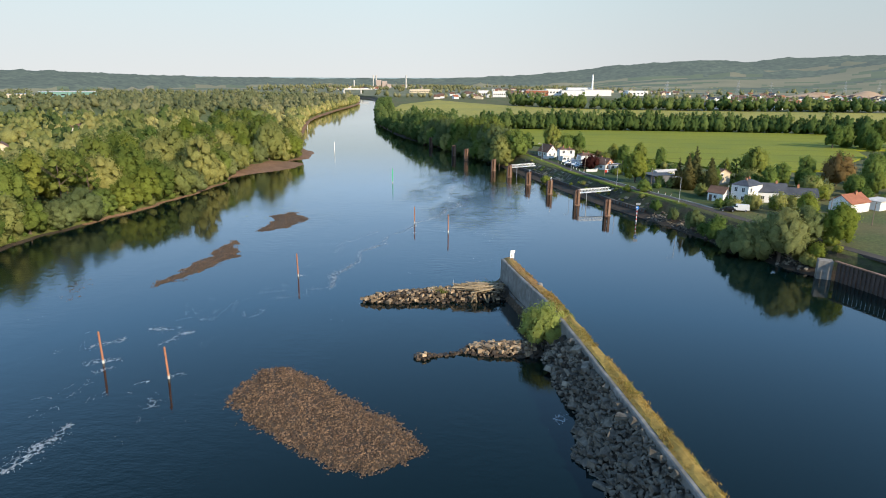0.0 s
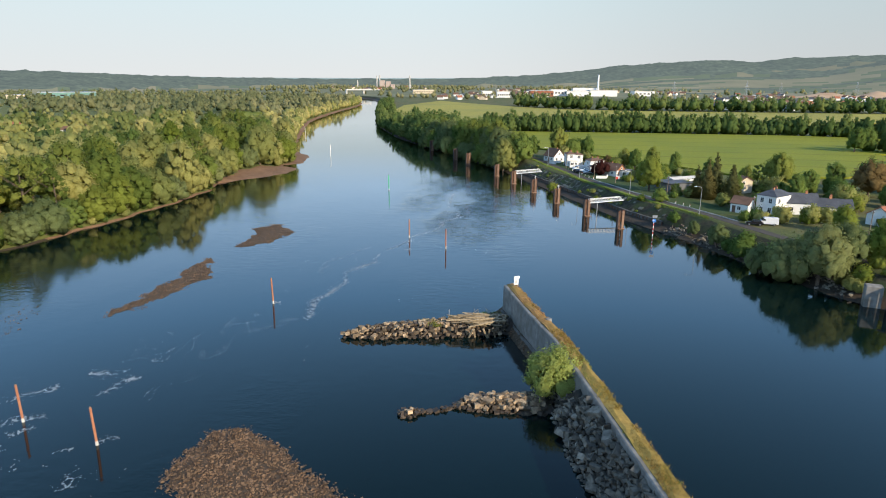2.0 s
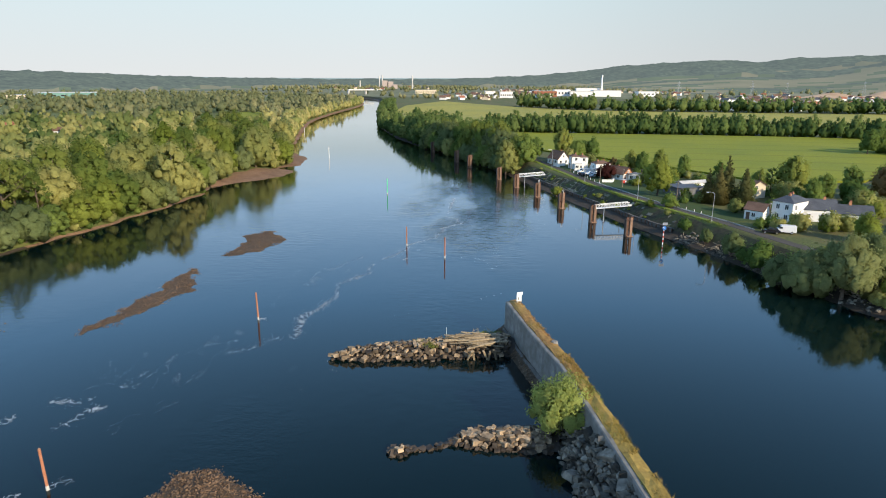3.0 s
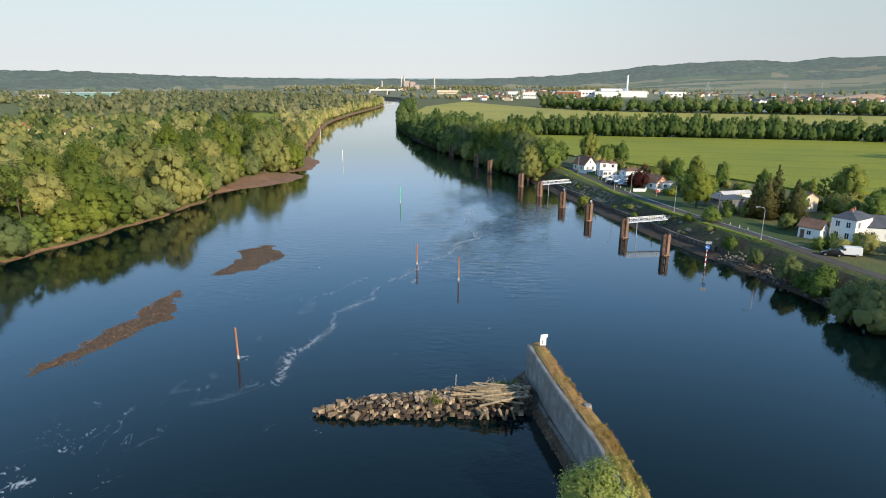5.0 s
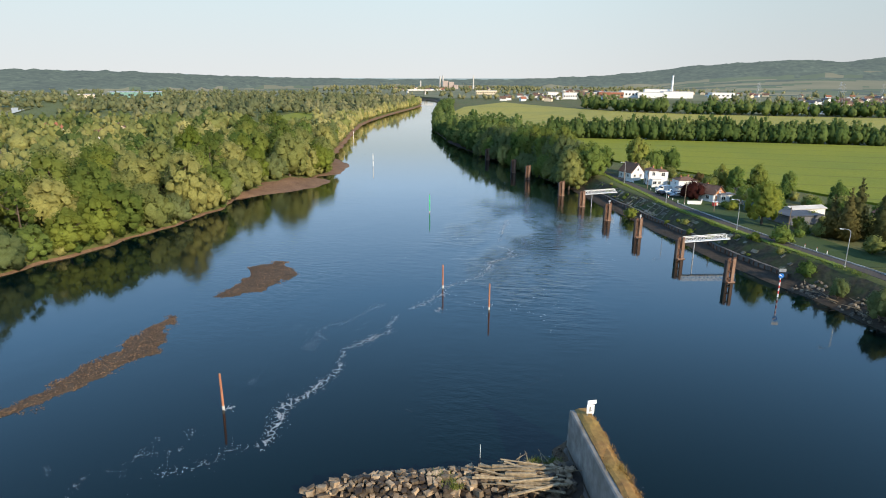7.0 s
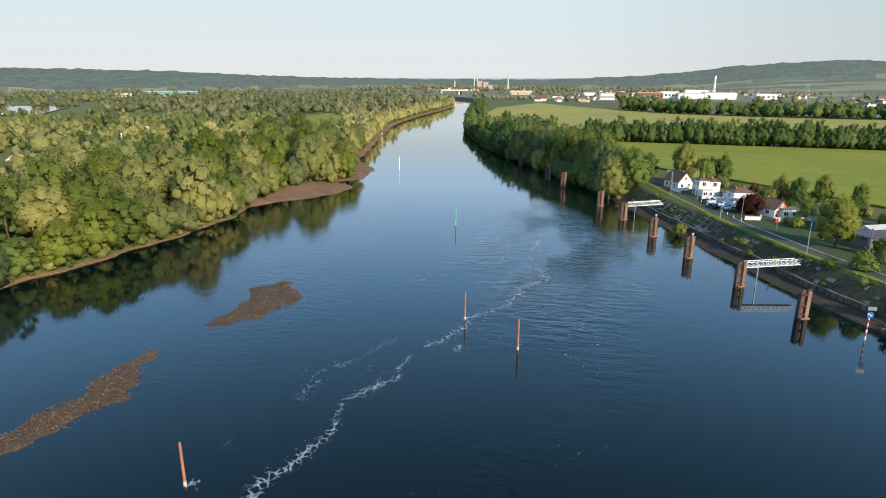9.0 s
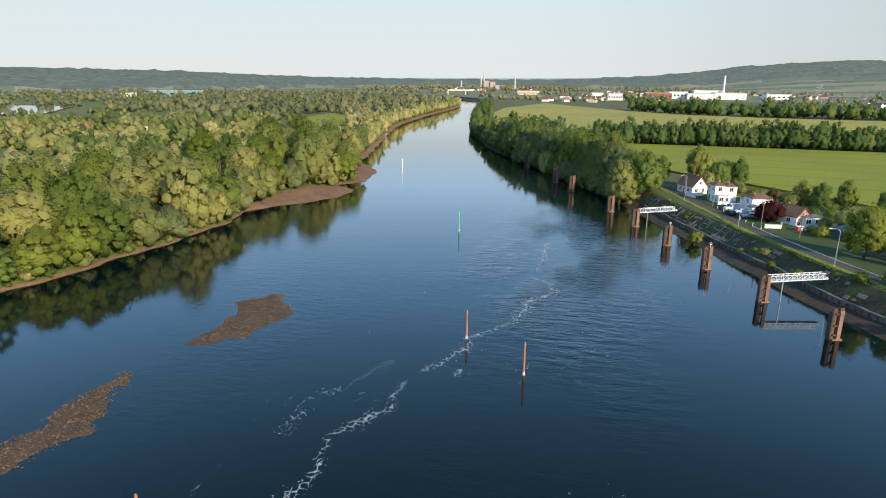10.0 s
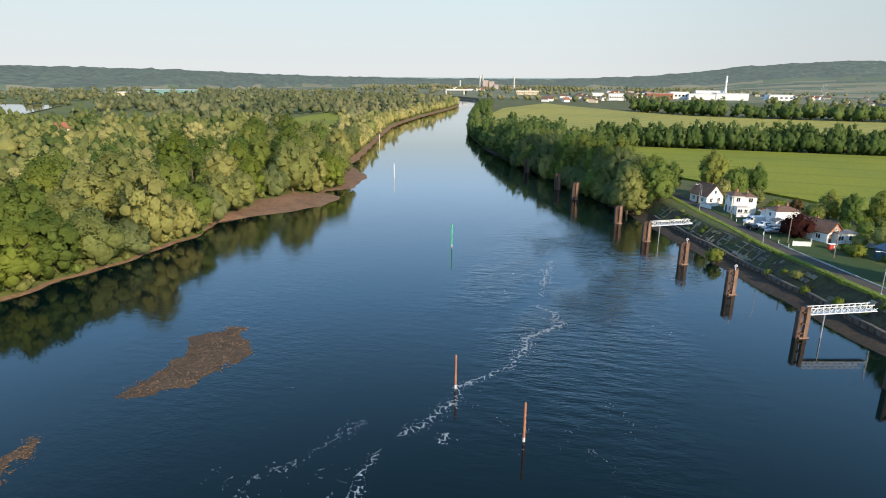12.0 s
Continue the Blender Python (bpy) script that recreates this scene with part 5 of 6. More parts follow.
def tone_of(x, y, rg):
    """Pale willows near the river, deeper greens behind them, with single trees that stand out."""
    d = float(left_x(y)) - x
    base = 0.72 if d < 95 + 30 * noise.noise((x * 0.01, y * 0.01, 4.0)) else 0.36
    return min(1, max(0, base + 0.45 * noise.noise((x * 0.014, y * 0.014, 7.0)) + rg.choice((-0.42, -0.2, -0.1, 0, 0.1, 0.15, 0.3))))


rg = random.Random(77)


def low_before_lake(x, y):
    """Young trees stand low before the lake and before the meadow."""
    if -620 < x < -380 and 400 < y < 610 and x < -0.72 * y:
        return 0.5
    return 0.55 if 430 < y < 560 and -225 < x < -160 else 1.0


near_spots = [(x, y, 2.0, rg.uniform(0.75, 1.35) * low_before_lake(x, y), tone_of(x, y, rg)) for x, y in scatter(14000, 90, 340, lambda r: 9.3, left_wood, rg)]
next_spots = [(x, y, 1.6, rg.choice((0.6, 0.8, 1.0, 1.15, 1.4)) * low_before_lake(x, y), tone_of(x, y, rg)) for x, y in scatter(12000, 340, 560, lambda r: 9.2, left_wood, rg)]
woods("woodland", "floodplain wood with scattered pale willows", next_spots, WOODS, 60, 0.6, 1, 150, 11)
near_spots += [(float(left_x(y)) - 4 - rg.uniform(0, 4), float(y), 1.0, rg.uniform(0.6, 1.05), tone_of(-150, y, rg)) for y in np.arange(436, 1100, 4.5)]
woods("woodland", "mixed olive and grey-green floodplain wood", near_spots, WOODS, 130, 0.5, 1, 100, 14)
mid_spots = [(x, y, 2.0, rg.choice((0.5, 0.7, 0.85, 1.05, 1.4)), tone_of(x, y, rg)) for x, y in scatter(7000, 560, 1100, lambda r: 11.0, left_wood, rg)]
woods("woodland", "distant mixed floodplain wood across the river", mid_spots, HAZED_WOODS, 22, 0.7, 1, 200, 9)
far_spots = [(x, y, 1.5, rg.uniform(0.7, 1.25), tone_of(x, y, rg)) for x, y in scatter(13000, 1100, 2700, lambda r: 15.0, lambda x, y: x < float(left_x(y)) - 6 and not (-810 < x < -690 and 1110 < y < 1215)
             and math.hypot(x, y) < (1750 if x < -0.25 * y else 2700) and noise.noise((x * 0.006, y * 0.006, 3.0)) > -0.3, rg)]
woods("woodland", "far hazy belt of trees", far_spots, HAZED_WOODS, 5, 1.4, 1, 300, 5)


def right_wood(x, y):
    d = x - float(right_x(y))
    if d < 4:
        return False
    if 470 < y < 1050:                                                      # strip along the bank
        w = 30 if y < 560 else 20
        if d < w:
            return True
    if 430 < y < 560 and x < 30 and d < 60:
        return True
    if 60 < x < 620 and 0 < y - np.interp(x, [60, 115, 180, 260, 620], [884, 826, 800, 788, 760]) < 46:          # second tree line
        return True
    if x > 330 and 520 < y < 600:
        return noise.noise((x * 0.012, y * 0.012, 5)) > 0.12
    if y > 1050:
        return noise.noise((x * 0.006, y * 0.006, 5)) > (0.12 if y < 1900 else -0.1) and not (170 < x < 460 and 1330 < y < 1620)
    return False


woods("woodland", "tall green tree line between the two fields", hedge_row, DARK_WOODS, 210, 0.55, 1, 600, 15, 0.8, (1.05, 1.3))
woods("woodland", "dark wood between the river bank and the field", right_belt, DARK_WOODS, 200, 0.5, 1, 700, 14, 0.76)
r_spots = [(x, y, 4.0, rg.uniform(0.75, 1.1) * (1.3 if 760 < y < 930 and 60 < x < 620 else 0.75 if y > 560 else 0.95), tone_of(x, y, rg) * 0.8) for x, y in scatter(16000, 380, 1080, lambda r: 8.0, right_wood, rg)]
r_spots += [(float(right_x(y)) + 1 + rg.uniform(0, 3), float(y), -0.6, rg.uniform(0.55, 0.9), rg.random()) for y in np.arange(396, 1050, 4.5)]
woods("woodland", "dark green riverside wood and field hedges", r_spots, DARK_WOODS, 44, 0.75, 1, 400, 10, 0.84, (0.85, 1.1))
rf_spots = [(x, y, 4.0, rg.uniform(0.8, 1.4), tone_of(x, y, rg)) for x, y in scatter(7000, 1080, 2900, lambda r: 14.0, right_wood, rg)]
woods("woodland", "far scattered trees among the houses of the plain", rf_spots, HAZED_WOODS, 5, 1.4, 1, 500, 5)

# ---- distant hills ----
def hill_sheet(name, table, material, label, bump, seed, rows=54, field=None):
    """Land rising from a base ring over the forest's foot to a crest; table: azimuth, base r, foot r, foot z, crest r, crest slope seen from the eye."""
    T = np.array(table, float)
    az = np.arange(-85, 85.01, 0.4)
    cols = [np.interp(az, T[:, 0], T[:, k]) for k in range(1, 6)]
    V, F, M = [], [], []
    for i in range(rows):
        t = i / (rows - 1)
        for a, rb, rf, zf, rc, slope in zip(az, *cols):
            if t < 0.3:
                q = t / 0.3
                r, z = rb + (rf - rb) * q, 4.0 + (zf - 4.0) * q ** 1.3
            else:
                q = (t - 0.3) / 0.7
                zc = 42.7 + rc * math.tan(radians(slope))
                r, z = rf + (rc - rf) * q, zf + (zc - 6 - zf) * (1 - (1 - q) ** 1.6)
            x, y = r * math.sin(radians(a)), r * math.cos(radians(a))
            tree = (8 + 1.6 * bump * noise.noise((x * 0.011, y * 0.011, seed)) + bump * noise.noise((x * 0.035, y * 0.035, seed))) * min(1.0, max(0.0, (t - 0.29) * 60)) if bump else 0.0
            V.append((x, y, z + tree - (12 if i == 0 else 0)))
    n = len(az)
    for i in range(rows - 1):
        for j in range(n - 1):
            F.append((i * n + j, i * n + j + 1, (i + 1) * n + j + 1, (i + 1) * n + j))
            c = (Vector(V[i * n + j]) + Vector(V[(i + 1) * n + j + 1])) / 2
            strip_n = noise.noise((c.x * 0.0012, c.y * 0.0085, 4)) + 0.6 * noise.noise((c.x * 0.004, c.y * 0.016, 2))
            M.append(0 if i / (rows - 1) >= 0.29 and not (az[j] > 24 and i / (rows - 1) < 0.42 and strip_n > 0.12) else (1 if strip_n > 0.0 else 2 if strip_n > -0.3 else 0))
    ob = mesh_ob(name, V, F, material, True)
    if field:
        for m in field:
            ob.data.materials.append(m)
        ob.data.polygons.foreach_set("material_index", M)
    return tagged(ob, label, "hills", kind="structure")


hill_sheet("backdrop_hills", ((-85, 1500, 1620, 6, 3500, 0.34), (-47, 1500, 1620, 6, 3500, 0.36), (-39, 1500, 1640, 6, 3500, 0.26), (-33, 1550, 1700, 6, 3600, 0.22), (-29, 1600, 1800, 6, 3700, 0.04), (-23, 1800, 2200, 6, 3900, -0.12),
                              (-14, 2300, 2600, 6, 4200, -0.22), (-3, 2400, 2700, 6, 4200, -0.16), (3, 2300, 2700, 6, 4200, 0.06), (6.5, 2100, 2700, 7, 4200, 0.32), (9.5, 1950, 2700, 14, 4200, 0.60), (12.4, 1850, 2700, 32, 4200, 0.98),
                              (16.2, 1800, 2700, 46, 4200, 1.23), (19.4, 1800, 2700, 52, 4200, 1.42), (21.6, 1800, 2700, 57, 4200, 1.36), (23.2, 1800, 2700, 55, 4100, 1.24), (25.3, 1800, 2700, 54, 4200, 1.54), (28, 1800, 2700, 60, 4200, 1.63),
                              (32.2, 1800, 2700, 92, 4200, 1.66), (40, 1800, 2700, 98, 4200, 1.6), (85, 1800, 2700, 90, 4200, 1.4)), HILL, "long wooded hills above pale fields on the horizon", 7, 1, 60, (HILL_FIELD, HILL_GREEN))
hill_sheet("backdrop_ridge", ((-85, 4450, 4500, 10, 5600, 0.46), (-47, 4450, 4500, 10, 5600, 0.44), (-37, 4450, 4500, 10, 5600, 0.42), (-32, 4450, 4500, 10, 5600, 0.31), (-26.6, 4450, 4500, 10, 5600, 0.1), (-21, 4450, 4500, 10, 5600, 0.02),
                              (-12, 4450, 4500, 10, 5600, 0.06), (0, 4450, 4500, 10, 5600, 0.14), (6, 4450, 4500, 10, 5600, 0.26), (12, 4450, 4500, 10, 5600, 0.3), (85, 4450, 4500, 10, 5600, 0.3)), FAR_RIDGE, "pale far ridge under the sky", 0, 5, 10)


# ---- fields ----
def crop(name, pts, z, material, label):
    ob = mesh_ob(name, [(x, y, z) for x, y in pts] + [(x, y, z - 1.2) for x, y in pts], [list(range(len(pts)))] + [(i, i + len(pts), (i + 1) % len(pts) + len(pts), (i + 1) % len(pts)) for i in range(len(pts))], material)
    return tagged(ob, label, "field", kind="structure")


crop("field_green", [(22, 392), (30, 372), (50, 345), (62, 333), (84, 305), (112, 262), (150, 268), (200, 320), (212, 350), (260, 356), (330, 400), (330, 440), (250, 455), (150, 466), (20, 474)], ROAD_Z + 0.75, WHEAT, "broad field of young green wheat")
crop("field_pale", [(-72, 640), (20, 560), (60, 535), (330, 505), (330, 600), (620, 600), (620, 752), (260, 782), (180, 795), (115, 822), (62, 880), (-10, 1000), (-52, 1090), (-95, 900), (-92, 760)], ROAD_Z + 0.6, BARLEY, "pale yellow-green barley field with tractor lines")
crop("meadow", [(-172, 500), (-190, 560), (-212, 640), (-236, 725), (-262, 735), (-258, 650), (-232, 560), (-205, 495)], 4.6, WHEAT, "small green meadow among the trees")
crop("lake", [(-540, 560), (-500, 590), (-600, 745), (-700, 735), (-900, 640), (-700, 560)], 4.7, WATER, "pale still lake beyond the woods")

# ---- riverside road ----
ROAD = np.array([(372, 6), (345, 20), (330, 26.5), (315, 31), (295, 35), (278, 39.1), (261, 42.4), (252, 44.9), (244, 47.8), (232.5, 51.4), (224.5, 54.4), (214.5, 58), (204, 62.8), (194, 67), (186, 69.8), (173, 74), (160, 79), (148, 83), (130, 90), (100, 101), (0, 138)])[::-1]


def road_x(y):
    return float(np.interp(y, ROAD[:, 0], ROAD[:, 1]))


def ribbon(name, y0, y1, u0, u1, z0, z1, material, label, category, step=2.5):
    V, F = [], []
    ys = np.arange(y0, y1 + 0.1, step)
    for y in ys:
        x = road_x(y)
        V += [(x + u0, y, z0), (x + u0, y, z1), (x + u1, y, z1), (x + u1, y, z0)]
    for i in range(len(ys) - 1):
        for k in range(3):
            a = i * 4 + k
            F.append((a, a + 1, a + 5, a + 4))
    return tagged(mesh_ob(name, V, F, material), label, category, kind="structure")


ribbon("road", 0, 372, 0.6, 3.9, ROAD_Z - 0.5, ROAD_Z + 0.06, ASPHALT, "narrow worn asphalt riverside road", "road")
ribbon("verge", 196, 330, -1.0, 0.55, ROAD_Z - 1.0, ROAD_Z + 0.18, VERGE, "bright grass verge beside the road", "verge")
ribbon("kerb", 186, 262, 3.95, 4.2, ROAD_Z - 0.4, ROAD_Z + 0.28, CONCRETE_PALE_OLD, "low pale concrete kerb wall along the road", "kerb")
ribbon("lawn", 196, 318, 4.3, 16, ROAD_Z - 0.4, ROAD_Z + 0.09, LAWN, "mown green lawn in front of the houses", "lawn")
tufts("verge_grass", [(road_x(y) + random.Random(int(y * 97)).uniform(-1.6, 0.5), y, ROAD_Z - 0.2) for y in np.arange(190, 325, 0.14)], VERGE, random.Random(4), None, 0.4, 0.9, 7)
tagged(bpy.data.objects["verge_grass"], "long bright grass growing on the road verge", "grass")

# ---- sheet-pile retaining wall at the bank's foot, with ribs ----
retain = thing("retaining_wall", pose(0, 0, 0), "low ribbed retaining wall with a rail along the embankment foot", "retaining wall", kind="structure")
ys = list(np.arange(200, 303, 1.6))
V, F = [], []
for y in ys:
    x = float(right_x(y)) + 5.0
    V += [(x - 0.12, y, -0.5), (x - 0.12, y, 1.75), (x + 0.35, y, 1.75), (x + 0.35, y, -0.5)]
for i in range(len(ys) - 1):
    for k in range(3):
        F.append((i * 4 + k, i * 4 + k + 1, i * 4 + k + 5, i * 4 + k + 4))
ob = mesh_ob("wall", V, F, LOW_WALL)
ob.parent = retain
V, F = [], []
for y in ys:
    x = float(right_x(y)) + 5.0
    V += [(x - 0.3, y, 1.75), (x - 0.3, y, 1.95), (x + 0.45, y, 1.95), (x + 0.45, y, 1.75)]
for i in range(len(ys) - 1):
    for k in range(4):
        F.append((i * 4 + k, i * 4 + (k + 1) % 4, i * 4 + (k + 1) % 4 + 4, i * 4 + k + 4))
ob = mesh_ob("coping", V, F, LOW_WALL)
ob.parent = retain
bm = bmesh.new()
box(bm, (0, 0, 0), (0.28, 0.26, 1.5))
rib = part("rib", bm, RUST, retain)
rib.location = (float(right_x(200)) + 4.75, 200, 1.0)
for y in ys[1:]:
    r = new("rib", rib.data)
    r.parent = retain
    r.location = (float(right_x(y)) + 4.75, y, 1.0)

# concrete lattice and slabs on the slope
SLOPE_SLAB = mat('mossy_slab', (0.10, 0.095, 0.075), (0.20, 0.185, 0.155), 1.2, 0.5, 0.95, 0.4, rnd=0.4, dirt=(0.09, 0.10, 0.04), dirt_amount=0.9)
lattice = thing("slope_paving", pose(0, 0, 0), "broken concrete lattice and slabs half buried in the grassy slope", "paving", kind="structure")
rng = random.Random(14)


def slope_z(u):
    return float(np.interp(u, [5.1, 9.6, 10.6], [1.5, 4.9, 5.2]))


for k in range(60):
    y = 202 + k * 1.6
    if rng.random() < 0.25:
        continue
    x = float(right_x(y))
    for u in (6.2, 7.4, 8.6):
        if rng.random() < 0.62:
            continue
        box_part("slab", (x + u, y, slope_z(u) - 0.03), (rng.uniform(0.7, 1.4), rng.uniform(0.9, 2.4), 0.16), SLOPE_SLAB, lattice, rz=17 + rng.gauss(0, 9), ry=-37 + rng.gauss(0, 4), bevel=0.03)
for k in range(17):                                             # sloping ladder of concrete strips
    y = 252 + k * 3.1
    x = float(right_x(y))
    if k % 5 != 4:
        box_part("strip", (x + 7.6, y + 0.4, slope_z(7.6) + 0.05), (4.3, 0.26, 0.18), SLOPE_SLAB, lattice, rz=24 + rng.gauss(0, 3), ry=-37, bevel=0.02)
    for u in (6.2, 7.7, 9.1):
        if rng.random() < 0.72:
            box_part("strip", (x + u - 0.45, y + 1.55, slope_z(u) + 0.03), (0.26, 2.9, 0.18), SLOPE_SLAB, lattice, rz=17 + rng.gauss(0, 2), ry=-37, bevel=0.02)
rng = random.Random(15)
riprap = thing("riprap", pose(0, 0, 0), "pale broken stones and driftwood along the river's edge", "riprap")
spots = []
for k in range(420):
    y = rng.uniform(137, 197)
    d = rng.uniform(0.8, 6.0)
    x = float(right_x(y)) + d
    if noise.noise((x * 0.2, y * 0.2, 3)) > -0.1:
        spots.append((x, y, float(land_z(x, y)) + 0.1, rng.uniform(0.3, 0.8)))
heap(riprap, "block", spots, BLOCKS, rng)
for k in range(40):
    y = rng.uniform(145, 196)
    x = float(right_x(y)) + rng.uniform(1.5, 5)
    a = rng.gauss(2.0, 0.7)
    ln = rng.uniform(1.5, 4)
    z = float(land_z(x, y)) + 0.3
    rod_part("branch", (x, y, z), (x + ln * math.cos(a), y + ln * math.sin(a), z + rng.uniform(0, 0.8)), 0.09, DRIFTWOOD, riprap, 0.04, 6)


# ---- street furniture ----
def street_lamp(x, y, rz, h=8.0):
    p = thing("street_lamp", pose(x, y, ROAD_Z, 0, 0, rz), "tall grey street lamp with a curved arm", "street lamp", "street lamps")
    rod_part("post", (0, 0, 0), (0, 0, h - 0.6), 0.10, STEEL_GREY, p, 0.06, 10)
    bm = bmesh.new()
    pts = [(0, 0, h - 0.6), (0.15, 0, h - 0.25), (0.5, 0, h), (1.1, 0, h + 0.1), (1.6, 0, h + 0.08)]
    for a, b in zip(pts, pts[1:]):
        rod(bm, a, b, 0.05, 0.045, 8)
    part("arm", bm, STEEL_GREY, p)
    box_part("lamp_head", (1.8, 0, h + 0.04), (0.7, 0.26, 0.14), WHITE_PAINT, p, bevel=0.04)
    box_part("base", (0, 0, 0.15), (0.35, 0.35, 0.3), PALE_CONCRETE, p, bevel=0.03)
    return p


for x, y in ((29.3, 296.5), (42.3, 260.0), (53.5, 226), (66.6, 195.5), (14, 340)):
    street_lamp(road_x(y) + 0.1, y, 20 + (180 if y > 290 else 150))


def utility_pole(x, y, h=6.5):
    p = thing("utility_pole", pose(x, y, ROAD_Z), "weathered wooden utility pole with a crossarm", "utility pole", "utility poles")
    rod_part("pole", (0, 0, -0.2), (0.05, 0, h), 0.13, WOOD_POLE, p, 0.09, 9)
    box_part("crossarm", (0.05, 0, h - 0.35), (0.1, 0.9, 0.1), WOOD_POLE, p, rz=20)
    for s in (-0.38, 0, 0.38):
        rod_part("insulator", (0.05, s, h - 0.3), (0.05, s, h - 0.1), 0.04, WHITE_PAINT, p, seg=6)
    return p


for x, y in ((35.5, 303), (41.5, 287), (48.8, 262), (54.5, 250), (66.5, 226.5), (79, 190), (100, 172), (108, 166)):
    utility_pole(x, y)


def bollard(x, y, paint, label, group="road posts"):
    p = thing("road_post", pose(x, y, ROAD_Z), label, "road post", group)
    rod_part("post", (0, 0, 0), (0, 0, 0.85), 0.09, paint, p, 0.08, 8)
    rod_part("cap", (0, 0, 0.85), (0, 0, 0.98), 0.1, RED_PAINT if paint is WHITE_PAINT else paint, p, 0.03, 8)


for y in (205, 207.5, 210.5, 214, 219, 258, 262, 266, 269.5, 280, 284, 300):
    bollard(road_x(y) + 4.6, y, WHITE_PAINT, "short white roadside post")


# ---- houses ----
def window(parent, c, w, h, face, frame_mat=None):
    """A window in a wall face: 0 and 2 look along -y and +y, 1 and 3 along +x and -x."""
    rz = (0, 90, 180, 270)[face]
    bm = bmesh.new()
    for dx, dz, sx, sz in ((-w / 2, 0, 0.09, h + 0.09), (w / 2, 0, 0.09, h + 0.09), (0, h / 2, w + 0.09, 0.09), (0, -h / 2, w + 0.2, 0.1), (0, 0, 0.06, h)):
        box(bm, (dx, -0.03, dz), (sx, 0.12, sz))
    ob = part("window", bm, frame_mat or WHITE_PAINT, parent)
    ob.matrix_basis = pose(*c, 0, 0, rz)
    box_part("pane", (0, 0.0, 0), (w, 0.03, h), GLASS, ob)
    return ob


def house(x, y, rz, w, d, wall_h, roof_h, roof, walls, tiles, label, windows=(), chimneys=(), door=None, over=0.35, z=ROAD_Z, gable=None):
    """Ridge along local y. w across it, d along it. windows: (face, along, height, width, tall)."""
    hs = thing("house", pose(x, y, z, 0, 0, rz), label, "house", "houses")
    bm = bmesh.new()
    box(bm, (0, 0, wall_h / 2 - 0.2), (w, d, wall_h + 0.4))
    part("wall", bm, walls, hs)
    if roof == "gable":
        for s in (-1, 1):
            bm = bmesh.new()
            vs = [bm.verts.new(v) for v in ((-w / 2, s * d / 2, wall_h), (w / 2, s * d / 2, wall_h), (0, s * d / 2, wall_h + roof_h), (-w / 2, s * (d / 2 - 0.25), wall_h), (w / 2, s * (d / 2 - 0.25), wall_h), (0, s * (d / 2 - 0.25), wall_h + roof_h))]
            for f in ((0, 1, 2), (5, 4, 3), (0, 3, 4, 1), (1, 4, 5, 2), (2, 5, 3, 0)):
                bm.faces.new([vs[i] for i in f])
            part("gable", bm, gable or walls, hs)
        slope = math.atan2(roof_h, w / 2)
        ln = math.hypot(roof_h, w / 2) + over
        for s in (-1, 1):
            bm = bmesh.new()
            box(bm, (s * (w / 4 + over * math.cos(slope) / 2), 0, wall_h + roof_h / 2 - over * math.sin(slope) / 2 + 0.1), (ln, d + 2 * over, 0.18), ry=s * math.degrees(slope))
            part("roof", bm, tiles, hs)
        box_part("ridge", (0, 0, wall_h + roof_h + 0.16), (0.3, d + 2 * over, 0.14), tiles, hs, bevel=0.04)
    elif roof == "hip":
        bm = bmesh.new()
        o, k = over, min(w, d) * 0.36
        lo = [bm.verts.new(v) for v in ((-w / 2 - o, -d / 2 - o, wall_h), (w / 2 + o, -d / 2 - o, wall_h), (w / 2 + o, d / 2 + o, wall_h), (-w / 2 - o, d / 2 + o, wall_h))]
        up = [bm.verts.new(v) for v in ((-w / 2 + k, -d / 2 + k, wall_h + roof_h), (w / 2 - k, -d / 2 + k, wall_h + roof_h), (w / 2 - k, d / 2 - k, wall_h + roof_h), (-w / 2 + k, d / 2 - k, wall_h + roof_h))]
        bm.faces.new(lo[::-1])
        bm.faces.new(up)
        for i in range(4):
            bm.faces.new((lo[i], lo[(i + 1) % 4], up[(i + 1) % 4], up[i]))
        part("roof", bm, tiles, hs)
    else:
        box_part("roof", (0, 0, wall_h + roof_h / 2), (w + 2 * over, d + 2 * over, roof_h), tiles, hs, bevel=0.05)
    for face, along, zc, ww, hh in windows:
        c = {0: (along, -d / 2 - 0.02, zc), 2: (along, d / 2 + 0.02, zc), 1: (w / 2 + 0.02, along, zc), 3: (-w / 2 - 0.02, along, zc)}[face]
        window(hs, c, ww, hh, face)
    for cx, cy, top in chimneys:
        ch = box_part("chimney", (cx, cy, top / 2 + wall_h / 2), (0.45, 0.65, top - wall_h - 0.35), BRICK, hs)
        box_part("pot", (cx, cy, top - 0.05), (0.3, 0.3, 0.35), ROOF_RED, ch)
    if door:
        face, along = door
        c = {0: (along, -d / 2 - 0.03, 1.05), 3: (-w / 2 - 0.03, along, 1.05), 1: (w / 2 + 0.03, along, 1.05)}[face]
        dr = box_part("door", c, (0.95, 0.1, 2.1) if face == 0 else (0.1, 0.95, 2.1), ROOF_BROWN, hs, bevel=0.02)
        box_part("handle", (c[0] + (0.3 if face == 0 else -0.08), c[1] - (0.08 if face == 0 else -0.3), 1.0), (0.06, 0.06, 0.12), STEEL_GREY, dr)
    return hs


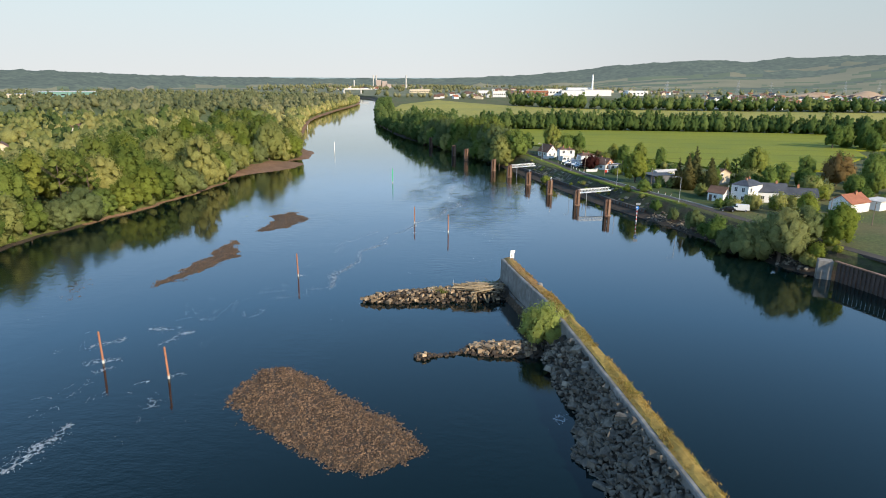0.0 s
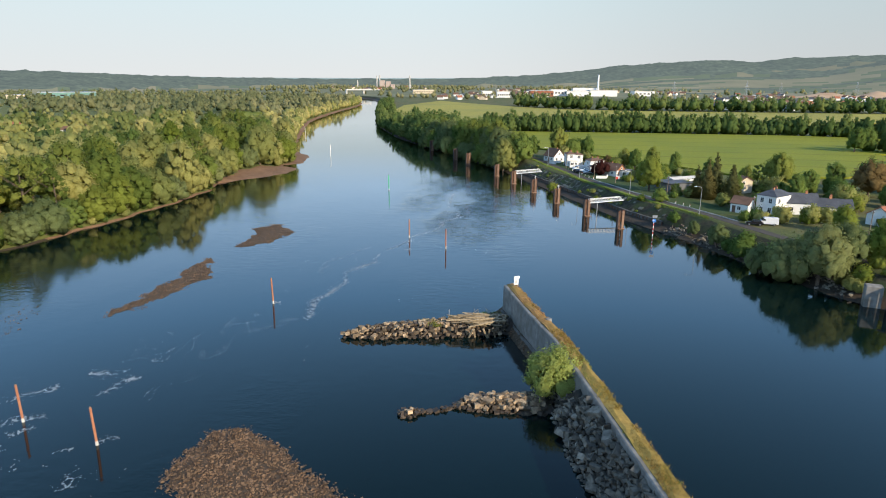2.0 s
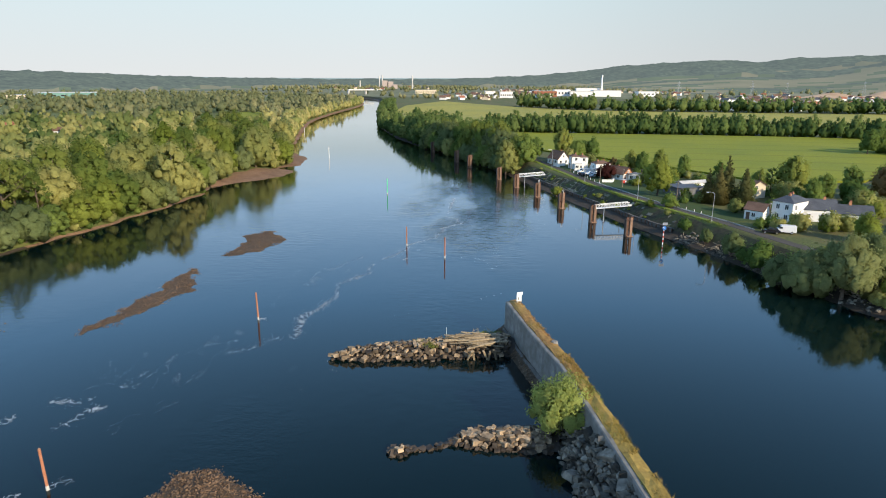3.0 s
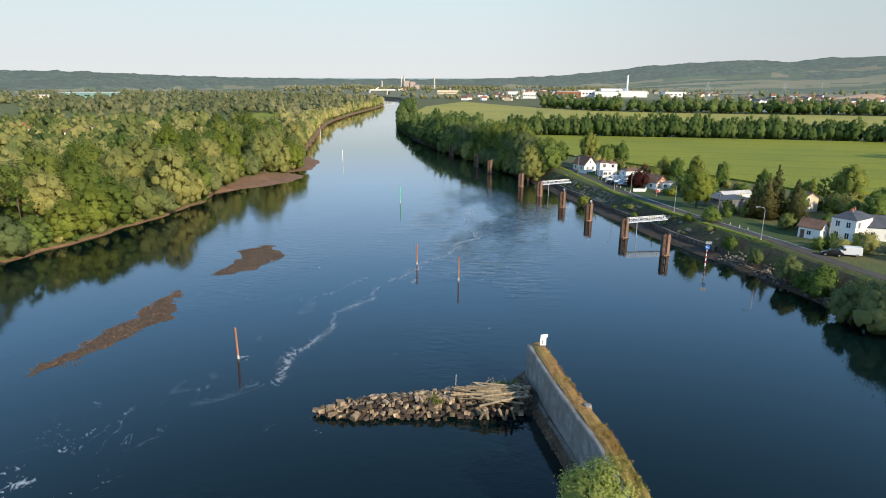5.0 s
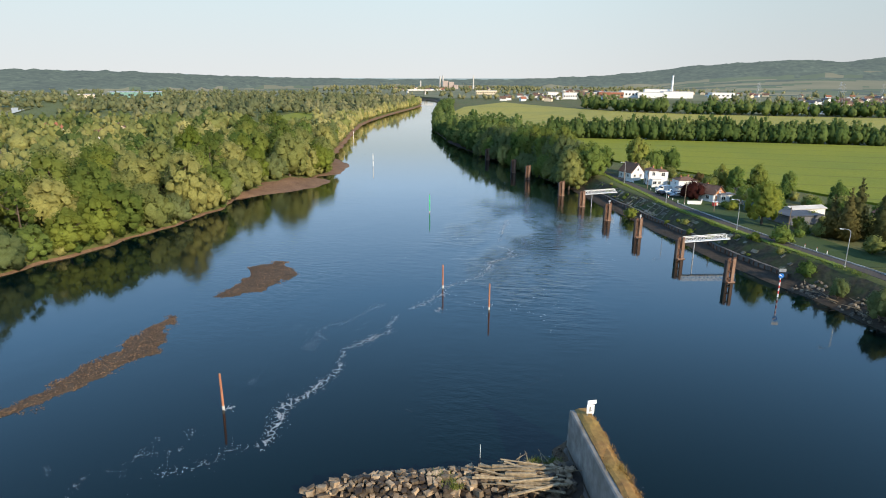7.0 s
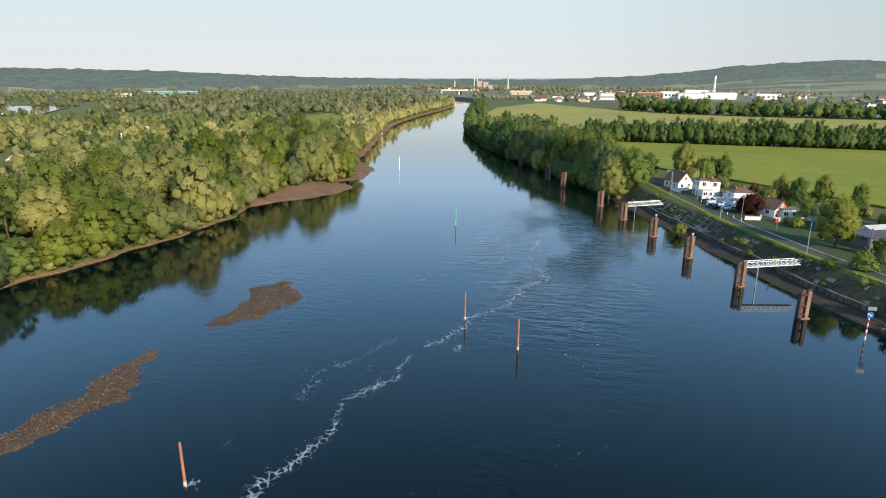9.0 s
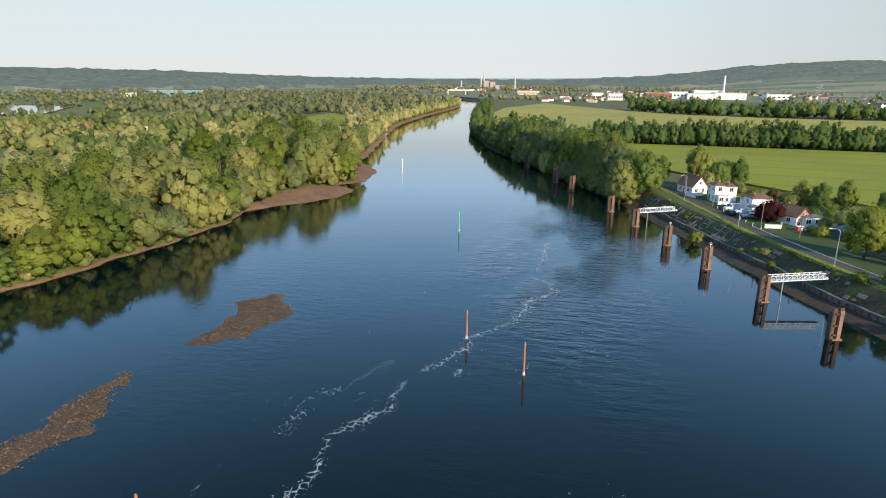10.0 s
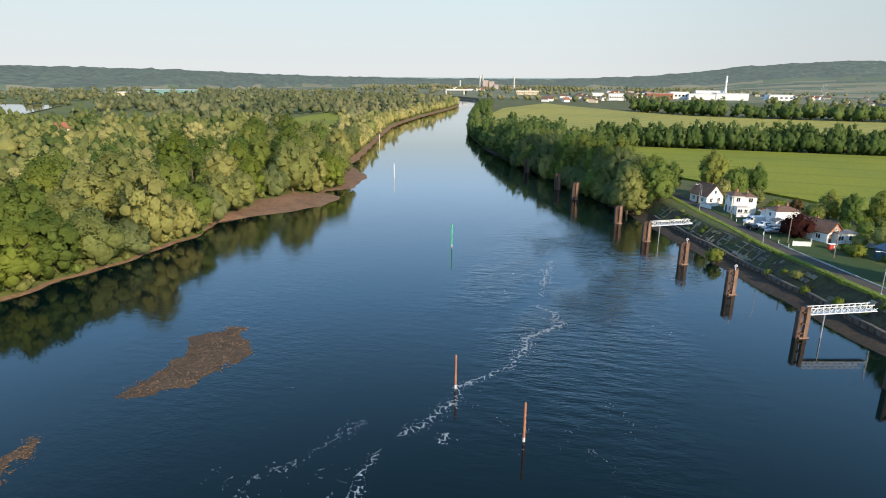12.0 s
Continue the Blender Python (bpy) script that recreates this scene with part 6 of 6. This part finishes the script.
house(39.4, 312.0, 30, 6.2, 7.6, 2.6, 3.3, "gable", RENDER_WHITE, ROOF_BROWN, "white gabled house with a steep dark brown roof", [(0, -1.4, 1.4, 1.0, 1.2), (0, 1.4, 1.4, 1.0, 1.2), (0, 0, 3.8, 0.8, 1.0), (3, -2, 1.4, 1.1, 1.2), (3, 2, 1.4, 1.1, 1.2)], [(0, -2.0, 6.5)], (3, 0))
house(44.4, 297.6, 10, 3.5, 4.8, 5.3, 0.8, "hip", RENDER_WHITE, ROOF_BROWN, "white two-storey house with a shallow brown roof", [(0, 0, 4.2, 1.1, 1.3), (3, -1.5, 4.2, 1.0, 1.2), (3, 1.5, 4.2, 1.0, 1.2), (3, -1.5, 1.5, 1.0, 1.2)], [(0.8, 1, 6.8)], (3, 1))
house(48.0, 298.4, 10, 3.6, 4.4, 5.0, 0.7, "hip", RENDER_WHITE, ROOF_BROWN, "white two-storey house wing with a shallow brown roof", [(0, 0, 4.0, 1.2, 1.3), (0, -1, 1.5, 1.1, 1.2)], [(0, 0.5, 6.4)])
house(45.6, 294.0, 10, 3.4, 2.2, 2.4, 0.15, "flat", RENDER_WHITE, PALE_CONCRETE, "low white annexe with a flat terrace roof", [(0, -0.8, 1.4, 1.3, 1.0), (0, 0.9, 1.4, 0.9, 1.0)], over=0.1)
house(52.6, 281.2, 14, 6.4, 5.0, 4.6, 0.9, "hip", RENDER_WHITE, ROOF_BROWN, "plain white block house with a dark tiled roof", [(3, 0, 3.4, 1.0, 1.1)], [(-1.5, 0, 6.0), (1.5, 1, 6.0)])
house(50.8, 277.4, 14, 2.6, 2.2, 2.3, 0.5, "gable", RENDER_WHITE, ROOF_GREY, "small white shed with a grey roof beside the house", [(0, 0, 1.2, 0.8, 0.8)])
house(52.0, 288.5, 22, 3.0, 4.5, 2.6, 0.2, "flat", RENDER_WHITE, ROOF_RED, "low white lean-to with a red tile roof")
house(57.6, 269.6, 38, 5.6, 8.5, 2.5, 2.3, "gable", RENDER_WHITE, ROOF_BROWN, "long bungalow with brown tiles and an orange brick gable", [(0, 0, 3.3, 0.8, 0.9), (3, -2, 1.4, 1.2, 1.1)], [(0.5, 1, 5.4)], (0, -1.6), gable=BRICK)
house(62.0, 266.6, 18, 4.6, 3.0, 2.5, 0.25, "flat", RENDER_WHITE, ROOF_GREY, "low white flat-roofed extension with wide windows", [(0, -1.5, 1.4, 1.4, 1.1), (0, 1.2, 1.4, 1.4, 1.1)])
house(73.0, 240.0, 20, 10.5, 8.0, 2.3, 0.3, "flat", ROOF_GREY, SLATE, "low garage building with a wide dark felt roof")
house(78.0, 247.0, -68, 3.6, 11.0, 2.6, 0.5, "gable", RENDER_WHITE, PALE_CONCRETE, "long low white outbuilding with a pale roof", [(3, 0, 1.4, 1.0, 0.9)])
house(80.2, 199.6, 45, 4.6, 5.0, 2.8, 1.7, "gable", RENDER_WHITE, ROOF_BROWN, "small white cottage with brown tile roof", [(0, 0, 1.5, 1.1, 1.2), (3, 0, 1.5, 1.0, 1.1)], [], (3, 1.5))
house(88.3, 198.4, 38, 8.2, 5.6, 5.6, 1.4, "hip", RENDER_WHITE, SLATE, "large white two-storey house with slate roof", [(3, -1.2, 4.3, 1.0, 1.4), (3, 1.2, 4.3, 1.0, 1.4), (3, -1.2, 1.6, 1.0, 1.5), (3, 1.2, 1.6, 1.0, 1.5), (0, -2.5, 4.3, 1.0, 1.4), (0, 0.2, 1.6, 1.0, 1.5)], [(-1, 0, 7.8), (2.5, 1, 7.6)], (0, 2.5))
house(96.0, 200.0, -98, 6.0, 9.5, 3.4, 2.3, "gable", RENDER_WHITE, SLATE, "white wing with long dark slate roof", [(1, -2.5, 1.6, 1.1, 1.2), (1, 1.0, 1.6, 1.1, 1.2)], [(0, 2.0, 6.6)])
house(104.6, 197.0, -105, 5.6, 8.5, 2.7, 2.0, "gable", RENDER_WHITE, SLATE, "lower white wing with slate roof and small windows", [(1, -2.5, 1.5, 1.0, 1.1), (1, -0.5, 1.5, 1.0, 1.1), (1, 1.5, 1.5, 1.0, 1.1)], [(0, -1.0, 6.0)])
house(93.6, 234.0, 20, 5.4, 5, 4.2, 1.4, "gable", RENDER_CREAM, ROOF_BROWN, "cream house half hidden behind garden conifers", [(0, -1, 3.6, 1.0, 1.2), (3, 0, 3.6, 1.0, 1.2)])
house(113.4, 186.0, -60, 6.4, 9.5, 2.9, 2.2, "gable", RENDER_WHITE, ROOF_RED, "white bungalow with an orange-red tile roof", [(3, -2.5, 1.5, 1.2, 1.2), (3, 0.5, 1.5, 1.2, 1.2), (0, 0, 1.5, 1.2, 1.2)], [(0.5, 1.5, 6.0)])
house(124.6, 190.0, -60, 5.0, 8.0, 2.6, 0.3, "flat", RENDER_WHITE, PALE_CONCRETE, "low white flat-roofed garage range", [(3, -1.5, 1.4, 1.6, 1.2), (3, 1.8, 1.4, 1.6, 1.2)])
house(67.5, 252.5, 15, 6.0, 5.0, 2.4, 1.6, "hip", ROOF_BLUE, ROOF_BLUE, "garden pavilion with a blue-grey hipped roof")
house(-240, 312, 35, 8, 10, 3.2, 3.0, "gable", RENDER_CREAM, ROOF_BROWN, "cream house among the trees of the far bank", [(0, 0, 1.6, 1.2, 1.2)], z=3.2)
house(-246, 300, 60, 8, 9, 3.2, 2.6, "gable", BRICK, ROOF_RED, "brick house among the trees of the far bank", [(0, 0, 1.6, 1.2, 1.2)], z=3.2)

# garden walls, a kiosk
def garden_wall(a, b, h=1.1):
    a, b = Vector((*a, ROAD_Z)), Vector((*b, ROAD_Z))
    w = thing("garden_wall", pose(0, 0, 0), "low white rendered garden wall", "garden wall", "garden walls")
    m, d = (a + b) / 2, b - a
    rz = math.degrees(math.atan2(d.y, d.x))
    box_part("wall", (m.x, m.y, ROAD_Z + h / 2), (d.length, 0.2, h), RENDER_WHITE, w, rz)
    box_part("coping", (m.x, m.y, ROAD_Z + h + 0.04), (d.length + 0.1, 0.3, 0.08), PALE_CONCRETE, w, rz)


for a, b in (((49.2, 260), (53.2, 260.2)), ((53.2, 260.2), (54.5, 264)), ((36.3, 304), (38.6, 300.5)), ((38, 303.5), (42, 306)), ((64, 263.5), (72, 262)), ((43.5, 290), (48.5, 291.5))):
    garden_wall(a, b)
kiosk = thing("garden_kiosk", pose(57.2, 259.0, ROAD_Z, 0, 0, 15), "small red and white garden hut on the lawn", "hut")
box_part("body", (0, 0, 0.6), (1.5, 1.1, 1.2), RED_PAINT, kiosk, bevel=0.03)
box_part("door", (0.35, -0.57, 0.55), (0.5, 0.05, 0.9), WHITE_PAINT, kiosk)
box_part("roof", (0, 0, 1.25), (1.8, 1.4, 0.12), RENDER_WHITE, kiosk, bevel=0.03)


# ---- vehicles ----
def vehicle(x, y, rz, paint, label, van=False, ln=4.3):
    c = thing("van" if van else "car", pose(x, y, ROAD_Z + 0.08, 0, 0, rz), label, "van" if van else "car", "parked cars")
    h = 2.1 if van else 1.45
    prof = [(-ln / 2, 0.35), (-ln / 2, 0.95), (-ln / 2 + 0.1, h), (ln * 0.18, h), (ln * 0.33, 1.15), (ln / 2 - 0.05, 0.95), (ln / 2, 0.35)] if van else \
        [(-ln / 2, 0.35), (-ln / 2, 0.85), (-ln * 0.42, 0.95), (-ln * 0.3, h - 0.05), (-ln * 0.12, h), (ln * 0.08, h), (ln * 0.24, 0.95), (ln / 2 - 0.1, 0.8), (ln / 2, 0.35)]
    bm = bmesh.new()
    a = [bm.verts.new((u, -0.85, v)) for u, v in prof]
    b = [bm.verts.new((u, 0.85, v)) for u, v in prof]
    bm.faces.new(a)
    bm.faces.new(b[::-1])
    for i in range(len(prof)):
        j = (i + 1) % len(prof)
        bm.faces.new((a[j], a[i], b[i], b[j]))
    bmesh.ops.recalc_face_normals(bm, faces=bm.faces)
    bmesh.ops.bevel(bm, geom=list(bm.edges), offset=0.05, segments=1, affect="EDGES")
    body = part("body", bm, paint, c)
    for s in (-1, 1):
        if van:
            box_part("side_window", (ln * 0.2, s * 0.855, 1.5), (0.8, 0.02, 0.5), GLASS, body)
        else:
            box_part("side_window", (-ln * 0.1, s * 0.855, 1.15), (ln * 0.36, 0.02, 0.34), GLASS, body)
    box_part("windscreen", ((ln * 0.255, 0, 1.62) if van else (ln * 0.16, 0, 1.22)), (0.03, 1.4, 0.7 if van else 0.55), GLASS, body, ry=-38 if van else -54)
    box_part("rear_window", ((-ln / 2 + 0.03, 0, 1.6) if van else (-ln * 0.365, 0, 1.2)), (0.03, 1.3, 0.5), GLASS, body, ry=5 if van else 40)
    for u in (-ln * 0.31, ln * 0.31):
        for s in (-0.8, 0.8):
            w = rod_part("wheel", (u, s - 0.1, 0.32), (u, s + 0.1, 0.32), 0.32, RUBBER, c, seg=14)
            rod_part("rim", (u, s - 0.11, 0.32), (u, s + 0.11, 0.32), 0.19, STEEL_GREY, w, seg=10)
    for s in (-0.6, 0.6):
        box_part("headlight", (ln / 2 - 0.03, s, 0.72), (0.08, 0.3, 0.14), WHITE_PAINT, c, bevel=0.02)
    return c


for x, y, rz, p, l, v in ((46.2, 282.5, 195, CAR_WHITE, "white delivery van parked by the house", True), (47.8, 278.5, 192, CAR_WHITE, "white car parked on the forecourt", False), (48.3, 275.5, 192, CAR_SILVER, "silver car parked on the forecourt", False),
                          (48.6, 272.4, 190, CAR_SILVER, "pale estate car parked on the forecourt", False), (44.2, 276.0, 100, CAR_BLACK, "dark car parked by the roadside", False), (76.5, 182.5, 160, CAR_BLACK, "black car parked outside the white house", False),
                          (80.0, 182.8, 165, CAR_WHITE, "white van parked outside the white house", True), (83.4, 185.8, 165, CAR_WHITE, "small white car parked outside the white house", False), (88.8, 193.2, 30, CAR_BLACK, "black car beside the white house", False)):
    vehicle(x, y, rz, p, l, v, 5.2 if v else 4.3)
caravan = thing("caravan", pose(52.0, 274.4, ROAD_Z + 0.05, 0, 0, 20), "small white caravan beside the house", "caravan")
box_part("body", (0, 0, 1.3), (3.2, 2.0, 1.9), CAR_WHITE, caravan, bevel=0.22)
box_part("window", (-0.4, -1.01, 1.6), (1.0, 0.03, 0.5), GLASS, caravan)
for s in (-0.95, 0.95):
    rod_part("wheel", (0, s - 0.1, 0.3), (0, s + 0.1, 0.3), 0.3, RUBBER, caravan, seg=12)

# ---- far things: bridge, works, town ----
bridge = thing("bridge", pose(-266, 1500, 0, 0, 0, 25), "pale concrete beam bridge across the far river", "bridge")
box_part("deck", (0, 0, 15), (60, 12, 2.2), PALE_CONCRETE, bridge, bevel=0.2)
box_part("parapet", (0, -6.1, 16.6), (60, 0.4, 1.0), WHITE_PAINT, bridge)
for u in (-29, 12):
    box_part("pier", (u, 0, 6.5), (3.5, 9, 15), PALE_CONCRETE, bridge, bevel=0.3)


def shed(name, x, y, rz, w, d, h, walls, label, roof=None, z=5.0, windows=0):
    s = thing(name, pose(x, y, z, 0, 0, rz), label, "building")
    box_part("wall", (0, 0, h / 2), (w, d, h), walls, s)
    box_part("roof", (0, 0, h + 0.3), (w + 0.6, d + 0.6, 0.6), roof or PALE_CONCRETE, s)
    for k in range(windows):
        box_part("window", (-w / 2 + (k + 0.5) * w / windows, -d / 2 - 0.1, h * 0.5), (w / windows * 0.5, 0.2, h * 0.25), GLASS, s)
    return s


shed("factory", 236, 1470, 0, 50, 40, 11, RENDER_WHITE, "large white factory hall with plain walls", windows=0)
shed("factory", 292, 1470, 0, 60, 40, 13, RENDER_WHITE, "tall white factory hall beside a chimney")
shed("factory", 262, 1515, 0, 60, 20, 17, RENDER_WHITE, "white upper hall of the factory")
ch = thing("factory_chimney", pose(288, 1500, 5), "slender white factory chimney", "chimney")
rod_part("stack", (0, 0, 0), (0, 0, 46), 2.4, WHITE_PAINT, ch, 1.7, 14)
rod_part("rim", (0, 0, 46), (0, 0, 47), 1.9, STEEL_GREY, ch, 1.9, 14)
shed("warehouse", 390, 1500, 4, 46, 30, 11, RENDER_WHITE, "white flat-roofed warehouse on the plain", windows=5)
shed("block", -122, 1600, 12, 52, 14, 9, RENDER_CREAM, "long pale apartment block", windows=12)
shed("block", 30, 1300, 8, 22, 14, 13, RENDER_WHITE, "white apartment block on the plain", windows=6)
shed("block", 62, 1300, 8, 26, 14, 12, RENDER_WHITE, "white apartment block with flat roof", windows=6)
shed("works", 150, 1420, 5, 50, 24, 12, ROOF_RED, "long red-brown works building beside the factory", windows=8)
shed("works", 195, 1480, 5, 36, 24, 14, RENDER_WHITE, "pale works building beside the factory", windows=5)
shed("green_works", -745, 1160, 32, 92, 40, 10, TEAL, "teal-green factory with pale roof", STEEL_GREY, 3.5, 6)
shed("green_works", -806, 1118, 32, 40, 30, 6, RENDER_CREAM, "low cream hall beside the teal factory", STEEL_GREY, 3.5, 3)
tw = thing("plant_tower", pose(-312, 2300, 3), "pale pink industrial towers and stacks far up the river", "industrial plant")
for u, v, w, h in ((-14, 0, 24, 36), (14, 4, 22, 32), (36, 0, 18, 20)):
    box_part("tower", (u * 0.75, v, h * 0.42), (w * 0.7, 20, h * 0.84), PINK_RENDER, tw)
for u, h in ((-30, 46), (-20, 48), (88, 48), (-100, 30)):
    rod_part("stack", (u, 0, 0), (u, 0, h), 3.0, PALE_CONCRETE, tw, 2.2, 10)



def pylon(x, y, h):
    p = thing("pylon", pose(x, y, 5, 0, 0, 35), "slender grey steel power pylon on the plain", "pylon", "pylons")
    for sx in (-1, 1):
        for sy in (-1, 1):
            rod_part("leg", (sx * 3, sy * 3, 0), (sx * 0.4, sy * 0.4, h), 0.13, STEEL_GREY, p, 0.09, 4)
    for z, w in ((h * 0.68, 9), (h * 0.82, 7), (h * 0.95, 5)):
        box_part("arm", (0, 0, z), (1.6 * w, 0.25, 0.22), STEEL_GREY, p)


for x, y, h in ((330, 1080, 34), (430, 1040, 34), (520, 1120, 34), (610, 1060, 36), (720, 1150, 36), (380, 1240, 34), (840, 1220, 38), (560, 1350, 36)):
    pylon(x, y, h)

# the town: small houses scattered over the plain
def cottage_mesh(roofmat, wallmat, k):
    w, d, h, r = 8 + k, 10 + k, 4.5, 3.2
    V = [(-w / 2, -d / 2, 0), (w / 2, -d / 2, 0), (w / 2, d / 2, 0), (-w / 2, d / 2, 0), (-w / 2, -d / 2, h), (w / 2, -d / 2, h), (w / 2, d / 2, h), (-w / 2, d / 2, h), (0, -d / 2, h + r), (0, d / 2, h + r)]
    wall = bpy.data.meshes.new("wall")
    wall.from_pydata(V, [], [(0, 1, 5, 8, 4), (1, 2, 6, 5), (2, 3, 7, 9, 6), (3, 0, 4, 7)])
    wall.materials.append(wallmat)
    o = 0.5
    R = [(-w / 2 - o, -d / 2 - o, h - 0.3), (0, -d / 2 - o, h + r + 0.1), (w / 2 + o, -d / 2 - o, h - 0.3), (w / 2 + o, d / 2 + o, h - 0.3), (0, d / 2 + o, h + r + 0.1), (-w / 2 - o, d / 2 + o, h - 0.3)]
    R += [(x, y, z - 0.3) for x, y, z in R]
    roof = bpy.data.meshes.new("roof")
    roof.from_pydata(R, [], [(0, 1, 4, 5), (1, 2, 3, 4), (6, 11, 10, 7), (7, 10, 9, 8), (0, 6, 7, 1), (1, 7, 8, 2), (2, 8, 9, 3), (3, 9, 10, 4), (4, 10, 11, 5), (5, 11, 6, 0)])
    roof.materials.append(roofmat)
    return wall, roof


COTTAGES = [cottage_mesh(r, w, k) for k, (r, w) in enumerate(((ROOF_RED, RENDER_WHITE), (ROOF_BROWN, RENDER_WHITE), (ROOF_BROWN, RENDER_CREAM), (SLATE, RENDER_WHITE), (ROOF_BROWN, RENDER_CREAM)))]
NAMES = ["white house with red tile roof in the distant town", "white house with brown tile roof in the distant town", "cream house with dark brown roof in the distant town", "white house with slate roof in the distant town", "cream house with brown roof in the distant town"]
rng = random.Random(41)


def town(n, x0, x1, y0, y1):
    for _ in range(n):
        k = rng.randrange(5)
        x, y = rng.uniform(x0, x1), rng.uniform(y0, y1)
        t = thing("house", pose(x, y, 5.0, 0, 0, rng.uniform(0, 180)), NAMES[k], "house", "town houses")
        for nm, me in zip(("wall", "roof"), COTTAGES[k]):
            new(nm, me).parent = t


town(14, -60, 60, 1150, 1320)
town(26, -50, 180, 1320, 1600)
town(40, 320, 620, 830, 980)
town(120, 420, 980, 930, 1330)
town(40, 60, 520, 1620, 2100)
town(30, 460, 1000, 1300, 1900)
town(30, -500, -120, 1900, 2500)
town(3, -330, -250, 390, 470)
sand = mound("sand_heap", lambda x, y: 4.6 + 9 * math.exp(-((x - 800) / 42) ** 2 - ((y - 1500) / 30) ** 2) + 13 * math.exp(-((x - 915) / 30) ** 2 - ((y - 1500) / 30) ** 2) + 3 * math.exp(-((x - 850) / 110) ** 2 - ((y - 1490) / 40) ** 2), 50, 20, 660, 1040, 1400, 1590, SAND)
tagged(sand, "orange sand heaps of a far quarry", "quarry", kind="structure")
